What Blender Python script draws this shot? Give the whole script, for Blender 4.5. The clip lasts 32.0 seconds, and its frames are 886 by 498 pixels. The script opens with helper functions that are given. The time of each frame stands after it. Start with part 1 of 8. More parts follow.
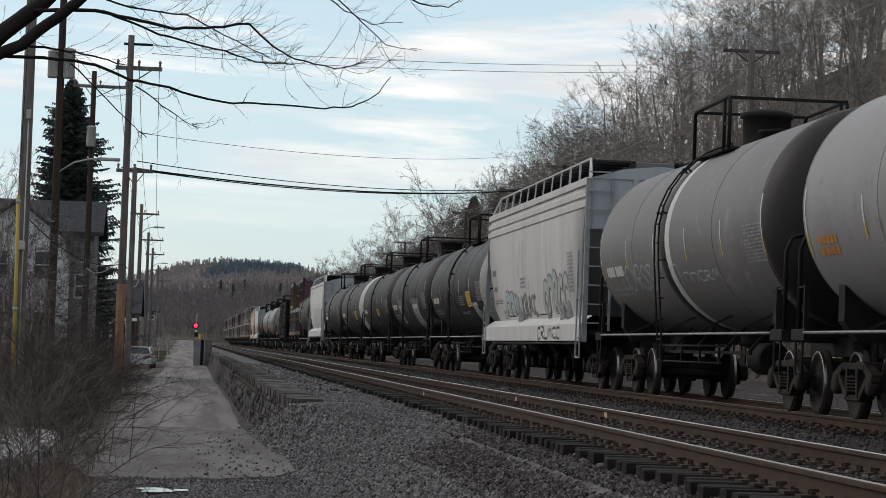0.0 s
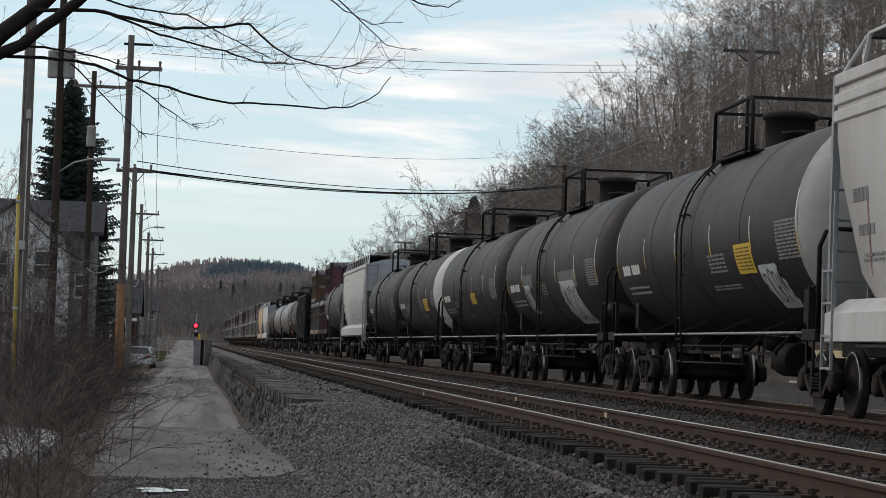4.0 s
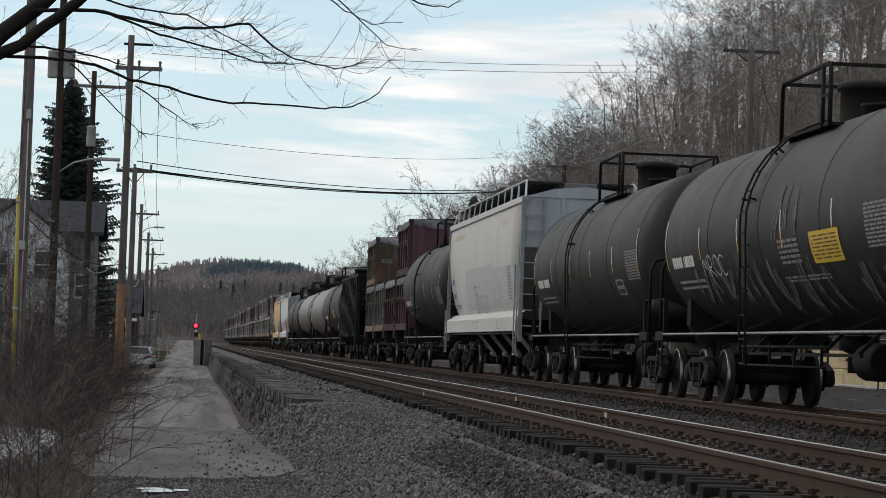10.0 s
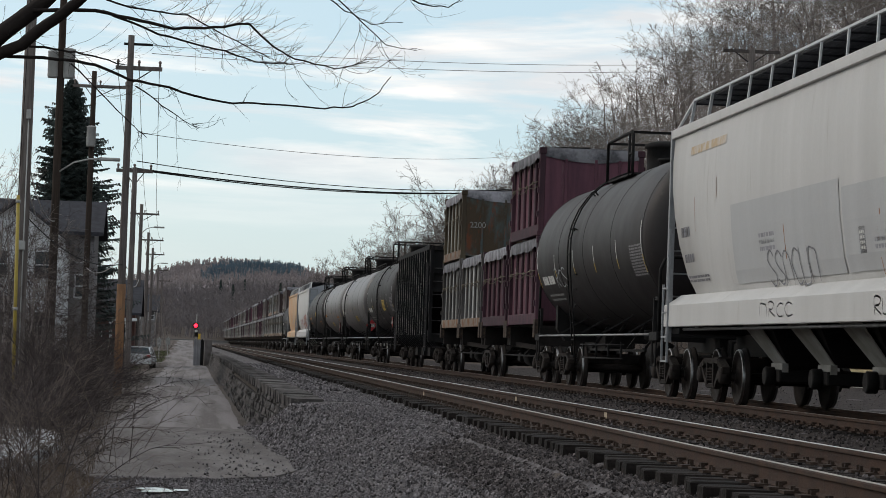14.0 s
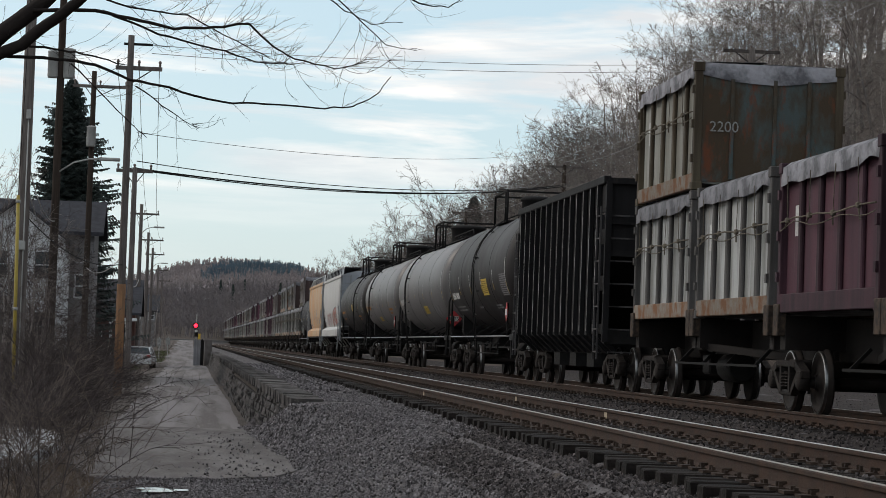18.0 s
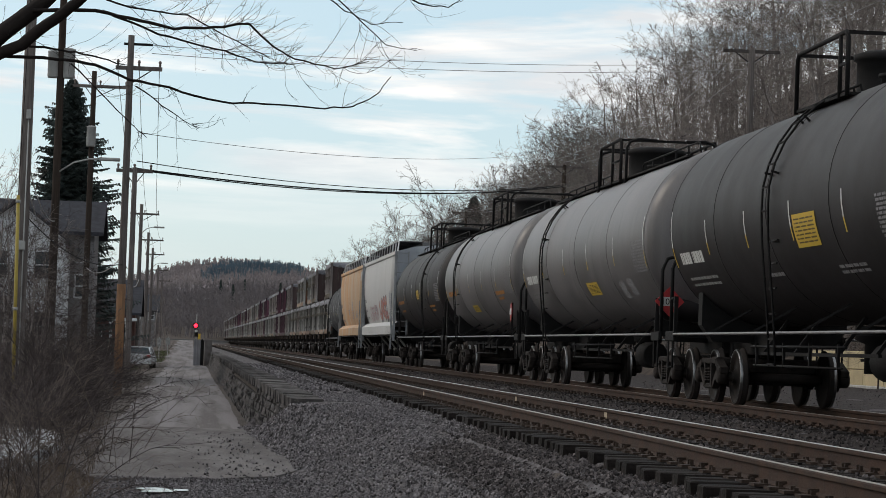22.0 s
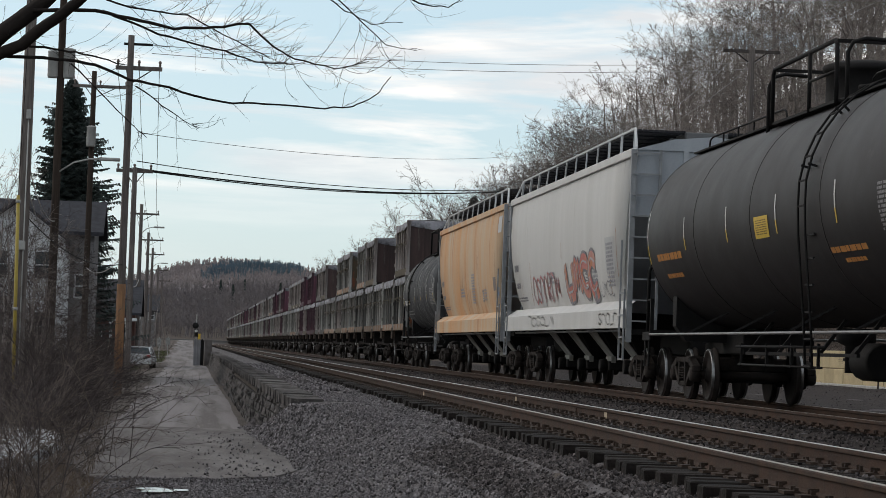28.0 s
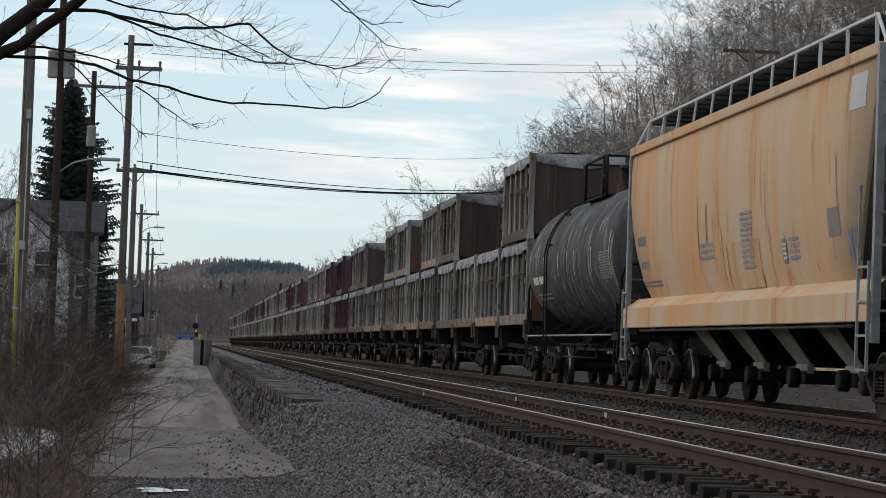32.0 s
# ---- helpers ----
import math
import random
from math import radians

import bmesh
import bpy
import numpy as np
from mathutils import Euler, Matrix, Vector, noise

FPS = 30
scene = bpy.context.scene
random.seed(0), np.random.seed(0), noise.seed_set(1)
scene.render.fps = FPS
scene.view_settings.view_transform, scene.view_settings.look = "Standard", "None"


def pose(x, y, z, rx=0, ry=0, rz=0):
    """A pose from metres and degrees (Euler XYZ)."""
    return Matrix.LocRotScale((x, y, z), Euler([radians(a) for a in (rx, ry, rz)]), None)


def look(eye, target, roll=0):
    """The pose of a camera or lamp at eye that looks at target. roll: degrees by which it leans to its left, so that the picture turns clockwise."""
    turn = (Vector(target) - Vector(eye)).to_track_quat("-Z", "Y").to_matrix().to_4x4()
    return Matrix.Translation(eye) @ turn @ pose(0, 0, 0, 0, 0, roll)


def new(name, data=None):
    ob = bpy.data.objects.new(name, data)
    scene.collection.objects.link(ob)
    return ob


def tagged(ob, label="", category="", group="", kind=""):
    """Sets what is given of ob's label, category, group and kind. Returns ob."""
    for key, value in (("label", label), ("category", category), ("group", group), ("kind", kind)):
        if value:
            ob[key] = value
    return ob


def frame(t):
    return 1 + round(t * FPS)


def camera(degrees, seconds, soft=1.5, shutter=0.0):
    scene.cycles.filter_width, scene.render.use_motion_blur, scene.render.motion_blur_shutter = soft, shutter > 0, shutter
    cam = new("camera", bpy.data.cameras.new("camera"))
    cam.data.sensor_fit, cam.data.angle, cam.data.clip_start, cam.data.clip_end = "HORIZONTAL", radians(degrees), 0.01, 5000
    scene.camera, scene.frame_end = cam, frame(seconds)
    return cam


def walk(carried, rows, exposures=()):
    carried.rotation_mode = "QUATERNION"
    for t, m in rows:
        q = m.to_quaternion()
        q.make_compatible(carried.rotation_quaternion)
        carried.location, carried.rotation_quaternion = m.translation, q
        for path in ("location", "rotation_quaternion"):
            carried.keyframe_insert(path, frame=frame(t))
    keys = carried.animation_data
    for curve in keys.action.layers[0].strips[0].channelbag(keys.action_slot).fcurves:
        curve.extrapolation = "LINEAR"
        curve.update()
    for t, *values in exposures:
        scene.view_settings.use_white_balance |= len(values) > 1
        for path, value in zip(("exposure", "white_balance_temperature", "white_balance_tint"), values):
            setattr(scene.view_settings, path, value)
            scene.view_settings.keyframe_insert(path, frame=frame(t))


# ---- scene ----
cam = camera(19.36, 32.0, 0.72)
EYE = (0.0, 0.0, 0.775)
YAW, PITCH = radians(5.485), radians(2.2)
AIM = (math.sin(YAW) * math.cos(PITCH), math.cos(YAW) * math.cos(PITCH), 0.775 + math.sin(PITCH))
STAND = look(EYE, AIM, 2.05)
walk(cam, [(0.0, STAND), (32.0, STAND)], [(0.0, 0.0, 7050, 13), (32.0, 0.0, 7050, 13)])

# ---- light: a bright, broken overcast, low soft sun from beyond the houses ----
SUN_EL, SUN_AZ = radians(33), radians(298)
world = bpy.data.worlds.new("sky")
scene.world = world
world.use_nodes = True
wt = world.node_tree
wt.nodes.clear()


def wn(kind, **values):
    n = wt.nodes.new(kind)
    for k, val in values.items():
        n.inputs[k].default_value = val
    return n


w_out = wn("ShaderNodeOutputWorld")
w_bg = wn("ShaderNodeBackground")
w_bg.inputs["Strength"].default_value = 0.14
sky = wn("ShaderNodeTexSky")
sky.sky_type, sky.sun_disc, sky.sun_elevation, sky.sun_rotation = "NISHITA", False, SUN_EL, SUN_AZ
sky.air_density, sky.dust_density, sky.ozone_density = 1.0, 1.0, 1.2
co = wn("ShaderNodeTexCoord")
mp = wn("ShaderNodeMapping")
mp.inputs["Scale"].default_value = (3.4, 3.4, 26.0)
mp.inputs["Rotation"].default_value = (0.0, radians(2.0), 0.0)
mp.inputs["Location"].default_value = (0.35, 0.1, 0.4)
n1 = wn("ShaderNodeTexNoise", Scale=1.6, Detail=7.0, Roughness=0.55, Distortion=0.4)
r1 = wn("ShaderNodeValToRGB")
r1.color_ramp.elements[0].position, r1.color_ramp.elements[1].position = 0.425, 0.535
n2 = wn("ShaderNodeTexNoise", Scale=3.3, Detail=6.0, Roughness=0.55)
r2 = wn("ShaderNodeValToRGB")
r2.color_ramp.elements[0].position, r2.color_ramp.elements[1].position = 0.36, 0.66
r2.color_ramp.elements[0].color = (5.3, 5.9, 6.45, 1)
r2.color_ramp.elements[1].color = (8.1, 8.3, 8.4, 1)
w_mix = wn("ShaderNodeMix")
w_mix.data_type = "RGBA"
clear = wn("ShaderNodeMix")
clear.data_type = "RGBA"
clear.inputs[0].default_value = 0.62
clear.inputs[7].default_value = (4.15, 6.0, 7.3, 1)
wt.links.new(co.outputs["Generated"], mp.inputs["Vector"])
wt.links.new(mp.outputs[0], n1.inputs["Vector"])
wt.links.new(mp.outputs[0], n2.inputs["Vector"])
wt.links.new(n1.outputs["Fac"], r1.inputs[0])
wt.links.new(n2.outputs["Fac"], r2.inputs[0])
sep = wn("ShaderNodeSeparateXYZ")
wt.links.new(co.outputs["Generated"], sep.inputs[0])
low = wn("ShaderNodeMapRange")
low.interpolation_type = "SMOOTHSTEP"
low.inputs["From Min"].default_value, low.inputs["From Max"].default_value = 0.040, 0.085
low.inputs["To Min"].default_value, low.inputs["To Max"].default_value = 0.12, 1.0
wt.links.new(sep.outputs["Z"], low.inputs[0])
cover = wn("ShaderNodeMath")
cover.operation = "MULTIPLY"
wt.links.new(r1.outputs[0], cover.inputs[0])
wt.links.new(low.outputs[0], cover.inputs[1])
wt.links.new(cover.outputs[0], w_mix.inputs[0])
wt.links.new(sky.outputs[0], clear.inputs[6])
wt.links.new(clear.outputs[2], w_mix.inputs[6])
wt.links.new(r2.outputs[0], w_mix.inputs[7])
wt.links.new(w_mix.outputs[2], w_bg.inputs[0])
wt.links.new(w_bg.outputs[0], w_out.inputs[0])

sun_lamp = new("sun", bpy.data.lights.new("sun", "SUN"))
sun_lamp.data.energy, sun_lamp.data.angle, sun_lamp.data.color = 0.75, radians(16), (1.0, 0.93, 0.85)
sun_dir = Vector((math.sin(SUN_AZ) * math.cos(SUN_EL), math.cos(SUN_AZ) * math.cos(SUN_EL), math.sin(SUN_EL)))
sun_lamp.matrix_world = look(sun_dir * 100, (0, 0, 0))

# ---- materials ----
MATS = {}


def material(name, base, second=None, rough=0.7, metal=0.0, scale=6.0, amount=0.5, bump=0.2, fine=60.0, streak=False,
             per_object=0.0, island=0.0, coat=0.0, third=None, third_at=0.62, stretch=(1, 1, 1), spec=None):
    """Two colours mixed by a coarse noise, a third in spots, a fine noise for relief and sheen."""
    if name in MATS:
        return MATS[name]
    m = bpy.data.materials.new(name)
    m.use_nodes = True
    t = m.node_tree
    b = t.nodes["Principled BSDF"]
    if max(base) < 0.32:          # dark winter surfaces lean to a cool grey
        base = (base[0], base[1] * 0.985, base[2] * 1.03)
        second = second and (second[0], second[1] * 0.985, second[2] * 1.03)
    second = second or tuple(c * 0.7 for c in base)
    tc = t.nodes.new("ShaderNodeTexCoord")
    mpn = t.nodes.new("ShaderNodeMapping")
    mpn.inputs["Scale"].default_value = (stretch[0], stretch[1], stretch[2] * (0.12 if streak else 1))
    t.links.new(tc.outputs["Object"], mpn.inputs["Vector"])
    na = t.nodes.new("ShaderNodeTexNoise")
    na.inputs["Scale"].default_value, na.inputs["Detail"].default_value, na.inputs["Roughness"].default_value = scale, 6, 0.62
    nb = t.nodes.new("ShaderNodeTexNoise")
    nb.inputs["Scale"].default_value, nb.inputs["Detail"].default_value = fine, 4
    t.links.new(mpn.outputs[0], na.inputs["Vector"])
    t.links.new(tc.outputs["Object"], nb.inputs["Vector"])
    ramp = t.nodes.new("ShaderNodeValToRGB")
    ramp.color_ramp.elements[0].position = 0.5 - 0.26 * (1.25 - amount)
    ramp.color_ramp.elements[1].position = 0.5 + 0.26 * (1.25 - amount)
    ramp.color_ramp.elements[0].color = (*second, 1)
    ramp.color_ramp.elements[1].color = (*base, 1)
    t.links.new(na.outputs["Fac"], ramp.inputs[0])
    out = ramp.outputs[0]
    if third:
        nc = t.nodes.new("ShaderNodeTexNoise")
        nc.inputs["Scale"].default_value, nc.inputs["Detail"].default_value, nc.inputs["Roughness"].default_value = scale * 2.3, 8, 0.7
        t.links.new(mpn.outputs[0], nc.inputs["Vector"])
        rc = t.nodes.new("ShaderNodeValToRGB")
        rc.color_ramp.elements[0].position, rc.color_ramp.elements[1].position = third_at - 0.05, third_at + 0.07
        t.links.new(nc.outputs["Fac"], rc.inputs[0])
        mx = t.nodes.new("ShaderNodeMix")
        mx.data_type = "RGBA"
        mx.inputs[7].default_value = (*third, 1)
        t.links.new(rc.outputs[0], mx.inputs[0])
        t.links.new(out, mx.inputs[6])
        out = mx.outputs[2]
    grain = t.nodes.new("ShaderNodeMix")
    grain.data_type, grain.blend_type = "RGBA", "MULTIPLY"
    grain.inputs[0].default_value = 0.35
    t.links.new(out, grain.inputs[6])
    t.links.new(nb.outputs["Fac"], grain.inputs[7])
    out = grain.outputs[2]
    if per_object or island:
        src = t.nodes.new("ShaderNodeObjectInfo" if per_object else "ShaderNodeNewGeometry")
        hv = t.nodes.new("ShaderNodeHueSaturation")
        mr = t.nodes.new("ShaderNodeMapRange")
        k = per_object or island
        mr.inputs["To Min"].default_value, mr.inputs["To Max"].default_value = 1 - k, 1 + k
        t.links.new(src.outputs["Random" if per_object else "Random Per Island"], mr.inputs[0])
        t.links.new(mr.outputs[0], hv.inputs["Value"])
        t.links.new(out, hv.inputs["Color"])
        out = hv.outputs[0]
    t.links.new(out, b.inputs["Base Color"])
    rr = t.nodes.new("ShaderNodeMapRange")
    rr.inputs["To Min"].default_value, rr.inputs["To Max"].default_value = max(0.05, rough - 0.12), min(1, rough + 0.12)
    t.links.new(na.outputs["Fac"], rr.inputs[0])
    t.links.new(rr.outputs[0], b.inputs["Roughness"])
    b.inputs["Metallic"].default_value = metal
    b.inputs["Specular IOR Level"].default_value = spec if spec is not None else (0.45 if rough < 0.5 else (0.28 if rough < 0.62 else 0.12))
    if bump:
        bp = t.nodes.new("ShaderNodeBump")
        bp.inputs["Strength"].default_value, bp.inputs["Distance"].default_value = bump, 0.02
        t.links.new(nb.outputs["Fac"], bp.inputs["Height"])
        t.links.new(bp.outputs[0], b.inputs["Normal"])
    MATS[name] = m
    return m


def glow(name, color, strength):
    if name in MATS:
        return MATS[name]
    m = bpy.data.materials.new(name)
    m.use_nodes = True
    b = m.node_tree.nodes["Principled BSDF"]
    b.inputs["Base Color"].default_value = (*color, 1)
    b.inputs["Emission Color"].default_value = (*color, 1)
    b.inputs["Emission Strength"].default_value = strength
    MATS[name] = m
    return m


# ---- mesh helpers ----
def box(bm, x0, x1, y0, y1, z0, z1, bevel=0.0):
    m = Matrix.LocRotScale(((x0 + x1) / 2, (y0 + y1) / 2, (z0 + z1) / 2), None, (x1 - x0, y1 - y0, z1 - z0))
    made = bmesh.ops.create_cube(bm, size=1.0, matrix=m)["verts"]
    if bevel:
        edges = list({e for v in made for e in v.link_edges})
        bmesh.ops.bevel(bm, geom=edges, offset=bevel, segments=1, affect="EDGES", clamp_overlap=True)
    return made


def beam(bm, a, b, w, h=None, up=(0, 0, 1)):
    """A square bar from a to b."""
    a, b = Vector(a), Vector(b)
    h = h or w
    z = (b - a).normalized()
    u = Vector(up)
    if abs(z.dot(u)) > 0.97:
        u = Vector((1, 0, 0))
    x = z.cross(u).normalized()
    y = x.cross(z)
    vs = [bm.verts.new(p + x * sx * w / 2 + y * sy * h / 2) for p in (a, b) for sx, sy in ((-1, -1), (1, -1), (1, 1), (-1, 1))]
    for i in range(4):
        j = (i + 1) % 4
        bm.faces.new((vs[i], vs[j], vs[4 + j], vs[4 + i]))
    bm.faces.new(vs[3::-1])
    bm.faces.new(vs[4:])


def tube(bm, pts, r, sides=6, r_end=None, cap=True):
    """A round bar along points, tapering to r_end."""
    pts = [Vector(p) for p in pts]
    n = len(pts)
    rings = []
    ref = None
    for i, p in enumerate(pts):
        d = (pts[min(i + 1, n - 1)] - pts[max(i - 1, 0)]).normalized()
        if ref is None:
            ref = d.orthogonal().normalized()
        ref = (ref - d * ref.dot(d)).normalized()
        o = d.cross(ref)
        rad = r if r_end is None else r + (r_end - r) * i / (n - 1)
        rings.append([bm.verts.new(p + (ref * math.cos(2 * math.pi * k / sides) + o * math.sin(2 * math.pi * k / sides)) * rad) for k in range(sides)])
    for a, b in zip(rings, rings[1:]):
        for k in range(sides):
            f = bm.faces.new((a[k], a[(k + 1) % sides], b[(k + 1) % sides], b[k]))
            f.smooth = True
    if cap:
        bm.faces.new(rings[0][::-1])
        bm.faces.new(rings[-1])


def lathe(bm, profile, axis="y", seg=24, at=(0, 0, 0), smooth=True, caps=True):
    """Turn (radius, station) pairs about an axis."""
    rings = []
    for r, s in profile:
        ring = []
        for k in range(seg):
            a = 2 * math.pi * k / seg
            c, d = math.cos(a) * r, math.sin(a) * r
            p = {"x": (s, c, d), "y": (c, s, d), "z": (c, d, s)}[axis]
            ring.append(bm.verts.new(Vector(p) + Vector(at)))
        rings.append(ring)
    for a, b in zip(rings, rings[1:]):
        for k in range(seg):
            f = bm.faces.new((a[k], a[(k + 1) % seg], b[(k + 1) % seg], b[k]))
            f.smooth = smooth
    if caps and profile[0][0] > 1e-4:
        bm.faces.new(rings[0][::-1])
    if caps and profile[-1][0] > 1e-4:
        bm.faces.new(rings[-1])


def finish(bm, mat):
    bmesh.ops.recalc_face_normals(bm, faces=bm.faces)
    me = bpy.data.meshes.new("mesh")
    bm.to_mesh(me)
    bm.free()
    me.materials.append(mat)
    return me


def part(name, bm, mat, parent, label=""):
    me = bm if isinstance(bm, bpy.types.Mesh) else finish(bm, mat)
    ob = new(name, me)
    ob.parent = parent
    if label:
        ob["label"] = label
    return ob


def thing(name, label, category, group="", kind="", at=None):
    ob = new(name)
    ob.empty_display_size = 0.3
    if at is not None:
        ob.matrix_basis = at
    return tagged(ob, label, category, group, kind)


def solid(name, bm, mat, label, category, group="", kind="", at=None):
    ob = new(name, finish(bm, mat))
    if at is not None:
        ob.matrix_basis = at
    return tagged(ob, label, category, group, kind)


def raw(verts, faces, mat, smooth=False):
    me = bpy.data.meshes.new("mesh")
    me.from_pydata(verts, [], faces)
    me.materials.append(mat)
    if smooth:
        me.polygons.foreach_set("use_smooth", [True] * len(me.polygons))
    me.update()
    return me


rng = random.Random(7)
# ---- ground, road, retaining wall, tracks ----
ROAD_Z, WALL_X, WALL_TOP, WALL_Y0, WALL_Y1 = -1.3, 1.72, -0.11, 52.0, 206.0
NEAR_TRACK, FAR_TRACK, FAR_RISE = 5.23, 9.83, 0.08


def lerp(a, b, k):
    k = min(1.0, max(0.0, k))
    return a + (b - a) * k


def road_z(y):
    if y < 200:
        return ROAD_Z
    return lerp(ROAD_Z, 0.62, (y - 200) / 300)


def wall_bend(y):
    """How far the wall has curved away towards its near end, 0 to 1."""
    return lerp(0, 1, (65 - y) / 13)


def wall_x(y):
    return WALL_X + 0.42 * wall_bend(y)


def wall_top(y):
    return WALL_TOP - 0.20 * wall_bend(y)


def toe_x(y):
    """Where the ballast slope meets the lane."""
    return float(np.interp(y, (36, 42.5, 51, 58, 62), (1.86, 1.77, 1.55, 1.38, 1.36)))


def bed_z(x):
    """The track bed and what lies right of it."""
    if x < 3.9:
        return lerp(-0.51, -0.345, (x - 3.2) / 0.7)
    if x < 4.4:
        return lerp(-0.345, -0.245, (x - 3.9) / 0.5)
    if x < 6.2:
        return -0.242
    if x < 6.7:
        return lerp(-0.242, -0.33, (x - 6.2) / 0.5)
    if x < 8.2:
        return lerp(-0.33, -0.22, (x - 6.7) / 1.5)
    if x < 11.6:
        return -0.22
    if x < 14.0:
        return lerp(-0.22, -0.55, (x - 11.6) / 2.4)
    return lerp(-0.55, -0.32, (x - 16.0) / 6.0)


def hill(x, y):
    """The wooded bank beyond the tracks, and the valley's end."""
    z = 0.0
    foot = 25.5 + 0.012 * max(0, y - 100) + 2.0 * math.sin(y * 0.021) + lerp(3.6, 0, (y - 122) / 16)
    if x > foot:
        z += (x - foot) * 0.84 if x < foot + 34 else 28.56 + (x - foot - 34) * 0.4
        z *= lerp(1.0, 0.85, (y - 260) / 120)
        z = min(z, 50 + 0.02 * (x - foot))
    if y > 650:
        z = max(z, lerp(0, 12.5 + 0.09 * max(-20, min(60, x)), (y - 650) / 240) + 1.5 * math.sin(x * 0.03 + 1.0) * lerp(0, 1, (y - 650) / 150))
    return z


def gz(x, y):
    edge = toe_x(y)
    if x <= edge:
        z = road_z(y)
        if x < -2.7:
            z += lerp(0, 0.25, (-2.7 - x) / 1.5) * (lerp(1, 0, (y - 150) / 15))
    elif x < 3.6:
        low = road_z(y)
        if y < 62.0:
            # the pile of ballast spilling round the wall's end
            crest = float(np.interp(y, (36, 46, 52, 62), (3.6, 2.9, 2.05, 1.72)))
            top = float(np.interp(y, (46, 52, 61), (-0.46, -0.50, -1.28)))
            z = lerp(low, top, (x - edge) / (crest - edge))
            if y >= WALL_Y0 and x > wall_x(y) + 0.2:
                z = -0.40
            elif x > crest:
                z = lerp(z, -0.42, (x - crest) / max(0.1, 3.6 - crest))
        elif y < WALL_Y1:
            z = -0.36 if x > 1.95 else lerp(low, -0.36, (x - 1.8) / 0.1)
        else:
            z = lerp(low, -0.46, (x - edge) / 1.2)
    else:
        z = bed_z(x)
    if y > 600 and x < 24:
        z = max(z, 0.62)
    return z + hill(x, y)


GX = sorted(set([-700, -400, -220, -140, -90, -60, -40, -28, -20, -15, -11, -8, -6, -5, -4.2, -3.6, -3.1, -2.7] +
                [round(-2.4 + 0.3 * i, 2) for i in range(14)] + [1.72, 1.78, 1.85, 1.95, 2.1, 2.3, 2.6, 2.9, 3.2, 3.4, 3.6, 3.8, 4.0, 4.15, 4.3, 4.6, 5.2,
                 6, 7, 7.6, 8.2, 9, 10, 11, 11.6, 12.4, 13.2, 14, 16, 18, 20, 22, 23.5, 25, 26, 27, 28, 30, 32, 35, 38, 42, 46, 52, 60, 72, 90, 120, 170, 260, 420, 700]))
GY = sorted(set([-80, -40, -15, 0, 8] + [11 + 1.0 * i for i in range(59)] + [70 + 6 * i for i in range(24)] + [212 + 14 * i for i in range(30)] +
                [640, 670, 700, 740, 780, 830, 880, 940, 1000, 1200, 1600, 2200, 3200]))


def sheet(xs, ys, height, mat, rough=0.03):
    verts = [(x, y, height(x, y) + rough * noise.noise(Vector((x * 0.9, y * 0.9, 0.3)))) for y in ys for x in xs]
    w = len(xs)
    faces = [(j * w + i, j * w + i + 1, (j + 1) * w + i + 1, (j + 1) * w + i) for j in range(len(ys) - 1) for i in range(w - 1)]
    return raw(verts, faces, mat, True)


M_EARTH = material("earth", (0.125, 0.102, 0.083), (0.062, 0.05, 0.042), 0.95, scale=0.9, amount=0.7, bump=0.8, fine=14, third=(0.058, 0.054, 0.038))
M_BALLAST = material("ballast", (0.165, 0.152, 0.149), (0.060, 0.055, 0.054), 0.92, scale=9, amount=0.9, bump=1.0, fine=28)
M_ROAD = material("road_surface", (0.225, 0.208, 0.200), (0.128, 0.114, 0.106), 0.9, scale=0.75, amount=0.95, bump=0.6, fine=22, third=(0.225, 0.208, 0.200), third_at=0.6, stretch=(1.5, 0.06, 1))
M_SLAB = material("concrete_slab", (0.175, 0.161, 0.152), (0.098, 0.088, 0.081), 0.88, scale=1.3, amount=0.8, bump=0.5, fine=35, third=(0.095, 0.086, 0.08), third_at=0.62, stretch=(1.1, 0.22, 1))
M_STONE = material("wall_stone", (0.118, 0.109, 0.101), (0.05, 0.047, 0.045), 0.9, scale=3, amount=0.7, bump=0.7, fine=18, per_object=0.3, third=(0.30, 0.28, 0.25), third_at=0.68)
M_TIE = material("tie_wood", (0.026, 0.021, 0.018), (0.010, 0.008, 0.007), 0.9, scale=2.5, amount=0.8, bump=0.7, fine=24, per_object=0.3, stretch=(0.3, 3, 3))
M_RAIL = material("rail_rust", (0.074, 0.044, 0.031), (0.036, 0.024, 0.018), 0.75, metal=0.15, scale=2.5, amount=0.6, bump=0.3, fine=60)
M_SHINE = material("rail_head", (0.86, 0.86, 0.88), (0.74, 0.74, 0.75), 0.34, metal=0.55, scale=8, amount=0.3, bump=0.02)
M_HEAD_DULL = material("rail_head_dull", (0.42, 0.38, 0.35), (0.27, 0.23, 0.2), 0.42, metal=0.6, scale=8, amount=0.4, bump=0.05)
M_PLATE = material("tie_plate", (0.082, 0.058, 0.044), (0.036, 0.027, 0.022), 0.8, metal=0.3, scale=9, amount=0.6, bump=0.3)

ground = new("ground", sheet(GX, GY, gz, M_EARTH, 0.03))
tagged(ground, "brown winter earth and leaf litter rising to a bank", "ground", kind="structure")


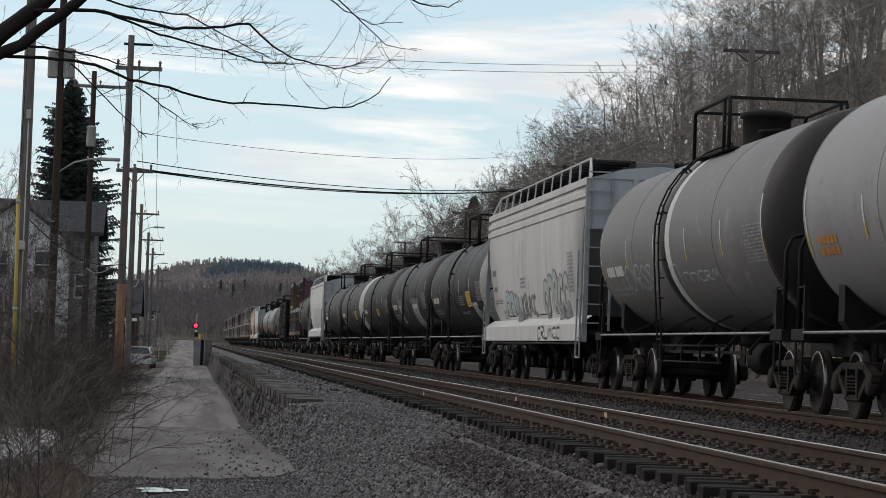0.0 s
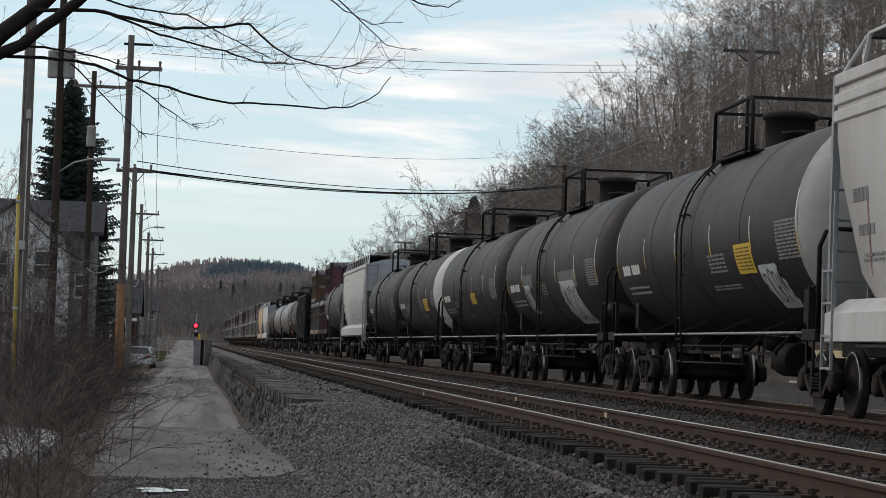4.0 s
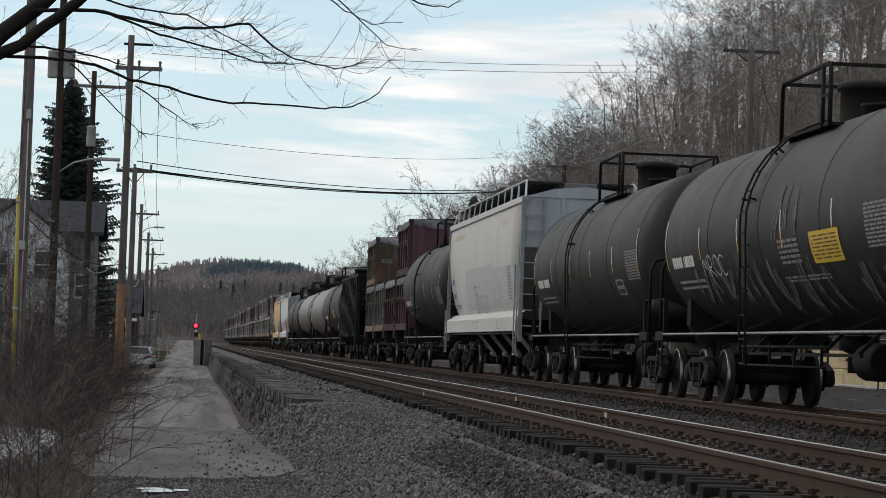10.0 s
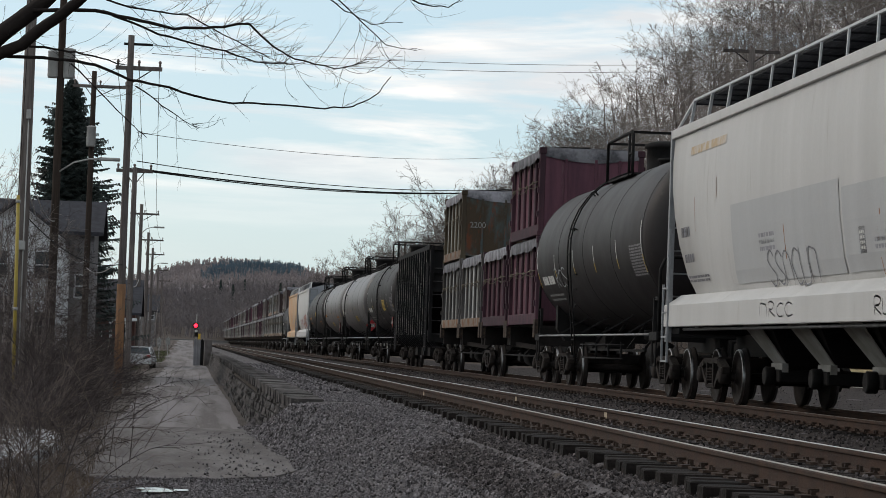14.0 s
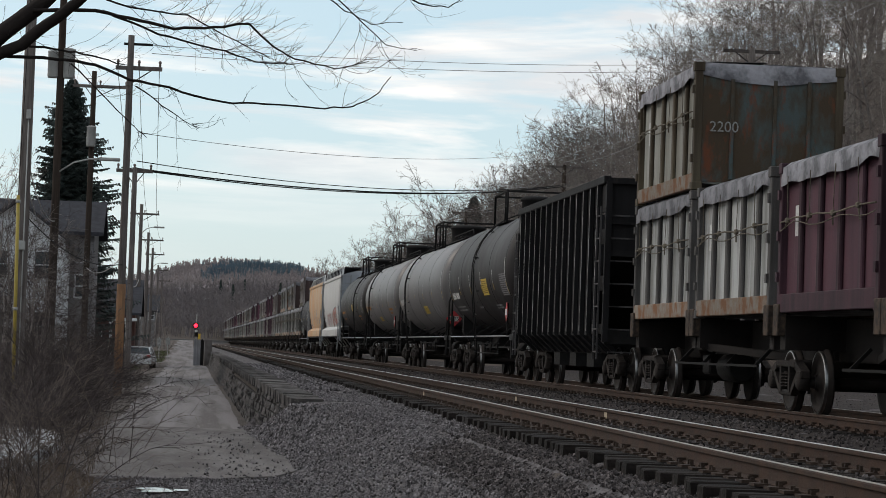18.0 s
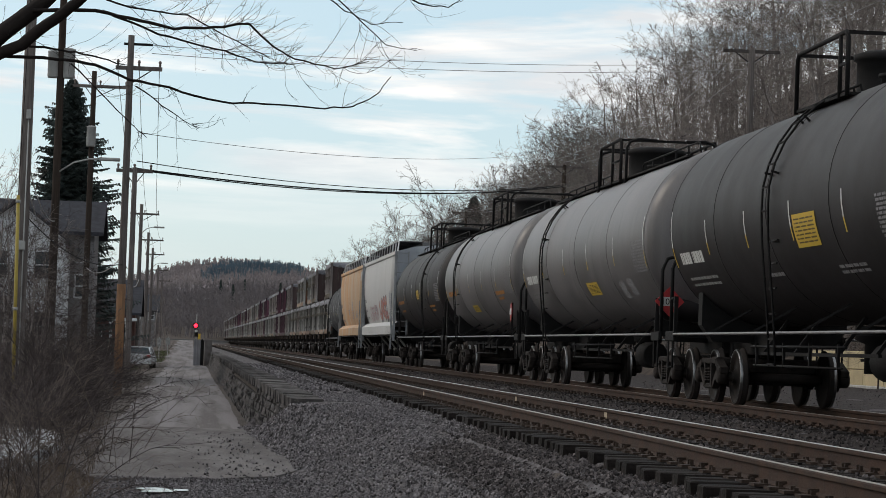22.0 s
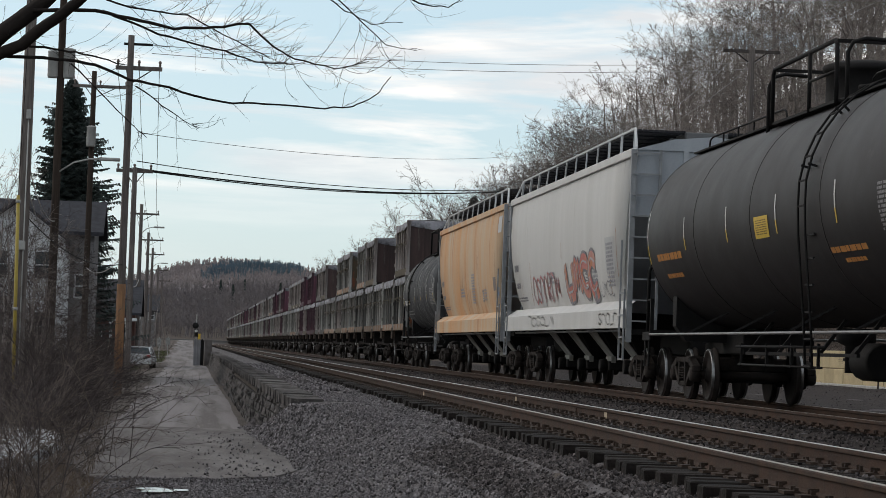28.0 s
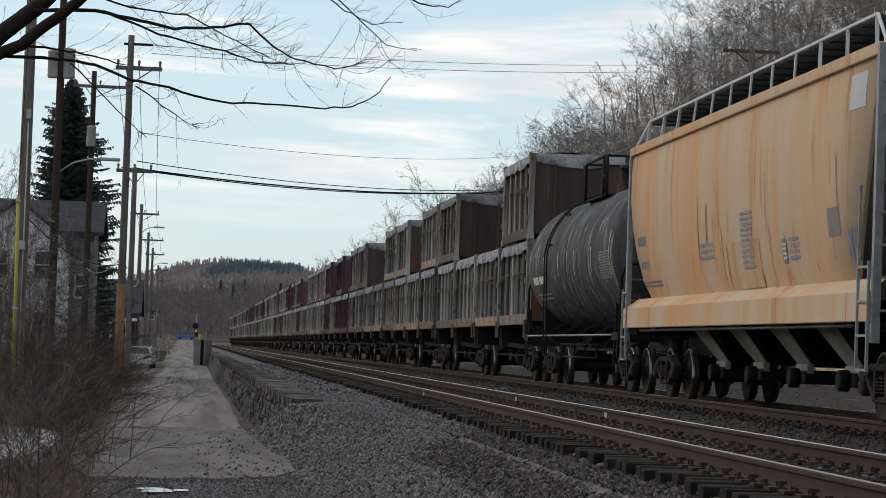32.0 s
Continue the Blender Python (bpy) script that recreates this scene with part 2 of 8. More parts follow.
def strip(x_left, x_right, n, ys, lift, mat, rough, height=gz):
    """A surface laid on the ground, its edges given as functions of y."""
    verts, faces = [], []
    for y in ys:
        a, b = x_left(y), x_right(y)
        for i in range(n + 1):
            x = a + (b - a) * i / n
            verts.append((x, y, height(x, y) + lift + rough * noise.noise(Vector((x * 1.3, y * 1.3, 2.0)))))
    for j in range(len(ys) - 1):
        for i in range(n):
            k = j * (n + 1) + i
            faces.append((k, k + 1, k + n + 2, k + n + 1))
    return raw(verts, faces, mat, True)


ys_near = [10 + 0.4 * i for i in range(125)]
ys_road = [59.6 + 1.5 * i for i in range(100)] + [212 + 6 * i for i in range(66)]
road = new("road", strip(lambda y: -2.45 - 0.25 * math.sin(y * 0.13) + lerp(0, 0.3, (y - 200) / 50), lambda y: lerp(1.30, 1.92, (y - 59) / 6) - 0.05 * abs(math.sin(y * 0.21)) - lerp(0, 1.4, (y - 198) / 12), 8, ys_road, 0.055, M_ROAD, 0.02, lambda x, y: road_z(y)))
tagged(road, "worn grey gravelly lane beside the stone wall", "road", kind="structure")
BALLAST_EDGE = lambda y: lerp(-1.1, 1.55, (y - 36.5) / 4.5) + 0.14 * math.sin(y * 0.9) + 0.1 * math.sin(y * 2.3) if y < 46 else (toe_x(y) - 0.05 + 0.05 * math.sin(y * 2.3) if y < 61.5 else (2.15 if y < 206 else 1.7))
ballast_ys = ys_near + [60.0, 60.7, 61.4, 61.6] + [62.5 + 2 * i for i in range(73)] + [212 + 10 * i for i in range(42)]
ballast = new("ballast", strip(BALLAST_EDGE, lambda y: 21.0, 190, ballast_ys, 0.045, M_BALLAST, 0.012))
tagged(ballast, "dark grey crushed stone ballast sloping from the track", "ballast", kind="structure")

M_BED = material("track_bed", (0.066, 0.054, 0.049), (0.022, 0.019, 0.018), 0.92, scale=7, amount=0.9, bump=1.0, fine=28)
shoulder = new("gravel_shoulder", strip(lambda y: 20.9, lambda y: 29.3 - lerp(0, 3.6, (y - 122) / 16), 24, [78 + 1.5 * i for i in range(60)], 0.052, M_BED, 0.05))
tagged(shoulder, "flat dark gravel between the far track and the block wall", "gravel", kind="structure")

track_bed = new("track_bed", strip(lambda y: 3.88 + 0.06 * math.sin(y * 1.7), lambda y: 21.2, 100, [13 + 1.2 * i for i in range(110)] + [150 + 8 * i for i in range(60)], 0.051, M_BED, 0.006))
tagged(track_bed, "dark crushed stone along the tracks", "track bed", kind="structure")

# the concrete apron where the lane begins
bm = bmesh.new()
outline = [(-1.35, 37.3), (-1.0, 36.9), (-0.6, 37.5), (-0.3, 37.3), (0.1, 38.0), (0.45, 37.7), (0.8, 38.3), (1.35, 39.0), (1.72, 40.8), (1.74, 45.0), (1.62, 50.0), (1.42, 56.0), (1.3, 59.3), (-1.9, 59.4), (-2.3, 50.0), (-1.9, 42.0)]
lo = [bm.verts.new((x, y, ROAD_Z - 0.1)) for x, y in outline]
hi = [bm.verts.new((x, y, ROAD_Z + 0.085)) for x, y in outline]
bm.faces.new(hi)
for i in range(len(outline)):
    j = (i + 1) % len(outline)
    bm.faces.new((lo[i], lo[j], hi[j], hi[i]))
apron = solid("pavement", bm, M_SLAB, "pale worn concrete apron strewn with stones", "pavement", kind="structure")

# scattered ballast stones, near slope and apron
STONE_BASE = [(1, 0, 0.2), (0.3, 0.9, 0.1), (-0.8, 0.5, 0), (-0.7, -0.6, 0.15), (0.4, -0.9, 0), (0.1, 0.1, 0.75), (-0.1, -0.2, -0.5)]
STONE_FACES = [(0, 1, 5), (1, 2, 5), (2, 3, 5), (3, 4, 5), (4, 0, 5), (1, 0, 6), (2, 1, 6), (3, 2, 6), (4, 3, 6), (0, 4, 6)]


def stones(count, place, size, mat, seed):
    r = random.Random(seed)
    verts, faces = [], []
    for _ in range(count):
        x, y, z = place(r)
        s = size(r)
        rot = Euler((r.uniform(0, 6), r.uniform(0, 6), r.uniform(0, 6))).to_matrix()
        k = len(verts)
        for p in STONE_BASE:
            q = rot @ Vector((p[0] * r.uniform(0.7, 1.3), p[1] * r.uniform(0.7, 1.3), p[2] * r.uniform(0.7, 1.3))) * s
            verts.append((x + q.x, y + q.y, z + q.z))
        faces += [tuple(k + i for i in f) for f in STONE_FACES]
    return raw(verts, faces, mat)


M_PEBBLE = material("crushed_stone", (0.230, 0.216, 0.214), (0.062, 0.056, 0.056), 0.9, scale=14, amount=0.6, bump=0.4, fine=50, island=0.8)


# a darker stone mix for the tracks and beside the tie ends
M_PEBBLE_DARK = material("dark_stone", (0.135, 0.120, 0.115), (0.030, 0.026, 0.025), 0.9, scale=14, amount=0.6, bump=0.4, fine=50, island=0.8)


def on_slope(r):
    y = 15 + 52 * r.random() ** 1.1
    a = max(BALLAST_EDGE(y) - 0.15, 3.3 - 0.30 * (y - 16.5))
    x = a + (4.3 - a) * r.random()
    if x > 3.1 and y < 34:
        y += 19
        x = min(x, 3.6)
    return x, y, gz(x, y) + 0.055


def by_ties(r):
    y = 15 + 20 * r.random() ** 1.2
    x = 3.0 + 1.3 * r.random()
    return x, y, gz(x, y) + 0.055


def in_tracks(r):
    y = 14 + 100 * r.random() ** 1.7
    x = r.choice((r.uniform(4.0, 4.6), r.uniform(4.6, 5.9), r.uniform(6.2, 9.0), r.uniform(6.4, 9.0), r.uniform(10.8, 14), r.uniform(12, 28) if y > 60 else 7.2))
    return x, y, gz(x, y) + 0.060


def behind_wall(r):
    y = 60 + 70 * r.random() ** 1.3
    x = r.uniform(2.35, 4.2)
    return x, y, gz(x, y) + 0.055


def by_wall_end(r):
    y = 46 + 15.5 * r.random()
    a = toe_x(y) - 0.08
    x = a + (wall_x(y) - 0.1 - a) * r.random() if y > 52 else a + 1.0 * r.random()
    return x, y, gz(x, y) + r.uniform(0.03, 0.07)


def on_apron(r):
    y = 37.5 + 19 * r.random() ** 1.5
    x = min(1.6, r.gauss(0.85, 0.5))
    return x, y, ROAD_Z + 0.095


def by_apron(r):
    y = 30 + 9.2 * r.random() ** 0.8
    x = -1.25 + 3.2 * r.random()
    if y > 37.4 + 0.7 * noise.noise(Vector((x * 1.6, y * 0.3, 4.0))) + 0.25 * (x + 1.3):
        y -= 2.6 + 2 * r.random()
    return x, y, ROAD_Z + (0.092 if y > 36.9 else 0.06)


for nm, n, place, lo_s, hi_s, sd in (("ballast_stones", 80000, on_slope, 0.010, 0.030, 1), ("ballast_stones", 26000, in_tracks, 0.014, 0.036, 2), ("ballast_stones", 16000, by_ties, 0.012, 0.030, 7),
                                     ("ballast_stones", 6500, behind_wall, 0.02, 0.06, 3), ("ballast_stones", 6500, by_wall_end, 0.02, 0.055, 5), ("loose_stones", 330, on_apron, 0.010, 0.036, 4), ("ballast_stones", 9000, by_apron, 0.006, 0.022, 6)):
    ob = new(nm, stones(n, place, lambda r, a=lo_s, b=hi_s: a + (b - a) * r.random() ** 1.5, M_PEBBLE_DARK if place in (in_tracks, by_ties) else M_PEBBLE, sd))
    tagged(ob, "loose grey crushed stones of uneven size", "stones", kind="stuff")

# a puddle in the gravel
M_WATER = bpy.data.materials.new("water")
M_WATER.use_nodes = True
wb = M_WATER.node_tree.nodes["Principled BSDF"]
wb.inputs["Base Color"].default_value, wb.inputs["Roughness"].default_value = (0.02, 0.022, 0.022, 1), 0.03
bm = bmesh.new()
ring = []
for i in range(28):
    a = 2 * math.pi * i / 28
    k = 1 + 0.25 * math.sin(3 * a + 1) + 0.15 * math.sin(5 * a)
    ring.append(bm.verts.new((-0.32 + 0.30 * k * math.cos(a), 34.5 + 0.5 * k * math.sin(a), ROAD_Z + 0.088)))
bm.faces.new(ring)
solid("puddle", bm, M_WATER, "shallow still puddle reflecting the sky in gravel", "puddle")

# ---- stone retaining wall: body, courses of blocks, coping slabs ----
M_WALL_CORE = material("wall_mortar", (0.13, 0.115, 0.10), (0.07, 0.062, 0.055), 0.95, scale=4, bump=0.6)
bm = bmesh.new()
core = []
for y in [WALL_Y0 + 0.06 + 1.0 * i for i in range(14)] + [66, 100, 150, WALL_Y1]:
    x, t_ = wall_x(y), wall_top(y) - 0.2
    core.append([bm.verts.new(p) for p in ((x - 0.20, y, ROAD_Z - 0.3), (x + 0.55, y, ROAD_Z - 0.3), (x + 0.55, y, t_), (x + 0.04, y, t_))])
for p, q in zip(core, core[1:]):
    for i in range(4):
        bm.faces.new((p[i], p[(i + 1) % 4], q[(i + 1) % 4], q[i]))
bm.faces.new(core[0])
bm.faces.new(core[-1][::-1])
wall_east = solid("wall_east", bm, M_WALL_CORE, "old coursed stone retaining wall with flat coping", "wall", kind="structure")
block_meshes = []
for k in range(5):
    bm = bmesh.new()
    vs = box(bm, -0.04, 0.08, -0.5, 0.5, -0.5, 0.5)
    bmesh.ops.subdivide_edges(bm, edges=bm.edges[:], cuts=1, use_grid_fill=True)
    rk = random.Random(40 + k)
    for v in bm.verts:
        if v.co.x < 0:
            v.co.x += rk.uniform(-0.035, 0.02)
        v.co.y += rk.uniform(-0.012, 0.012)
        v.co.z += rk.uniform(-0.02, 0.02)
    block_meshes.append(finish(bm, M_STONE))
cap_meshes = []
for k in range(4):
    bm = bmesh.new()
    box(bm, -0.09, 0.56, -0.5, 0.5, -0.11, 0.11, 0.012)
    rk = random.Random(60 + k)
    for v in bm.verts:
        v.co += Vector((rk.uniform(-0.015, 0.015), rk.uniform(-0.006, 0.006), rk.uniform(-0.012, 0.012)))
    cap_meshes.append(finish(bm, M_STONE))

# dirt and leaf litter along the wall's foot and the lane's edges
M_DIRT = material("dirt", (0.112, 0.096, 0.084), (0.062, 0.053, 0.046), 0.95, scale=2.2, amount=0.8, bump=0.9, fine=26, third=(0.085, 0.085, 0.045))
rd = random.Random(44)
for label, xc, w, ya, yb, step in (("brown dirt and dead leaves along the wall's foot", 1.44, 0.20, 61.0, 204, 0.9), ("brown dirt edge between lane and brush", -2.15, 0.55, 56, 210, 1.1)):
    verts, faces = [], []
    n = int((yb - ya) / step)
    for i in range(n + 1):
        y = ya + (yb - ya) * i / n
        ww = w * (0.8 + 0.6 * noise.noise(Vector((y * 0.06, xc, 0))) + 0.04 * rd.random())
        for q, (dx, dz) in enumerate(((-1.0, -0.02), (-0.5, 0.03), (0.0, 0.05), (0.5, 0.06), (1.0, -0.01))):
            verts.append((xc + dx * ww if xc < 0 or dx < 0 else xc + dx * 0.24, y, road_z(y) + 0.058 + dz * 0.6 + rd.uniform(-0.012, 0.012)))
    faces = [(i * 5 + q, i * 5 + q + 1, i * 5 + q + 6, i * 5 + q + 5) for i in range(n) for q in range(4)]
    tagged(new("dirt", raw(verts, faces, M_DIRT, True)), label, "dirt", kind="stuff")
# ---- the two tracks ----
RAIL_PROFILE = [(-0.070, -0.170), (0.070, -0.170), (0.070, -0.158), (0.012, -0.140), (0.009, -0.048), (0.036, -0.040), (0.036, -0.010), (0.030, -0.001),
                (-0.030, -0.001), (-0.036, -0.010), (-0.036, -0.040), (-0.009, -0.048), (-0.012, -0.140), (-0.070, -0.158)]


def rail_mesh(y0, y1, mat):
    n = len(RAIL_PROFILE)
    verts = [(x, y, z) for y in (y0, y1) for x, z in RAIL_PROFILE]
    faces = [(i, (i + 1) % n, n + (i + 1) % n, n + i) for i in range(n)] + [tuple(range(n))[::-1], tuple(range(n, 2 * n))]
    return raw(verts, faces, mat)


tie_meshes = []
for k in range(4):
    bm = bmesh.new()
    box(bm, -1.30, 1.30, -0.112, 0.112, -0.09, 0.09, 0.012)
    rk = random.Random(80 + k)
    for v in bm.verts:
        v.co += Vector((rk.uniform(-0.012, 0.012), rk.uniform(-0.008, 0.008), rk.uniform(-0.005, 0.005)))
    tie_meshes.append(finish(bm, M_TIE))


def track(label, cx, z, y0, y_mid, y1, shine, part_ties):
    t = thing("railroad_track", label, "railroad track", at=pose(cx, 0, z))
    for side in (-1, 1):
        r = part("rail", rail_mesh(y0, 640, M_RAIL), M_RAIL, t)
        r.location.x = side * 0.7525
        bm = bmesh.new()
        box(bm, -0.026, 0.026, y0, 640, -0.004, 0.002)
        hd = part("rail_head", bm, M_SHINE if (shine == "both" or shine == side) else M_HEAD_DULL, r, "polished running surface")
    rk = random.Random(int(cx * 10))
    verts, faces, pv, pf = [], [], [], []
    y = y0
    n = 0
    while y < y1:
        yy = y + rk.uniform(-0.03, 0.03)
        if y < y_mid and n < part_ties:
            o = part("tie", tie_meshes[n % 4], M_TIE, t)
            o.location = (rk.uniform(-0.05, 0.05), yy, -0.268 + rk.uniform(-0.008, 0.004))
            o.rotation_euler.z = rk.uniform(-0.012, 0.012)
            n += 1
        else:
            k = len(verts)
            verts += [(sx * 1.3, yy + sy * 0.11, sz) for sz in (-0.36, -0.178) for sx, sy in ((-1, -1), (1, -1), (1, 1), (-1, 1))]
            faces += [tuple(k + i for i in f) for f in ((4, 5, 6, 7), (0, 1, 5, 4), (1, 2, 6, 5), (2, 3, 7, 6), (3, 0, 4, 7))]
        if y < 170:
            for side in (-1, 1):
                def block(x0, x1, ya, yb, za, zb):
                    k = len(pv)
                    pv.extend([(px, py, pz) for pz in (za, zb) for px, py in ((x0, ya), (x1, ya), (x1, yb), (x0, yb))])
                    pf.extend([tuple(k + i for i in f) for f in ((4, 5, 6, 7), (0, 1, 5, 4), (1, 2, 6, 5), (2, 3, 7, 6), (3, 0, 4, 7))])
                c = side * 0.7525
                block(c - 0.19, c - 0.072, yy - 0.095, yy + 0.095, -0.18, -0.156)
                block(c + 0.072, c + 0.19, yy - 0.095, yy + 0.095, -0.18, -0.156)
                for sx in (-1, 1):
                    for sy in (-0.055, 0.045):
                        block(c + sx * 0.095 - 0.016, c + sx * 0.095 + 0.016, yy + sy - 0.013, yy + sy + 0.013, -0.157, -0.14 + rk.uniform(0, 0.03))
                if n % 2:
                    block(c - 0.085, c + 0.085, yy + 0.11, yy + 0.15, -0.19, -0.12)
        y += 0.495
    if verts:
        tagged(part("tie_row", raw(verts, faces, M_TIE), M_TIE, t, "far wooden ties"), kind="stuff")
    tagged(part("track_hardware", raw(pv, pf, M_PLATE), M_PLATE, t, "rusty tie plates, spikes and anchors"), kind="stuff")
    # joint bars and pale paint marks on the webs
    M_MARK = material("paint_mark", (0.55, 0.45, 0.33), None, 0.8, scale=12)
    return t, M_MARK


near_track, M_MARK = track("rusty railroad track on wooden ties and stone ballast", NEAR_TRACK, 0.0, 13.0, 155.0, 560.0, 1, 285)
far_track, M_MARK = track("railroad track under the moving freight train", FAR_TRACK, FAR_RISE - 0.055, 22.0, 90.0, 560.0, "none", 120)
for x, y in ((-0.7525, 49.3), (0.7525, 47.2), (0.7525, 36.9)):
    bm = bmesh.new()
    box(bm, x - 0.0165, x - 0.0105, y - 0.11, y + 0.11, -0.138, -0.05)
    part("paint_mark", bm, M_MARK, near_track, "pale paint mark on the rail web")
bm = bmesh.new()
box(bm, 0.7525 - 0.03, 0.7525 - 0.012, 39.7, 40.6, -0.13, -0.055, 0.004)
part("joint_bar", bm, M_RAIL, near_track, "bolted joint bar")
# ---- the train ----
V0, SLOW = 9.839, 0.01179
ROLLING = []      # (thing, distance along the track at the start, height)
WHEELSETS = []


def gone(t):
    return V0 * t - 0.5 * SLOW * t * t


M_TANK = material("tank_black", (0.0205, 0.0165, 0.0168), (0.0118, 0.0095, 0.0098), 0.56, scale=1.1, amount=0.6, bump=0.05, fine=45, third=(0.036, 0.032, 0.029), third_at=0.66, spec=0.24)
M_UNDER = material("underframe_black", (0.020, 0.019, 0.0185), (0.012, 0.0115, 0.011), 0.75, scale=5, amount=0.6, bump=0.2)
M_WHEEL = material("wheel_steel", (0.028, 0.022, 0.019), (0.014, 0.012, 0.011), 0.7, metal=0.0, scale=6, amount=0.5, bump=0.1)
M_TREAD = material("wheel_tread", (0.36, 0.36, 0.37), (0.16, 0.155, 0.15), 0.35, metal=1.0, scale=8, amount=0.3, bump=0.03)
M_FRAME = material("truck_frame", (0.046, 0.038, 0.033), (0.014, 0.012, 0.011), 0.8, metal=0.1, scale=4, amount=0.7, bump=0.3)
M_WHITE = material("white_stencil", (0.75, 0.75, 0.73), (0.5, 0.5, 0.48), 0.6, scale=14, amount=0.6, bump=0.05)
M_GREYW = material("worn_stencil", (0.36, 0.36, 0.35), (0.2, 0.2, 0.2), 0.7, scale=18, amount=0.8, bump=0.05)
M_YEL = material("yellow_sticker", (0.72, 0.48, 0.05), (0.55, 0.36, 0.05), 0.5, scale=10, bump=0.03)
M_ORS = material("orange_stencil", (0.55, 0.24, 0.07), (0.35, 0.16, 0.06), 0.7, scale=12, bump=0.03)
M_RED = material("red_placard", (0.55, 0.05, 0.05), (0.4, 0.04, 0.05), 0.5, scale=9, bump=0.02)
M_PIPE = material("white_handrail", (0.26, 0.255, 0.25), (0.10, 0.097, 0.094), 0.4, scale=5, amount=0.6, bump=0.05)


# -- wheels and trucks --
def wheelset_bm():
    tread, disc = bmesh.new(), bmesh.new()
    for s in (-1, 1):
        prof = [(0.10, 0.66), (0.37, 0.68), (0.40, 0.672), (0.485, 0.672), (0.49, 0.70), (0.462, 0.715), (0.455, 0.81), (0.40, 0.812), (0.37, 0.77), (0.15, 0.79), (0.11, 0.83), (0.11, 0.86)]
        lathe(disc, [(r * 1.0, s * x) for r, x in prof], "x", 22)
        lathe(tread, [(0.4565, s * 0.716), (0.4595, s * 0.805), (0.452, s * 0.8125), (0.437, s * 0.8135)], "x", 22, caps=False)
    lathe(disc, [(0.08, -1.08), (0.08, 1.08)], "x", 10)
    return disc, tread


_d, _t = wheelset_bm()
ME_DISC, ME_TREAD = finish(_d, M_WHEEL), finish(_t, M_TREAD)


def sideframe_bm():
    bm = bmesh.new()
    for z, w, h in ((0.71, 0.13, 0.10), (0.29, 0.12, 0.09)):
        box(bm, -w / 2, w / 2, -0.60 if z > 0.5 else -0.33, 0.60 if z > 0.5 else 0.33, z - h / 2, z + h / 2, 0.02)
    for s in (-1, 1):
        beam(bm, (0, s * 0.60, 0.69), (0, s * 1.00, 0.56), 0.13, 0.11)
        beam(bm, (0, s * 0.34, 0.30), (0, s * 0.76, 0.60), 0.12, 0.09)
        lathe(bm, [(0.10, -0.08), (0.125, -0.07), (0.125, 0.07), (0.09, 0.10), (0.001, 0.10)], 'x', 12, (0, s * 0.89, 0.457))
        box(bm, -0.08, 0.08, s * 0.89 - 0.13, s * 0.89 + 0.13, 0.50, 0.62, 0.02)
        box(bm, -0.075, 0.075, s * 0.27 - 0.05, s * 0.27 + 0.05, 0.30, 0.68)
    return bm


def spring_bm():
    bm = bmesh.new()
    for yy in (-0.13, 0.13):
        for i in range(5):
            lathe(bm, [(0.085, -0.014), (0.105, 0.0), (0.085, 0.014)], "z", 10, (0, yy, 0.385 + i * 0.045))
        lathe(bm, [(0.05, 0.36), (0.05, 0.60)], "z", 8, (0, yy, 0))
    return bm


ME_SIDE, ME_SPRING = finish(sideframe_bm(), M_FRAME), finish(spring_bm(), M_FRAME)
bm = bmesh.new()
box(bm, -1.0, 1.0, -0.20, 0.20, 0.52, 0.78, 0.03)
lathe(bm, [(0.2, 0.78), (0.2, 0.86)], "z", 12)
ME_BOLSTER = finish(bm, M_FRAME)
bm = bmesh.new()
for s in (-1, 1):
    box(bm, -0.85, 0.85, s * 0.36 - 0.05, s * 0.36 + 0.05, 0.33, 0.46)
    for x in (-0.75, 0.75):
        box(bm, x - 0.06, x + 0.06, s * 0.36 - 0.08, s * 0.36 + 0.08, 0.28, 0.62)
ME_BRAKE = finish(bm, M_UNDER)


def truck(parent, y, name="truck"):
    t = new(name)
    t.parent, t.location = parent, (0, y, -0.055)
    for s in (-1, 1):
        f = part("side_frame", ME_SIDE, None, t)
        f.location.x = s * 1.02
        if s < 0:
            f.rotation_euler.z = math.pi
        sp = part("spring", ME_SPRING, None, t)
        sp.location.x = s * 1.02
    part("bolster", ME_BOLSTER, None, t)
    part("brake_beam", ME_BRAKE, None, t)
    for s in (-1, 1):
        w = part("wheelset", ME_DISC, None, t)
        w.location = (0, s * 0.89, 0.457)
        WHEELSETS.append((w, s))
        # the treads are one material slot of the same turned steel
        w.data = ME_WHEEL
    return t


# one wheelset mesh with two slots: dark disc and bright tread
_b = bmesh.new()
_b.from_mesh(ME_DISC)
_n = len(_b.faces)
_b.from_mesh(ME_TREAD)
_b.faces.ensure_lookup_table()
for f in _b.faces[_n:]:
    f.material_index = 1
ME_WHEEL = bpy.data.meshes.new("wheelset")
_b.to_mesh(ME_WHEEL)
_b.free()
ME_WHEEL.materials.append(M_WHEEL)
ME_WHEEL.materials.append(M_TREAD)


# -- pieces on a round tank: angle 0 is level, towards -x; 90 is the top --
def on_tank(r, zc, ang, y, lift=0.0):
    a = radians(ang)
    return Vector((-(r + lift) * math.cos(a), y, zc + (r + lift) * math.sin(a)))


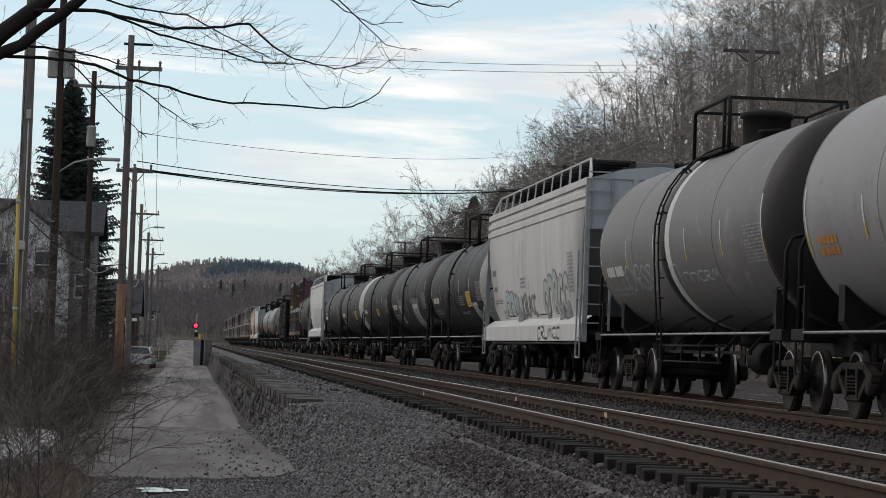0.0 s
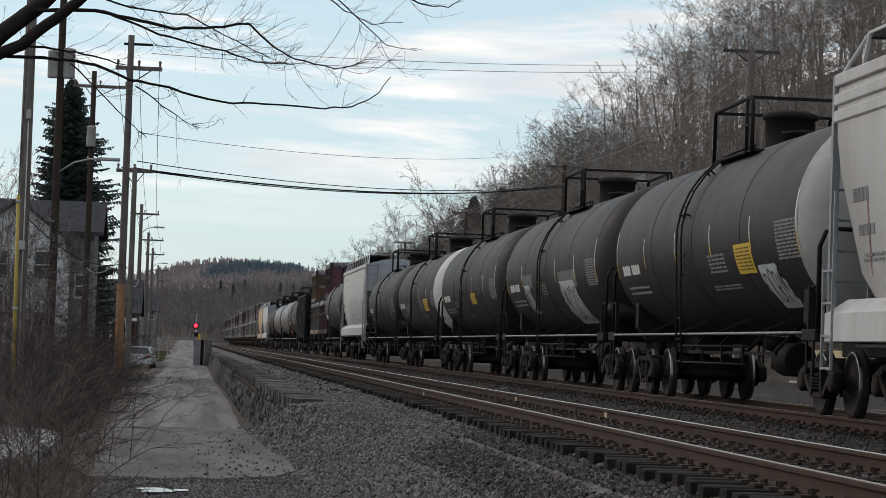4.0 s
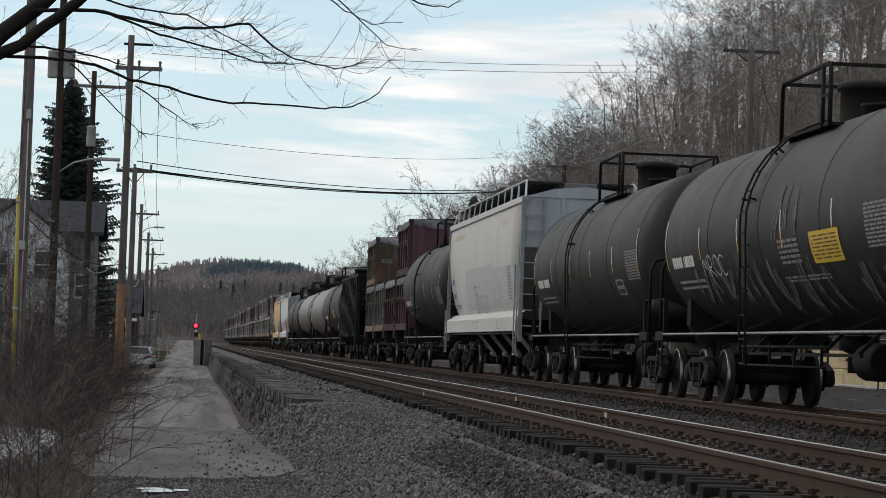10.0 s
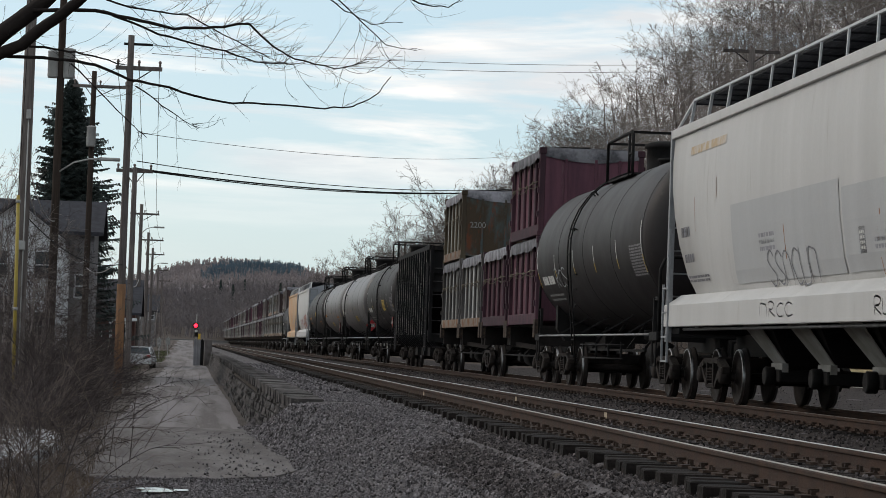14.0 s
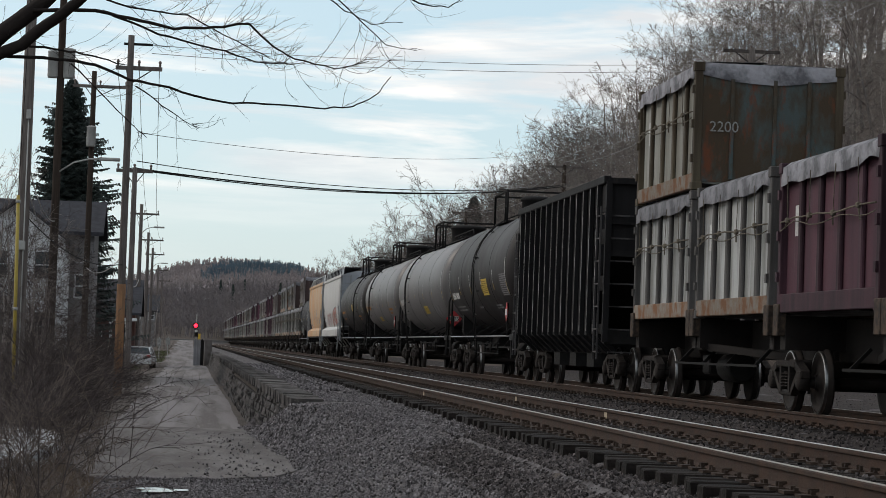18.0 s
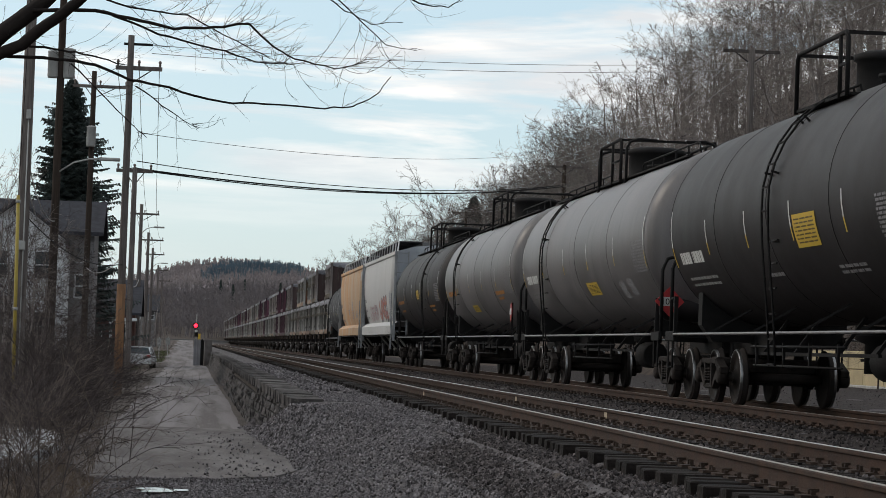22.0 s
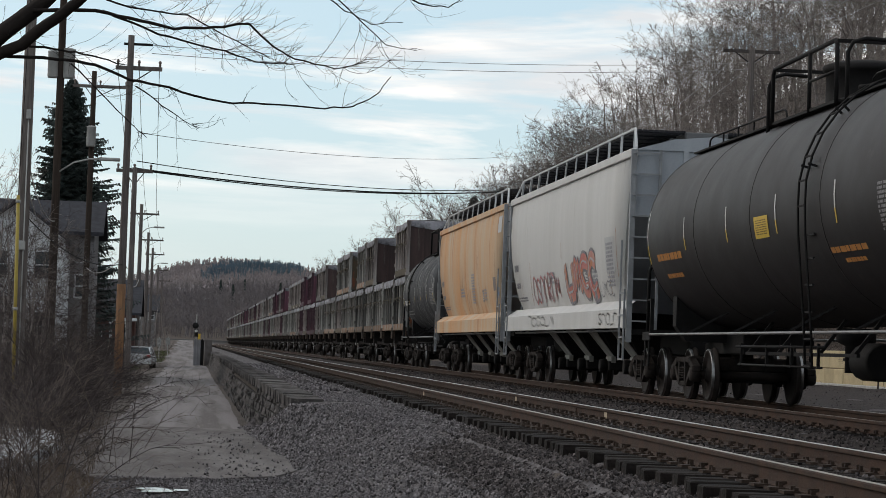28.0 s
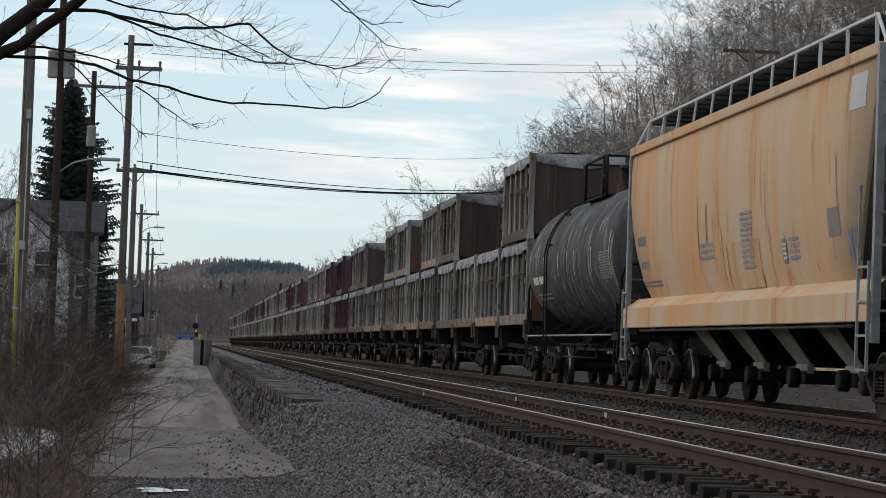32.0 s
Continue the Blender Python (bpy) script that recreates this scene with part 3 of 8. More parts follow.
def patch_bm(r, zc, y0, y1, a0, a1, bm=None, lift=0.008):
    bm = bm or bmesh.new()
    n = max(1, int(abs(a1 - a0) / 5))
    rows = [[bm.verts.new(on_tank(r, zc, a0 + (a1 - a0) * i / n, y, lift)) for y in (y0, y1)] for i in range(n + 1)]
    for p, q in zip(rows, rows[1:]):
        bm.faces.new((p[0], p[1], q[1], q[0]))
    return bm


def bars_bm(r, zc, y0, y1, a0, a1, rows, seed, gap=0.35, words=5):
    """Unreadable lettering as rows of short bars."""
    bm = bmesh.new()
    rk = random.Random(seed)
    for i in range(rows):
        b0 = a0 + (a1 - a0) * (i + gap / 2) / rows
        b1 = a0 + (a1 - a0) * (i + 1 - gap / 2) / rows
        y = y0
        while y < y1 - 0.02:
            w = (y1 - y0) / words * rk.uniform(0.5, 1.3)
            patch_bm(r, zc, y, min(y1, y + w * 0.85), b0, b1, bm)
            y += w
    return bm


GLYPHS = (
    ((0.1, 0.0), (0.12, 0.9), (0.5, 1.0), (0.85, 0.75), (0.8, 0.0)),
    ((0.9, 0.85), (0.5, 1.0), (0.12, 0.8), (0.5, 0.5), (0.88, 0.25), (0.5, 0.0), (0.1, 0.15)),
    ((0.5, 0.0), (0.1, 0.3), (0.15, 0.8), (0.5, 1.0), (0.88, 0.75), (0.9, 0.25), (0.5, 0.0)),
    ((0.1, 1.0), (0.15, 0.1), (0.5, 0.0), (0.85, 0.15), (0.9, 1.0)),
    ((0.1, 0.0), (0.35, 0.95), (0.6, 0.35), (0.75, 0.95), (0.95, 0.05)),
    ((0.9, 0.9), (0.45, 1.0), (0.1, 0.55), (0.4, 0.0), (0.9, 0.1)),
    ((0.15, 0.0), (0.2, 1.0), (0.75, 0.95), (0.6, 0.55), (0.2, 0.5), (0.85, 0.0)),
)


def ribbon(bm, put, pts, width, scale):
    """A flat painted stroke along smooth points; scale turns the second coordinate into metres."""
    fine = []
    n = len(pts)
    for i in range(n - 1):
        p0, p1, p2, p3 = pts[max(0, i - 1)], pts[i], pts[i + 1], pts[min(n - 1, i + 2)]
        for q in range(5):
            u = q / 5
            fine.append(tuple(0.5 * (2 * b + (c - a) * u + (2 * a - 5 * b + 4 * c - d) * u * u + (3 * b - a - 3 * c + d) * u ** 3) for a, b, c, d in zip(p0, p1, p2, p3)))
    fine.append(pts[-1])
    prev = None
    for i, (y, a) in enumerate(fine):
        ya, aa = fine[max(0, i - 1)]
        yb, ab = fine[min(len(fine) - 1, i + 1)]
        dy, da = yb - ya, (ab - aa) * scale
        ln = math.hypot(dy, da) or 1
        w = width / 2 * (0.75 if i in (0, len(fine) - 1) else 1)
        ny, na = -da / ln * w, dy / ln * w / scale
        cur = (bm.verts.new(put(y + ny, a + na)), bm.verts.new(put(y - ny, a - na)))
        if prev:
            bm.faces.new((prev[0], prev[1], cur[1], cur[0]))
        prev = cur


def loops_bm(put, y0, y1, a0, a1, count, seed, width, scale=1.0, lean=0.12):
    """Spray-painted letter shapes side by side, none of them a true letter."""
    bm = bmesh.new()
    rk = random.Random(seed)
    step = (y1 - y0) / count
    for i in range(count):
        g = GLYPHS[rk.randrange(len(GLYPHS))]
        lo_, hi_ = a0 + (a1 - a0) * rk.uniform(0, 0.12), a1 - (a1 - a0) * rk.uniform(0, 0.15)
        pts = [(y0 + step * (i + 1.05 - 1.1 * u + lean * (v - 0.5) + rk.uniform(-0.05, 0.05)), lo_ + (hi_ - lo_) * (v + rk.uniform(-0.04, 0.04))) for u, v in g]
        ribbon(bm, put, pts, width, scale)
    return bm


def chalk_bm(r, zc, y0, y1, a0, a1, count, seed):
    """Loose brushy strokes running down the shell, bundled side by side."""
    bm = bmesh.new()
    rk = random.Random(seed + 50)
    put = lambda y, a: on_tank(r, zc, a, y, 0.010)
    for i in range(count):
        y = y0 + (y1 - y0) * (i + rk.random()) / count
        b1, b0 = a1 - (a1 - a0) * rk.uniform(0, 0.35), a0 + (a1 - a0) * rk.uniform(0, 0.3)
        bend = rk.uniform(-0.5, 0.9)
        for k in range(5):
            d = rk.uniform(-0.14, 0.14)
            pts = [(y + d + bend * u * u + rk.uniform(-0.02, 0.02), b1 + (b0 - b1) * u) for u in (0.0, 0.3, 0.6, rk.uniform(0.75, 1.0))]
            ribbon(bm, put, pts, rk.uniform(0.018, 0.045), r * radians(1))
    return bm


def slant_bm(r, zc, y0, y1, a0, a1, seed):
    """A leaning, ragged block of spray paint."""
    bm = bmesh.new()
    rk = random.Random(seed)
    n = 14
    rows = []
    for i in range(n + 1):
        k = i / n
        shift = (0.5 - k) * -0.15
        rows.append([bm.verts.new(on_tank(r, zc, a0 + (a1 - a0) * k, y + shift + rk.uniform(-0.09, 0.09), 0.010)) for y in (y0 + 0.25 * abs(k - 0.5), y1 - 0.2 * abs(k - 0.4))])
    for p, q in zip(rows, rows[1:]):
        bm.faces.new((p[0], p[1], q[1], q[0]))
    return bm


HEAD = 0.78      # depth of a tank's dished end


def tank_car(label, c0, c1, r=1.58, zc=2.70, body=None, platform=3.0, ladder_at=0.6, rail_mat=None, style="crude",
             bands=5, extras=None, tank_label=""):
    """A tank car whose round shell runs from c0 to c1 between its dished ends; +y points to the tail."""
    s0, s1 = c0 - HEAD - 0.55, c1 + HEAD + 0.55
    length = s1 - s0
    body = body or M_TANK
    half = (c1 - c0) / 2 + HEAD
    car = thing("tank_car", label, "tank car", "freight cars of the train", at=pose(FAR_TRACK, (s0 + s1) / 2, FAR_RISE))
    ROLLING.append((car, (s0 + s1) / 2, FAR_RISE))
    # shell with dished heads
    bm = bmesh.new()
    prof = []
    for i in range(9):
        a = i / 8 * math.pi / 2
        prof.append((max(0.0005, r * math.sin(a)), -half + HEAD * (1 - math.cos(a)) ))
    prof += [(r, -half + HEAD + (2 * half - 2 * HEAD) * k / 6) for k in range(1, 6)]
    prof += [(max(0.0005, r * math.sin(math.pi / 2 - i / 8 * math.pi / 2)), half - HEAD * (1 - math.cos(math.pi / 2 - i / 8 * math.pi / 2))) for i in range(9)]
    lathe(bm, prof, "y", 56, (0, 0, zc))
    shell = part("tank", bm, body, car, tank_label)
    # weld seams and jacket straps
    for i in range(bands):
        y = -half + HEAD + 0.02 + (2 * half - 2 * HEAD - 0.04) * i / (bands - 1)
        bm = bmesh.new()
        lathe(bm, [(r - 0.01, y - 0.022), (r + 0.006, y - 0.02), (r + 0.006, y + 0.02), (r - 0.01, y + 0.022)], "y", 56, (0, 0, zc), caps=False)
        part("seam", bm, body, shell)
    # stub sills, bolsters and saddles
    for s in (-1, 1):
        bm = bmesh.new()
        box(bm, -0.33, 0.33, s * (length / 2 - 3.6), s * (length / 2 - 0.55), 0.78, 1.12, 0.02) if s > 0 else box(bm, -0.33, 0.33, -(length / 2 - 0.55), -(length / 2 - 3.6), 0.78, 1.12, 0.02)
        part("stub_sill", bm, M_UNDER, car)
        yb = s * (length / 2 - 2.05)
        bm = bmesh.new()
        prof2 = [(-1.05, 0.98), (1.05, 0.98), (1.25, 1.25)] + [(1.25 - 2.5 * k / 10, zc - math.sqrt(max(0.0, (r + 0.01) ** 2 - (1.25 - 2.5 * k / 10) ** 2))) for k in range(11)] + [(-1.25, 1.25)]
        fa = [bm.verts.new((x, yb - 0.16, z)) for x, z in prof2]
        fb = [bm.verts.new((x, yb + 0.16, z)) for x, z in prof2]
        bm.faces.new(fa)
        bm.faces.new(fb)
        for i in range(len(prof2)):
            j = (i + 1) % len(prof2)
            bm.faces.new((fa[i], fa[j], fb[j], fb[i]))
        part("saddle", bm, M_UNDER, car)
        bm = bmesh.new()
        box(bm, -0.13, 0.13, s * (length / 2) - 0.34, s * (length / 2) + 0.34, 0.70, 0.98, 0.03)
        box(bm, -0.20, 0.20, s * (length / 2 - 0.42) - 0.12, s * (length / 2 - 0.42) + 0.12, 0.66, 1.04, 0.03)
        part("coupler", bm, M_UNDER, car)
        # end platform, corner brackets, end handrail
        bm = bmesh.new()
        box(bm, -1.5, 1.5, s * (length / 2 - 0.75) - 0.3, s * (length / 2 - 0.75) + 0.3, 1.06, 1.13)
        part("end_platform", bm, M_UNDER, car)
        for sx in (-1, 1):
            bm = bmesh.new()
            box(bm, sx * 1.5 - 0.03, sx * 1.5 + 0.03, s * (length / 2 - 0.75) - 0.38, s * (length / 2 - 0.75) + 0.38, 0.98, 1.14, 0.01)
            part("corner_bracket", bm, M_UNDER, car)
            bm = bmesh.new()
            yy = s * (length / 2 - 0.52)
            tube(bm, [(sx * 1.46, yy, 1.1), (sx * 1.46, yy, 2.25), (sx * 1.38, yy, 2.45), (sx * 1.2, yy - s * 0.08, 2.5), (sx * 0.55, yy - s * 0.1, 2.5)], 0.032, 6)
            beam(bm, (sx * 1.46, yy - s * 0.42, 1.1), (sx * 1.46, yy - s * 0.42, 1.75), 0.07)
            tube(bm, [(sx * 1.46, yy, 1.72), (sx * 1.46, yy - s * 0.42, 1.72)], 0.022, 5)
            # bottom step
            tube(bm, [(sx * 1.5, yy - s * 0.02, 1.05), (sx * 1.5, yy - s * 0.02, 0.52), (sx * 1.5, yy - s * 0.42, 0.52), (sx * 1.5, yy - s * 0.42, 1.05)], 0.02, 5)
            part("grab_rail", bm, M_UNDER, car)
        truck(car, s * (length / 2 - 2.05))
    # side handrail along the sill
    for sx in (-1, 1):
        bm = bmesh.new()
        yy = length / 2 - 1.1
        pts = [(sx * 1.52, -yy + 2 * yy * k / 8, 1.09) for k in range(9)]
        tube(bm, pts, 0.023, 6)
        part("side_rail", bm, rail_mat or M_PIPE, car, "pale painted handrail pipe")
        for k in range(4):
            bm = bmesh.new()
            y = -yy * 0.62 + yy * 1.24 * k / 3
            beam(bm, (sx * 1.5, y, 1.09), (sx * 0.85, y - 0.35, zc - math.sqrt(r * r - 0.85 ** 2) + 0.02), 0.035)
            part("rail_bracket", bm, M_UNDER, car)
    # underbelly: bottom outlet, brake cylinder, rods
    bm = bmesh.new()
    lathe(bm, [(0.30, zc - r - 0.02), (0.30, zc - r - 0.22), (0.16, zc - r - 0.28), (0.16, 0.55)], "z", 14)
    part("outlet_valve", bm, M_UNDER, car)
    bm = bmesh.new()
    lathe(bm, [(0.24, -2.9), (0.27, -2.85), (0.27, -2.0), (0.24, -1.95)], "y", 14, (-0.35, 0, 0.72))
    beam(bm, (-0.9, -3.6, 0.8), (-0.9, 3.4, 0.8), 0.05)
    beam(bm, (0.7, -3.6, 0.75), (0.7, 3.4, 0.75), 0.05)
    for y in (-3.4, -1.4, 1.2, 3.3):
        beam(bm, (-0.9, y, 0.8), (-0.5, y, zc - r + 0.1), 0.05)
    tube(bm, [(-1.25, -3.2, 0.90), (-1.25, 2.6, 0.90)], 0.022, 5)
    tube(bm, [(-1.25, -3.0, 0.62), (-1.25, 2.4, 0.62)], 0.018, 5)
    for y in (-2.8, -1.2, 0.4, 2.2):
        beam(bm, (-1.25, y, 0.6), (-1.25, y, 0.95), 0.04)
    part("brake_rigging", bm, M_UNDER, car)
    # ladders up both sides
    for sx in (-1, 1):
        bm = bmesh.new()
        ya = ladder_at
        angs = [-4 + 11 * k for k in range(8)]
        for dy in (-0.2, 0.2):
            pts = [(-1.60, ya + dy, 0.62), (-1.64, ya + dy, 1.2), (-r - 0.08, ya + dy, zc - 0.5)] + [tuple(on_tank(r, zc, a, ya + dy, 0.10)) for a in angs]
            tube(bm, pts, 0.017, 5)
        for z in (0.64, 1.0, 1.36, 1.72, 2.08, 2.40):
            beam(bm, (-1.62, ya - 0.2, z), (-1.62, ya + 0.2, z), 0.028)
        for a in angs[::1]:
            beam(bm, on_tank(r, zc, a, ya - 0.2, 0.1), on_tank(r, zc, a, ya + 0.2, 0.1), 0.022)
        for a in (14, 44, 74):
            for dy in (-0.2, 0.2):
                beam(bm, on_tank(r, zc, a, ya + dy, 0.0), on_tank(r, zc, a, ya + dy, 0.12), 0.03)
        ob = part("ladder", bm, M_UNDER, car)
        if sx > 0:
            ob.scale.x = -1
    # top platform with railing, and the fittings dome
    zt = zc + r
    L = platform
    bm = bmesh.new()
    for s in (-1, 1):
        x0, x1 = (0.42, 1.0) if s > 0 else (-1.0, -0.42)
        box(bm, x0, x1, -L / 2 - 0.35, L / 2 - 0.35, zt - 0.24, zt - 0.20)
        for y in (-L / 2 - 0.2, L / 2 - 0.4):
            beam(bm, (s * 0.85, y, zt - 0.42), (s * 0.85, y, zt - 0.22), 0.07)
    part("walkway", bm, M_UNDER, car)
    for sx in (-1, 1):
        bm = bmesh.new()
        x = sx * 1.0
        H = 0.88
        ya, yb = -L / 2 - 0.35, L / 2 - 0.35
        tube(bm, [(x, ya, zt - 0.26), (x, ya, zt - 0.32 + H), (x, ya + 0.10, zt - 0.24 + H), (x, yb - 0.10, zt - 0.26 + H), (x, yb, zt - 0.34 + H), (x, yb, zt - 0.26)], 0.034, 7)
        if style == "long":
            tube(bm, [(x, ya + L * 0.4, zt - 0.26), (x, ya + L * 0.4, zt - 0.25 + H)], 0.03, 6)
            tube(bm, [(x, ya, zt - 0.24 + H * 0.5), (x, ya + L * 0.4, zt - 0.24 + H * 0.5)], 0.022, 6)
        else:
            tube(bm, [(x, ya + 0.42, zt - 0.26), (x, ya + 0.42, zt - 0.25 + H)], 0.030, 6)
            beam(bm, (x, ya, zt - 0.24 + H * 0.5), (x, ya + 0.42, zt - 0.24 + H * 0.5), 0.04)
        part("railing", bm, M_UNDER, car)
    for y in (-L / 2 - 0.35, L / 2 - 0.35):
        for zz in (0.62,):
            bm = bmesh.new()
            beam(bm, (-1.0, y, zt + zz), (1.0, y, zt + zz), 0.05)
            part("cross_rail", bm, M_UNDER, car)
    bm = bmesh.new()
    dome_r = 0.42 if style == "crude" else 0.60
    lathe(bm, [(dome_r + 0.05, zt - 0.1), (dome_r, zt + 0.02), (dome_r, zt + 0.46), (dome_r + 0.05, zt + 0.48), (dome_r + 0.05, zt + 0.56), (dome_r - 0.1, zt + 0.62), (0.001, zt + 0.63)], "z", 20, (0.1, 0.25, 0))
    part("fittings_dome", bm, M_UNDER, car)
    bm = bmesh.new()
    lathe(bm, [(0.30, zt - 0.08), (0.30, zt + 0.12), (0.34, zt + 0.13), (0.34, zt + 0.18), (0.001, zt + 0.22)], "z", 16, (0.05, -0.85, 0))
    part("manway", bm, M_UNDER, car)
    if style == "long":
        # curved hoops at the platform's ends and a low rail along the tank's top
        for sx in (-1, 1):
            for y in (-L / 2 - 0.75, L / 2 + 0.15):
                bm = bmesh.new()
                tube(bm, [(sx * 0.95, y, zt - 0.35), (sx * 0.95, y, zt + 0.42), (sx * 0.88, y, zt + 0.56), (sx * 0.70, y, zt + 0.62), (sx * 0.30, y, zt + 0.60)], 0.03, 6)
                part("hoop", bm, M_UNDER, car, "curved black grab hoop")
            for a, b in ((-half + 1.0, -L / 2 - 0.8), (L / 2 + 0.2, half - 1.0)):
                bm = bmesh.new()
                pts = [(sx * 0.62, a, zt - 0.14), (sx * 0.62, a + 0.15, zt + 0.06)] + [(sx * 0.62, a + 0.3 + (b - a - 0.6) * k / 5, zt + 0.10) for k in range(6)] + [(sx * 0.62, b - 0.1, zt + 0.06), (sx * 0.62, b, zt - 0.14)]
                tube(bm, pts, 0.018, 5)
                for k in range(1, 5):
                    y = a + (b - a) * k / 5
                    beam(bm, (sx * 0.62, y, zt - 0.15), (sx * 0.62, y, zt + 0.10), 0.028)
                part("top_rail", bm, M_UNDER, car)
            bm = bmesh.new()
            box(bm, min(sx * 0.5, sx * 0.9), max(sx * 0.5, sx * 0.9), -half + 1.0, half - 1.0, zt - 0.20, zt - 0.17)
            part("top_walkway", bm, M_UNDER, car)
    if extras:
        extras(car, shell, r, zc, half)
    return car


def lettering(text, size, parent, m, mat):
    c = bpy.data.curves.new("lettering", "FONT")
    c.body, c.size, c.align_x = text, size, "CENTER"
    c.materials.append(mat)
    ob = new("lettering", c)
    ob.parent, ob.matrix_basis = parent, m
    return ob


def stencil(name, bm, mat, parent, label):
    return tagged(part(name, bm, mat, parent, label), kind="stuff")


def plain_marks(seed, strips=6, tint=None, sticker=None, scrawl=None, belt=None, placard=False, air_tank=False, number=True, orange=(), panel=True, chalk=(), patches=(),
                head=None, drop=0.0, spray=(), small=(), square=None, side_placard=False):
    """Stencils, reflective strips and stickers of a tank's side facing the lane; drop lowers them by degrees."""
    def add(car, shell, r, zc, half):
        rk = random.Random(seed)
        mat = tint or M_WHITE
        c = half - HEAD
        for k in range(strips):
            y = -c + 0.12 + (2 * c - 0.24) * k / (strips - 1)
            end = k in (0, strips - 1)
            a0, a1 = (-19 - drop, 14 - drop) if end else (-14 - drop, 5 - drop)
            part("reflector", patch_bm(r, zc, y - 0.030, y + 0.030, a0 + (a1 - a0) * 0.35, a1), M_WHITE, shell, "pale reflective strip")
            part("strip_edge", patch_bm(r, zc, y - 0.030, y + 0.030, a0, a0 + (a1 - a0) * 0.35), M_YEL, shell, "yellow reflective edge")
        if number:
            stencil("reporting_mark", bars_bm(r, zc, c - 1.45, c - 0.62, -18 - drop, -10.5 - drop, 1, seed, 0.1, 4), mat, shell, "stencilled marks")
            stencil("reporting_mark", bars_bm(r, zc, c - 2.45, c - 1.6, -18 - drop, -10.5 - drop, 1, seed + 6, 0.1, 4), mat, shell, "stencilled marks")
            stencil("load_stencil", bars_bm(r, zc, c - 2.9, c - 0.7, -33 - drop, -25 - drop, 2, seed + 1, 0.55, 11), M_GREYW, shell, "small stencilled lines")
        if panel:
            stencil("data_panel", bars_bm(r, zc, -c + 0.12, -c + 1.45, -21 - drop, 0 - drop, 11, seed + 2, 0.38, 6), M_STENCILD, shell, "stencilled data panel")
        for y0, y1, a0, a1, rows in small:
            stencil("data_panel", bars_bm(r, zc, y0, y1, a0, a1, rows, seed + 3, 0.45, 4), M_STENCILD, shell, "small stencilled panel")
        if square:
            y0, a0 = square
            part("notice", patch_bm(r, zc, y0, y0 + 0.85, a0, a0 + 12), M_STENCILD, shell, "white-framed notice")
            part("notice_field", patch_bm(r, zc, y0 + 0.1, y0 + 0.75, a0 + 1.5, a0 + 10.5, lift=0.011), M_TANK, shell, "dark notice field")
        if sticker:
            y0, y1, a0, a1 = sticker
            part("sticker", patch_bm(r, zc, y0, y1, a0, a1), M_YEL, shell, "yellow warning sticker")
            stencil("sticker_print", bars_bm(r + 0.003, zc, y0 + 0.1, y1 - 0.1, a0 + 1.5, a1 - 1.5, 7, seed + 8, 0.6, 3), M_YELINK, shell, "dark lines of small print")
        for y0, y1, a0, a1, rows in orange:
            stencil("stencil", bars_bm(r, zc, y0, y1, a0, a1, rows, seed + 4, 0.3, 6), M_ORS, shell, "faded orange stencil")
        if belt:
            for y0, y1, bmat, lab in ((belt, belt + 0.42, M_BANDW, "white painted belt"), (belt + 0.42, belt + 0.95, M_TANK, "black painted belt")):
                bm = bmesh.new()
                lathe(bm, [(r + 0.004, y0), (r + 0.007, y0 + 0.01), (r + 0.007, y1 - 0.01), (r + 0.004, y1)], "y", 56, (0, 0, zc), caps=False)
                part("painted_belt", bm, bmat, shell, lab)
        if head:
            bm = bmesh.new()
            prof = [(max(0.001, (r + 0.006) * math.sin(i / 8 * math.pi / 2)), -half - 0.006 + HEAD * (1 - math.cos(i / 8 * math.pi / 2))) for i in range(9)] + [(r + 0.006, -c + 0.16)]
            lathe(bm, prof, "y", 56, (0, 0, zc), caps=False)
            part("painted_head", bm, head, shell, "black painted tank end" if head is M_TANK else "pale painted tank end")
        for y0, y1, a0, a1, pm in patches:
            part("painted_panel", patch_bm(r, zc, y0, y1, a0, a1, lift=0.006), pm, shell, "grey overpainted panel")
        for y0, y1, a0, a1, n, wd in spray:
            stencil("graffiti_fill", slant_bm(r, zc, y0, y1, a0, a1, seed), M_SPRAY, shell, "pale spray-painted letters")
            stencil("graffiti", loops_bm(lambda y, a: on_tank(r, zc, a, y, 0.015), y0 + 0.1, y1 - 0.1, a0 + 3, a1 - 3, n, seed + n, wd, r * radians(1)), M_DARKSPRAY, shell, "dark spray-painted outlines")
        for y0, y1, a0, a1, n in chalk:
            stencil("graffiti", chalk_bm(r, zc, y0, y1, a0, a1, n, seed), M_CHALK, shell, "streaky white spray-painted strokes")
        if scrawl:
            for y0, y1, a0, a1, n, wd in scrawl:
                stencil("graffiti", loops_bm(lambda y, a: on_tank(r, zc, a, y, 0.012), y0, y1, a0, a1, n, seed + n, wd, r * radians(1)), M_SPRAY, shell, "spray-painted scrawl")
        if air_tank:
            bm = bmesh.new()
            lathe(bm, [(0.001, -1.40), (0.12, -1.38), (0.20, -1.30), (0.22, -1.15), (0.22, 0.1), (0.18, 0.25), (0.001, 0.3)], "x", 16, (0, -half + 0.55, 1.56))
            part("air_tank", bm, M_TANK, car, "small round air reservoir")
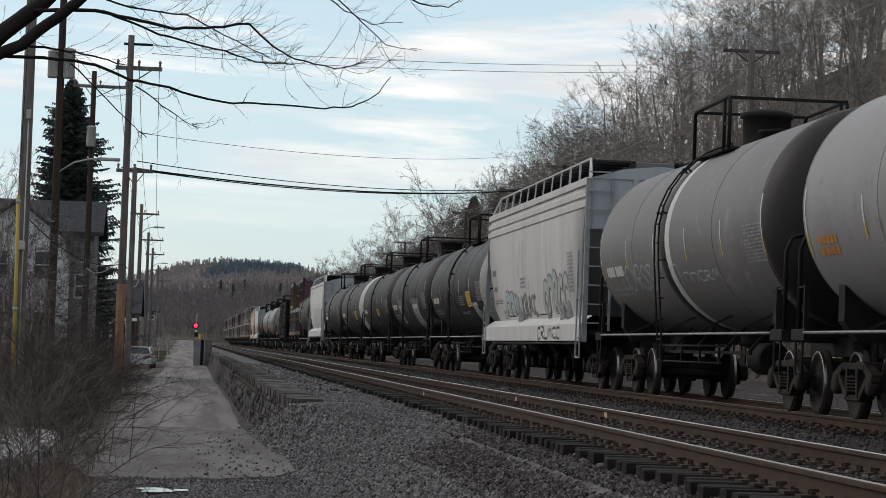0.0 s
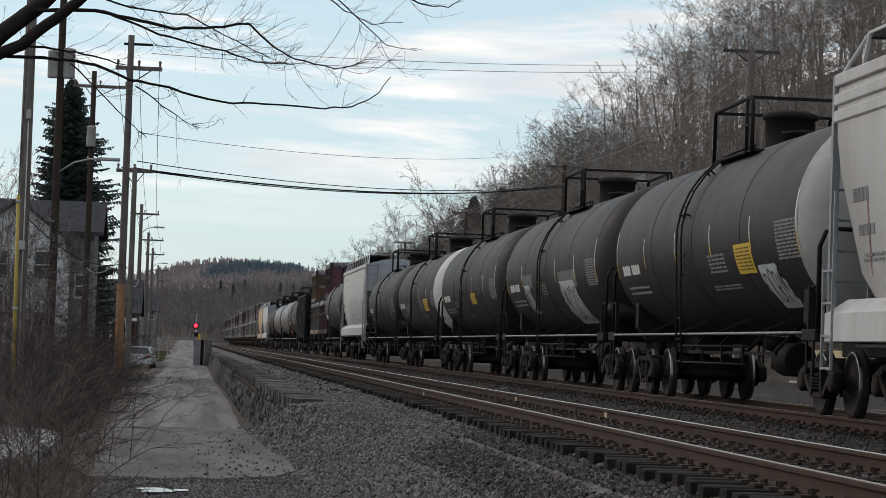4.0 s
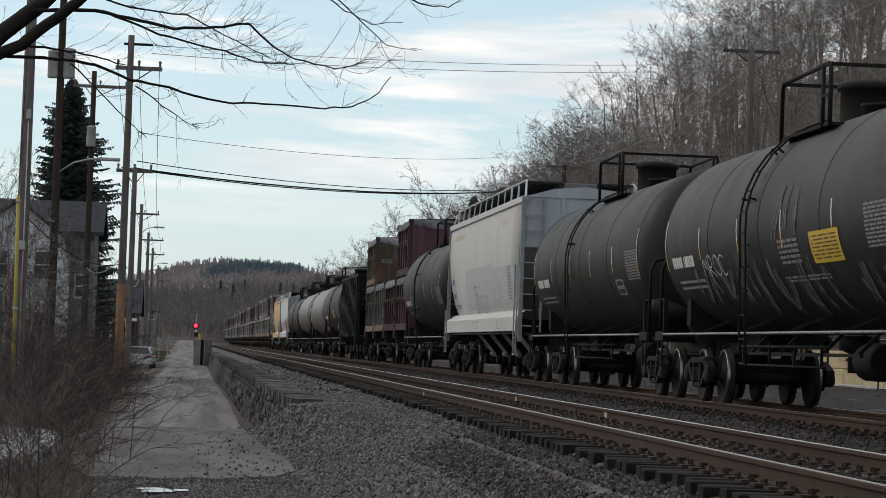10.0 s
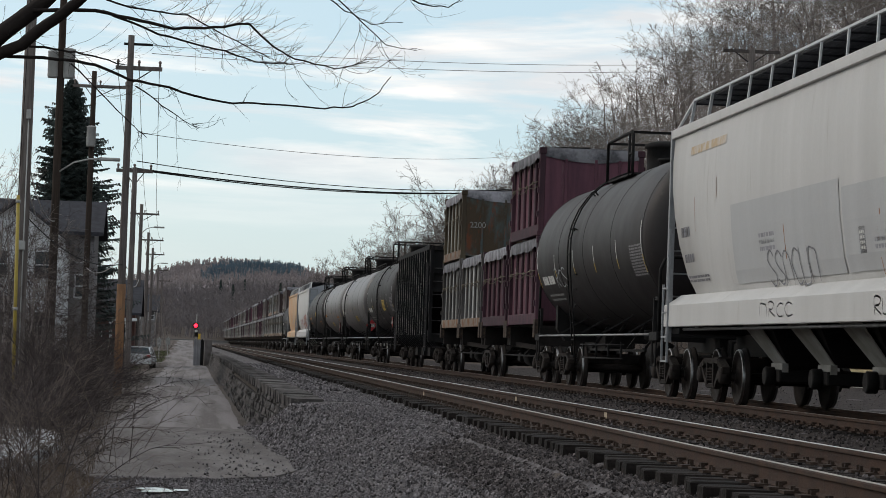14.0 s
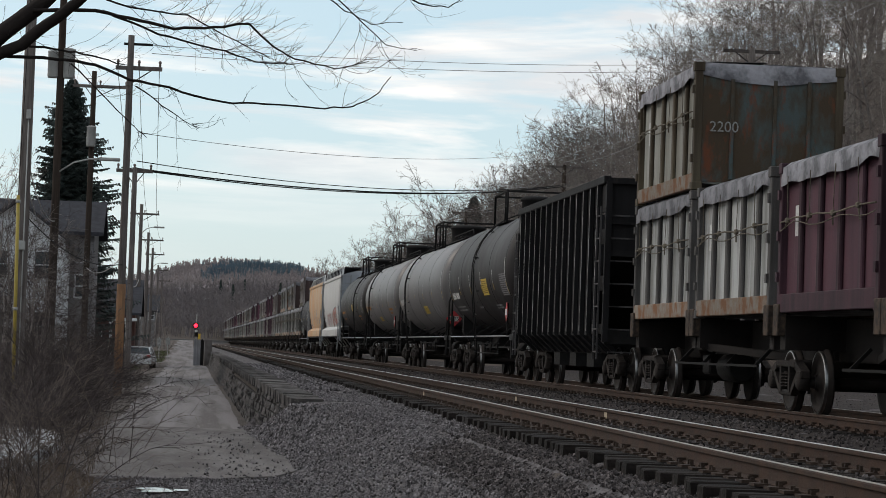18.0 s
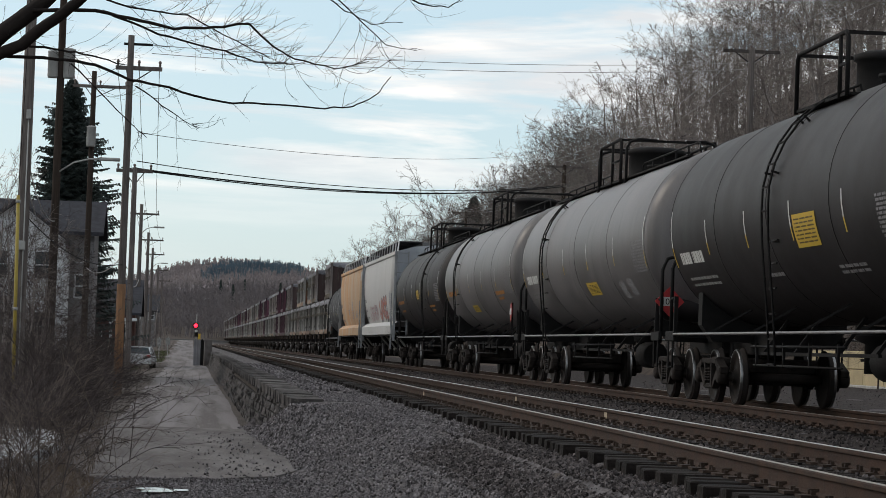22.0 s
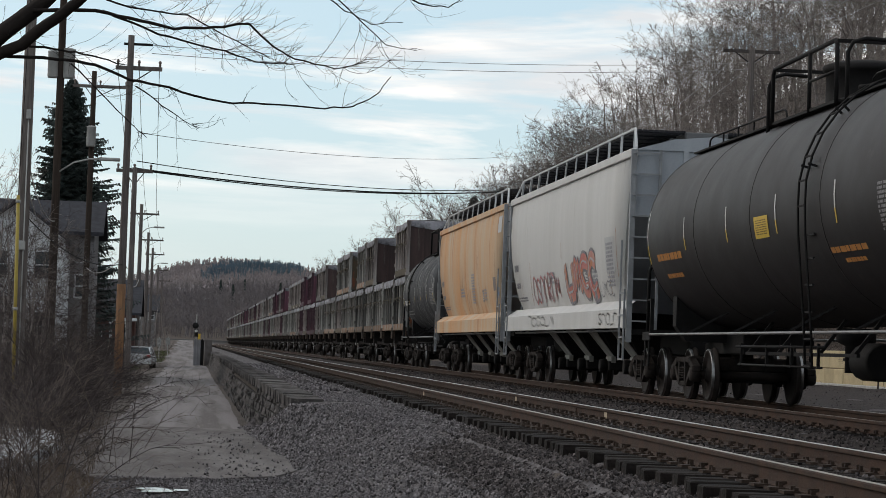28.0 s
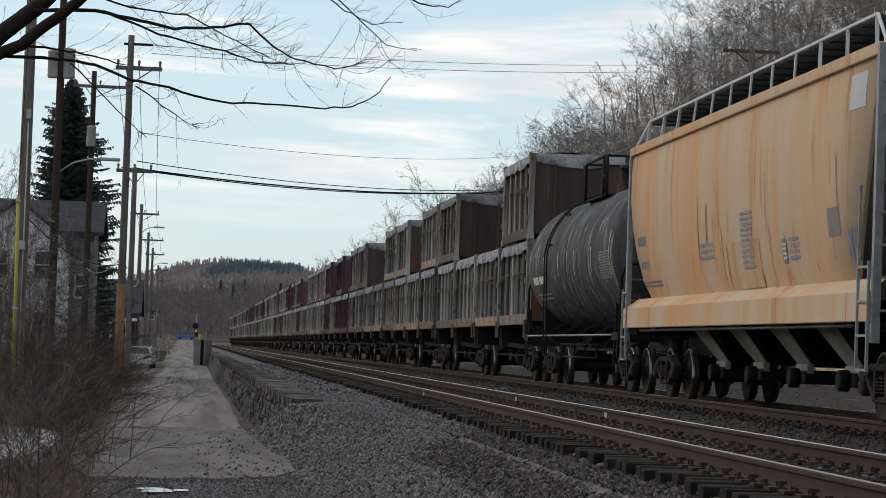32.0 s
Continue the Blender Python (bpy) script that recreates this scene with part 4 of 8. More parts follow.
        if side_placard:
            bm = bmesh.new()
            yp = -c - 0.1
            for x_, k in ((-1.62, 0.27), (-1.60, 0.27)):
                bm.faces.new([bm.verts.new(p) for p in ((x_, yp - k, 1.72), (x_, yp, 1.72 - k), (x_, yp + k, 1.72), (x_, yp, 1.72 + k))])
            part("placard", bm, M_RED, car, "red diamond hazard placard")
            bm = bmesh.new()
            box(bm, -1.628, -1.622, yp - 0.17, yp + 0.17, 1.64, 1.80)
            part("placard_band", bm, M_BANDW, car, "white number band")
            bm = bmesh.new()
            beam(bm, (-1.58, yp, 1.1), (-1.58, yp, 1.95), 0.04)
            part("placard_holder", bm, M_UNDER, car)
        if placard:
            bm = bmesh.new()
            beam(bm, (-1.5, -half + 0.25, 1.1), (-1.5, -half + 0.25, 1.55), 0.04)
            q = part("placard_holder", bm, M_UNDER, car)
            bm = bmesh.new()
            vs = [bm.verts.new(p) for p in ((-1.52, -half + 0.22, 1.42), (-1.25, -half + 0.22, 1.69), (-1.52, -half + 0.22, 1.96), (-1.79, -half + 0.22, 1.69))]
            bm.faces.new(vs)
            v2 = [bm.verts.new(v.co + Vector((0, 0.012, 0))) for v in vs]
            bm.faces.new(v2[::-1])
            for i in range(4):
                bm.faces.new((vs[i], v2[i], v2[(i + 1) % 4], vs[(i + 1) % 4]))
            bmesh.ops.translate(bm, verts=bm.verts, vec=(0.25, 0, 0))
            part("placard", bm, M_RED, q, "red diamond hazard placard")
            bm = bmesh.new()
            box(bm, -1.42, -1.12, -half + 0.205, -half + 0.212, 1.61, 1.77)
            part("placard_band", bm, M_BANDW, q, "white number band")
            lettering("1075", 0.16, q, Matrix.Translation((-1.27, -half + 0.202, 1.635)) @ Matrix.Rotation(math.pi / 2, 4, "X"), M_UNDER)
    return add


M_CHALK = material("chalky_spray", (0.20, 0.205, 0.21), (0.055, 0.055, 0.056), 0.7, scale=5, amount=0.9, bump=0.02, stretch=(1, 2.5, 0.6))
M_STENCILD = material("grey_stencil", (0.30, 0.295, 0.29), (0.16, 0.16, 0.16), 0.7, scale=18, amount=0.8, bump=0.05)
M_YELINK = material("sticker_print", (0.16, 0.11, 0.03), (0.10, 0.07, 0.03), 0.6, scale=12, bump=0.02)
M_HEADP = material("pale_tank_end", (0.36, 0.355, 0.35), (0.26, 0.255, 0.25), 0.55, scale=1.4, amount=0.6, bump=0.05)
M_BANDW = material("white_band", (0.62, 0.61, 0.60), (0.5, 0.49, 0.48), 0.6, scale=3, amount=0.5, bump=0.05)
M_DARKSPRAY = material("dark_spray", (0.05, 0.055, 0.07), (0.03, 0.03, 0.035), 0.6, scale=6, bump=0.02)
M_SPRAY = material("spray_paint", (0.52, 0.55, 0.57), (0.36, 0.39, 0.42), 0.6, scale=6, amount=0.5, bump=0.02)
M_GREYP = material("grey_panel", (0.16, 0.165, 0.16), (0.11, 0.11, 0.11), 0.6, scale=2, amount=0.5, bump=0.03)
M_TANKG = material("tank_grey", (0.17, 0.165, 0.16), (0.12, 0.115, 0.11), 0.55, scale=1.0, amount=0.6, bump=0.05, third=(0.22, 0.21, 0.20))
M_TANKL = material("tank_light_grey", (0.27, 0.265, 0.26), (0.2, 0.195, 0.19), 0.55, scale=1.0, amount=0.5, bump=0.05, third=(0.17, 0.16, 0.15))
M_TANKP = material("tank_dull_white", (0.172, 0.160, 0.155), (0.092, 0.086, 0.083), 0.44, scale=0.9, amount=0.8, bump=0.04, third=(0.06, 0.06, 0.062), streak=True)
# -- covered hopper --
M_HOPW = material("hopper_white", (0.62, 0.61, 0.60), (0.50, 0.49, 0.475), 0.55, scale=1.2, amount=0.5, bump=0.05, streak=True, third=(0.42, 0.40, 0.37), third_at=0.66)
# bluish grey with the shade of the hopper ends painted in; roofs share it
M_HOPSHADE = material("hopper_shade_grey", (0.42, 0.45, 0.49), (0.33, 0.355, 0.39), 0.55, scale=1.5, amount=0.5, bump=0.05, streak=True)
M_HOPC = material("hopper_cream", (0.60, 0.585, 0.58), (0.49, 0.475, 0.47), 0.65, scale=1.4, amount=0.7, bump=0.08, streak=True, third=(0.42, 0.39, 0.35), third_at=0.65)
M_HOPT = material("hopper_tan", (0.62, 0.345, 0.175), (0.55, 0.43, 0.31), 0.65, scale=0.9, amount=0.8, bump=0.08, streak=True, third=(0.42, 0.17, 0.07), third_at=0.61)
M_TANKN = material("tank_streaked", (0.035, 0.036, 0.037), (0.075, 0.077, 0.08), 0.75, scale=1.6, amount=0.8, bump=0.05, streak=True, third=(0.32, 0.32, 0.31), third_at=0.60)
M_FAINT = material("faint_stencil", (0.47, 0.47, 0.48), (0.37, 0.37, 0.38), 0.7, scale=14, amount=0.7, bump=0.02)
M_RIBEDGE = material("lit_rib_edge", (0.46, 0.45, 0.44), (0.14, 0.135, 0.13), 0.6, scale=2.2, amount=0.9, bump=0.05)
M_LADDER = material("ladder_grey", (0.32, 0.33, 0.345), (0.22, 0.225, 0.235), 0.6, scale=4, amount=0.6, bump=0.05)
M_CHUTE = material("chute_grey", (0.40, 0.39, 0.37), (0.24, 0.23, 0.21), 0.7, scale=2, amount=0.7, bump=0.05)
M_GREYFADE = material("faded_grey_paint", (0.50, 0.505, 0.51), (0.43, 0.43, 0.435), 0.6, scale=1.3, amount=0.6, bump=0.03, streak=True)
M_SMUDGE = material("rust_smudge", (0.53, 0.40, 0.26), (0.60, 0.56, 0.52), 0.7, scale=4, amount=0.9, bump=0.03)
M_RUSTLINE = material("rust_streak", (0.30, 0.13, 0.06), (0.42, 0.26, 0.16), 0.8, scale=4, amount=0.8, bump=0.03)
M_GRATE = material("walkway_grating", (0.07, 0.07, 0.075), (0.04, 0.04, 0.042), 0.7, metal=0.3, scale=20, bump=0.3)
M_GALV = material("galvanized", (0.55, 0.56, 0.57), (0.42, 0.43, 0.44), 0.45, metal=0.4, scale=8, bump=0.05)
M_PINK = material("faded_pink_paint", (0.46, 0.28, 0.33), (0.52, 0.40, 0.42), 0.65, scale=5, amount=0.6, bump=0.02)
M_TEAL = material("faded_teal_paint", (0.34, 0.42, 0.38), (0.50, 0.50, 0.46), 0.65, scale=5, amount=0.9, bump=0.02)
M_TEALF = material("faint_teal_paint", (0.46, 0.50, 0.47), (0.54, 0.54, 0.52), 0.65, scale=5, amount=0.9, bump=0.02)
M_TEALB = material("faded_blue_paint", (0.32, 0.43, 0.46), (0.46, 0.50, 0.50), 0.65, scale=5, amount=0.8, bump=0.02)
M_PINKR = material("red_orange_paint", (0.50, 0.17, 0.16), (0.48, 0.27, 0.22), 0.65, scale=1.6, amount=0.9, bump=0.02, third=(0.55, 0.24, 0.08), third_at=0.58)
M_BLUEINK = material("blue_paint", (0.12, 0.20, 0.36), (0.25, 0.3, 0.38), 0.65, scale=5, amount=0.6, bump=0.02)
M_DARKFADE = material("dark_repaint", (0.20, 0.19, 0.185), (0.28, 0.24, 0.21), 0.7, scale=3, amount=0.6, bump=0.02)
M_RUSTLINE2 = material("rust_stain", (0.52, 0.27, 0.13), (0.56, 0.40, 0.27), 0.8, scale=2.2, amount=0.9, bump=0.03, streak=True)
M_FAINTD = material("grey_print", (0.27, 0.27, 0.28), (0.36, 0.36, 0.37), 0.7, scale=14, amount=0.7, bump=0.02)
M_DARKINK = material("dark_stencil", (0.16, 0.16, 0.17), (0.28, 0.28, 0.28), 0.7, scale=14, amount=0.7, bump=0.02)


def hopper_car(label, s0, s1, side_mat, end_mat, bays=4, ribbed=False, marks=None, top=4.62, rail_h=0.46, low=1.21):
    length = s1 - s0
    car = thing("hopper_car", label, "hopper car", "freight cars of the train", at=pose(FAR_TRACK, (s0 + s1) / 2, FAR_RISE))
    ROLLING.append((car, (s0 + s1) / 2, FAR_RISE))
    hb = length / 2 - 0.75            # half of the body
    # the bulging sides: (half width, height)
    prof = [(1.36, low + 0.51), (1.47, low + 0.87), (1.545, 2.6), (1.585, 3.1), (1.60, 3.6), (1.585, 4.1), (1.55, top - 0.12)]
    cut = [1.55, 1.15, 0.72, 0.42, 0.22, 0.10, 0.05]      # the ends slope inwards below
    body = None
    for sx in (-1, 1):
        bm = bmesh.new()
        n = 9
        grid = []
        for (x, z), c in zip(prof, cut):
            row = []
            for k in range(n + 1):
                y = -(hb - c) + 2 * (hb - c) * k / n
                row.append(bm.verts.new((sx * x, y, z)))
            grid.append(row)
        inner = [[bm.verts.new((v.co.x - sx * 0.05, v.co.y, v.co.z)) for v in row] for row in grid]
        for a, b in zip(grid, grid[1:]):
            for k in range(n):
                f = bm.faces.new((a[k], a[k + 1], b[k + 1], b[k]))
                f.smooth = True
        for a, b in zip(inner, inner[1:]):
            for k in range(n):
                bm.faces.new((a[k], b[k], b[k + 1], a[k + 1]))
        for a, b, c2, d2 in [(grid[i][e], grid[i + 1][e], inner[i + 1][e], inner[i][e]) for i in range(len(grid) - 1) for e in (0, n)]:
            bm.faces.new((a, b, c2, d2))
        side = part("side_panel", bm, side_mat, car)
        if sx < 0:
            body = side
        # side sill and top plate
        bm = bmesh.new()
        box(bm, sx * 1.60 - 0.05, sx * 1.60 + 0.03, -hb, hb, low, low + 0.38, 0.012)
        vs = [bm.verts.new(p) for p in ((sx * 1.63, -hb, low + 0.37), (sx * 1.63, hb, low + 0.37), (sx * 1.37, hb - 0.1, low + 0.56), (sx * 1.37, -hb + 0.1, low + 0.56))]
        bm.faces.new(vs)
        part("side_sill", bm, side_mat, car)
        bm = bmesh.new()
        box(bm, sx * 1.55 - 0.06, sx * 1.55 + 0.07, -hb, hb, top - 0.14, top + 0.02, 0.012)
        if ribbed:
            for k in range(2):
                b3 = bmesh.new()
                box(b3, sx * 1.575 - 0.05, sx * 1.575 + 0.045, -hb + 0.05, hb - 0.05, top - 0.62 + 0.22 * k, top - 0.46 + 0.22 * k, 0.02)
                part("side_rib", b3, side_mat, car)
        part("top_plate", bm, side_mat, car)
        bm = bmesh.new()
        tube(bm, [(sx * 1.52, -hb + 1.2, low - 0.04), (sx * 1.52, hb - 1.2, low - 0.04)], 0.025, 5)
        part("side_rail", bm, M_PIPE, car, "pale handrail pipe below the sill")
    # ends: upper bulkhead, slope sheet, corner posts with ladders
    for s in (-1, 1):
        bm = bmesh.new()
        ye = s * (hb - 0.06)
        box(bm, -1.5, 1.5, ye - 0.03, ye + 0.03, 3.35, top, 0.0)
        for x in (-0.55, 0.55):
            box(bm, x - 0.05, x + 0.05, ye - 0.09, ye + 0.09, 3.35, top)
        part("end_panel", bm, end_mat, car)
        bm = bmesh.new()
        vs = [bm.verts.new(p) for p in ((-1.52, s * (hb - 0.1), 3.4), (1.52, s * (hb - 0.1), 3.4), (1.36, s * (hb - 2.9), 1.6), (-1.36, s * (hb - 2.9), 1.6))]
        lowv = [bm.verts.new(v.co - Vector((0, s * 0.05, 0.05))) for v in vs]
        bm.faces.new(vs)
        bm.faces.new(lowv[::-1])
        for i in range(4):
            bm.faces.new((vs[i], lowv[i], lowv[(i + 1) % 4], vs[(i + 1) % 4]))
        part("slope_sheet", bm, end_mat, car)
        bm = bmesh.new()
        box(bm, -1.5, 1.5, s * (hb - 0.35) - 0.36, s * (hb - 0.35) + 0.36, 1.10, 1.2)
        box(bm, -0.35, 0.35, s * (hb - 1.6) - 1.6, s * (hb - 1.6) + 1.6, 0.75, 1.12)
        box(bm, -0.13, 0.13, s * (length / 2) - 0.34 - s * 0.1, s * (length / 2) + 0.34 - s * 0.1, 0.70, 0.98, 0.02)
        part("end_sill", bm, M_UNDER, car)
        for sx in (-1, 1):
            bm = bmesh.new()
            beam(bm, (sx * 1.56, s * (hb + 0.02), 0.95), (sx * 1.56, s * (hb + 0.02), top), 0.11, 0.10)
            beam(bm, (sx * 1.05, s * (hb + 0.06), 1.2), (sx * 1.05, s * (hb + 0.06), top), 0.05)
            for k in range(9):
                z = 1.35 + k * 0.40
                beam(bm, (sx * 1.56, s * (hb + 0.10), z), (sx * 1.05, s * (hb + 0.10), z), 0.030)
            for k in range(4):
                z = 0.62 + k * 0.42
                beam(bm, (sx * 1.66, s * (hb + 0.05), z), (sx * 1.66, s * (hb - 0.45), z), 0.030)
            beam(bm, (sx * 1.66, s * (hb + 0.05), 0.6), (sx * 1.66, s * (hb + 0.05), 1.95), 0.035)
            beam(bm, (sx * 1.66, s * (hb - 0.45), 0.6), (sx * 1.66, s * (hb - 0.45), 2.9), 0.035)
            part("corner_ladder", bm, M_LADDER if sx < 0 else M_UNDER, car)
        truck(car, s * (length / 2 - 2.15))
    # roof, hatch trough, walkway with posts
    bm = bmesh.new()
    rp = [(-1.55, top), (-0.8, top + 0.22), (0, top + 0.30), (0.8, top + 0.22), (1.55, top)]
    a = [bm.verts.new((x, -hb, z)) for x, z in rp]
    b = [bm.verts.new((x, hb, z)) for x, z in rp]
    for i in range(4):
        bm.faces.new((a[i], a[i + 1], b[i + 1], b[i])).smooth = True
    bm.faces.new(a)
    bm.faces.new(b[::-1])
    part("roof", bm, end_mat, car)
    bm = bmesh.new()
    box(bm, -0.42, 0.42, -hb + 0.8, hb - 0.8, top + 0.26, top + 0.44, 0.02)
    part("hatch_trough", bm, M_GREYP, car)
    for sx in (-1, 1):
        bm = bmesh.new()
        for k in range(9):
            x_ = sx * (0.47 + 0.106 * k)
            box(bm, x_ - 0.044, x_ + 0.044, -hb + 0.8, hb - 0.8, top + rail_h - 0.035, top + rail_h)
        for k in range(20):
            y_ = -hb + 0.9 + (2 * hb - 1.8) * k / 19
            box(bm, min(sx * 1.38, sx * 0.43), max(sx * 1.38, sx * 0.43), y_ - 0.02, y_ + 0.02, top + rail_h - 0.06, top + rail_h - 0.036)
        part("running_board", bm, M_GRATE, car, "dark steel grating")
        bm = bmesh.new()
        n = 11
        for k in range(n + 1):
            y = -hb + 0.25 + (2 * hb - 0.5) * k / n
            beam(bm, (sx * 1.43, y * (hb - 0.5) / hb, top), (sx * 1.39, y * (hb - 0.7) / hb, top + rail_h + 0.02), 0.05, 0.03)
        beam(bm, (sx * 1.39, -hb + 0.9, top + rail_h + 0.02), (sx * 1.39, hb - 0.9, top + rail_h + 0.02), 0.035)
        for s in (-1, 1):
            tube(bm, [(sx * 1.55, s * (hb - 0.02), top - 0.1), (sx * 1.5, s * (hb - 0.05), top + 0.05), (sx * 1.39, s * (hb - 0.9), top + rail_h + 0.02)], 0.026, 5)
        part("running_board_frame", bm, M_GALV if not ribbed else side_mat, car, "pale brackets of the running board")
    # discharge bays
    inner = hb - 3.0
    for k in range(bays):
        y = -inner + 2 * inner * (k + 0.5) / bays
        w = inner / bays
        bm = bmesh.new()
        hi = [bm.verts.new((sx * 1.36, y + sy * w, 1.74)) for sx, sy in ((-1, -1), (1, -1), (1, 1), (-1, 1))]
        lo_ = [bm.verts.new((sx * 0.55, y + sy * 0.32, 0.62)) for sx, sy in ((-1, -1), (1, -1), (1, 1), (-1, 1))]
        for i in range(4):
            bm.faces.new((hi[i], hi[(i + 1) % 4], lo_[(i + 1) % 4], lo_[i]))
        bm.faces.new(lo_)
        bay = part("discharge_bay", bm, M_UNDER, car)
        bm = bmesh.new()
        for sy in (-1, 1):
            vs = [bm.verts.new(p) for p in ((-1.42, y - 0.72, 1.62), (-1.42, y + 0.62, 1.62), (-0.62, y + 0.40, 0.66), (-0.62, y - 0.40, 0.66))] if sy > 0 else []
            if vs:
                bm.faces.new(vs)
                v2 = [bm.verts.new(v.co + Vector((0.04, 0, -0.02))) for v in vs]
                bm.faces.new(v2[::-1])
                for i in range(4):
                    bm.faces.new((vs[i], v2[i], v2[(i + 1) % 4], vs[(i + 1) % 4]))
        box(bm, -0.66, -0.56, y - 0.38, y + 0.38, 0.52, 0.66)
        part("chute_sheet", bm, M_FRAME if ribbed else M_CHUTE, bay, "dark sloping chute sheet" if ribbed else "pale sloping chute sheet")
        bm = bmesh.new()
        box(bm, -0.70, 0.70, y - 0.36, y + 0.36, 0.36, 0.56, 0.02)
        lathe(bm, [(0.13, -0.86), (0.15, -0.84), (0.15, -0.70), (0.08, -0.69)], "x", 12, (0, y, 0.45))
        part("outlet_gate", bm, M_UNDER, bay)
    # side view of the bulge for marks
    zs = [low, low + 0.37, low + 0.56] + [p[1] for p in prof[1:]]
    xs = [1.634, 1.634, 1.385] + [p[0] for p in prof[1:]]

    def at_side(y, z):
        return Vector((-(float(np.interp(z, zs, xs)) + 0.008), y, z))
    if marks:
        marks(car, body, at_side, hb)
    return car


def side_rect(at_side, y0, y1, z0, z1, bm=None):
    bm = bm or bmesh.new()
    n = max(1, int((z1 - z0) / 0.2))
    rows = [[bm.verts.new(at_side(y, z0 + (z1 - z0) * i / n)) for y in (y0, y1)] for i in range(n + 1)]
    for p, q in zip(rows, rows[1:]):
        bm.faces.new((p[0], p[1], q[1], q[0]))
    return bm


def side_bars(at_side, y0, y1, z0, z1, rows, seed, words=4):
    bm = bmesh.new()
    rk = random.Random(seed)
    for i in range(rows):
        b0, b1 = z0 + (z1 - z0) * (i + 0.2) / rows, z0 + (z1 - z0) * (i + 0.8) / rows
        y = y0
        while y < y1 - 0.02:
            w = (y1 - y0) / words * rk.uniform(0.5, 1.3)
            side_rect(at_side, y, min(y1, y + w * 0.8), b0, b1, bm)
            y += w
    return bm


def rust_lines(at_side, hb, seed, n, zl=1.8):
    bm = bmesh.new()
    rk = random.Random(seed)
    for _ in range(n):
        y, z1 = rk.uniform(-hb + 1.5, hb - 1.5), rk.uniform(2.1, 3.6)
        ln = rk.uniform(0.3, 1.1)
        side_rect(at_side, y, y + rk.uniform(0.015, 0.04), max(zl, z1 - ln), z1, bm)
    return bm


def hopper_marks(seed, graffiti=(), patches=(), bubbles=(), rust=9, plate=-3.6, panel=-6.6):
    def add(car, side, at_side, hb):
        if rust:
            stencil("rust_streak", rust_lines(at_side, hb, seed + 9, rust), M_RUSTLINE, side, "thin rust runs")
        def raised(lift):
            return lambda y, z: at_side(y, z) - Vector((lift, 0, 0))
        for y0, y1, z0, z1, n, fill in bubbles:
            w = (y1 - y0) / n * 0.30
            stencil("graffiti_outline", loops_bm(raised(0.002), y0, y1, z0, z1, n, seed + n, w + 0.13), M_DARKINK, side, "dark spray-painted outline")
            stencil("graffiti_fill", loops_bm(raised(0.006), y0, y1, z0, z1, n, seed + n, w), fill, side, "faded spray-painted fill")
            stencil("graffiti_shine", loops_bm(raised(0.010), y0 + 0.03, y1 + 0.03, z0 + 0.05, z1, n, seed + n, 0.045), M_FAINT, side, "pale spray-painted highlight")
        stencil("inspection_plate", side_rect(at_side, plate - 0.15, plate + 0.15, 2.08, 2.42), M_DARKINK, side, "small dark notice plate")
        stencil("plate_print", side_bars(raised(0.004), plate - 0.11, plate + 0.11, 2.12, 2.38, 4, seed + 7, 2), M_WHITE, side, "white lines of small print")
        stencil("reporting_mark", side_bars(at_side, hb - 1.7, hb - 0.95, 2.67, 2.95, 1, seed, 5), M_DARKINK, side, "stencilled marks")
        stencil("reporting_mark", side_bars(at_side, hb - 1.9, hb - 1.15, 2.25, 2.48, 1, seed + 1, 5), M_DARKINK, side, "stencilled marks")
        stencil("load_stencil", side_bars(at_side, hb - 3.0, hb - 1.3, 1.95, 2.08, 2, seed + 2, 9), M_DARKINK, side, "small stencilled lines")
        stencil("data_panel", side_bars(raised(0.006), panel - 0.4, panel + 0.4, 2.05, 2.95, 11, seed + 3, 4), M_FAINTD, side, "small stencilled panel")
        stencil("data_panel", side_bars(at_side, -hb + 4.3, -hb + 4.9, 2.1, 2.45, 4, seed + 4, 3), M_FAINTD, side, "small stencilled panel")
        stencil("data_panel", side_bars(at_side, 1.2, 2.2, 2.28, 2.58, 3, seed + 5, 5), M_FAINTD, side, "small stencilled panel")
        for y0, y1, z0, z1, mat, lab in patches:
            part("paint_patch", side_rect(at_side, y0, y1, z0, z1), mat, side, lab)
        for y0, y1, z0, z1, n, wd, mat in graffiti:
            stencil("graffiti", loops_bm(raised(0.004 if wd > 0.05 else 0.008), y0, y1, z0, z1, n, seed + n, wd), mat, side, "faded spray-painted graffiti")
    return add


# -- open hopper, black with many ribs --
M_COAL = material("gondola_black", (0.019, 0.018, 0.0185), (0.010, 0.0095, 0.010), 0.7, scale=2.4, amount=0.8, bump=0.15, streak=True, third=(0.04, 0.034, 0.031), third_at=0.66)
M_RIB = material("gondola_rib", (0.10, 0.095, 0.093), (0.018, 0.017, 0.017), 0.7, scale=3, amount=0.9, bump=0.2, streak=True)


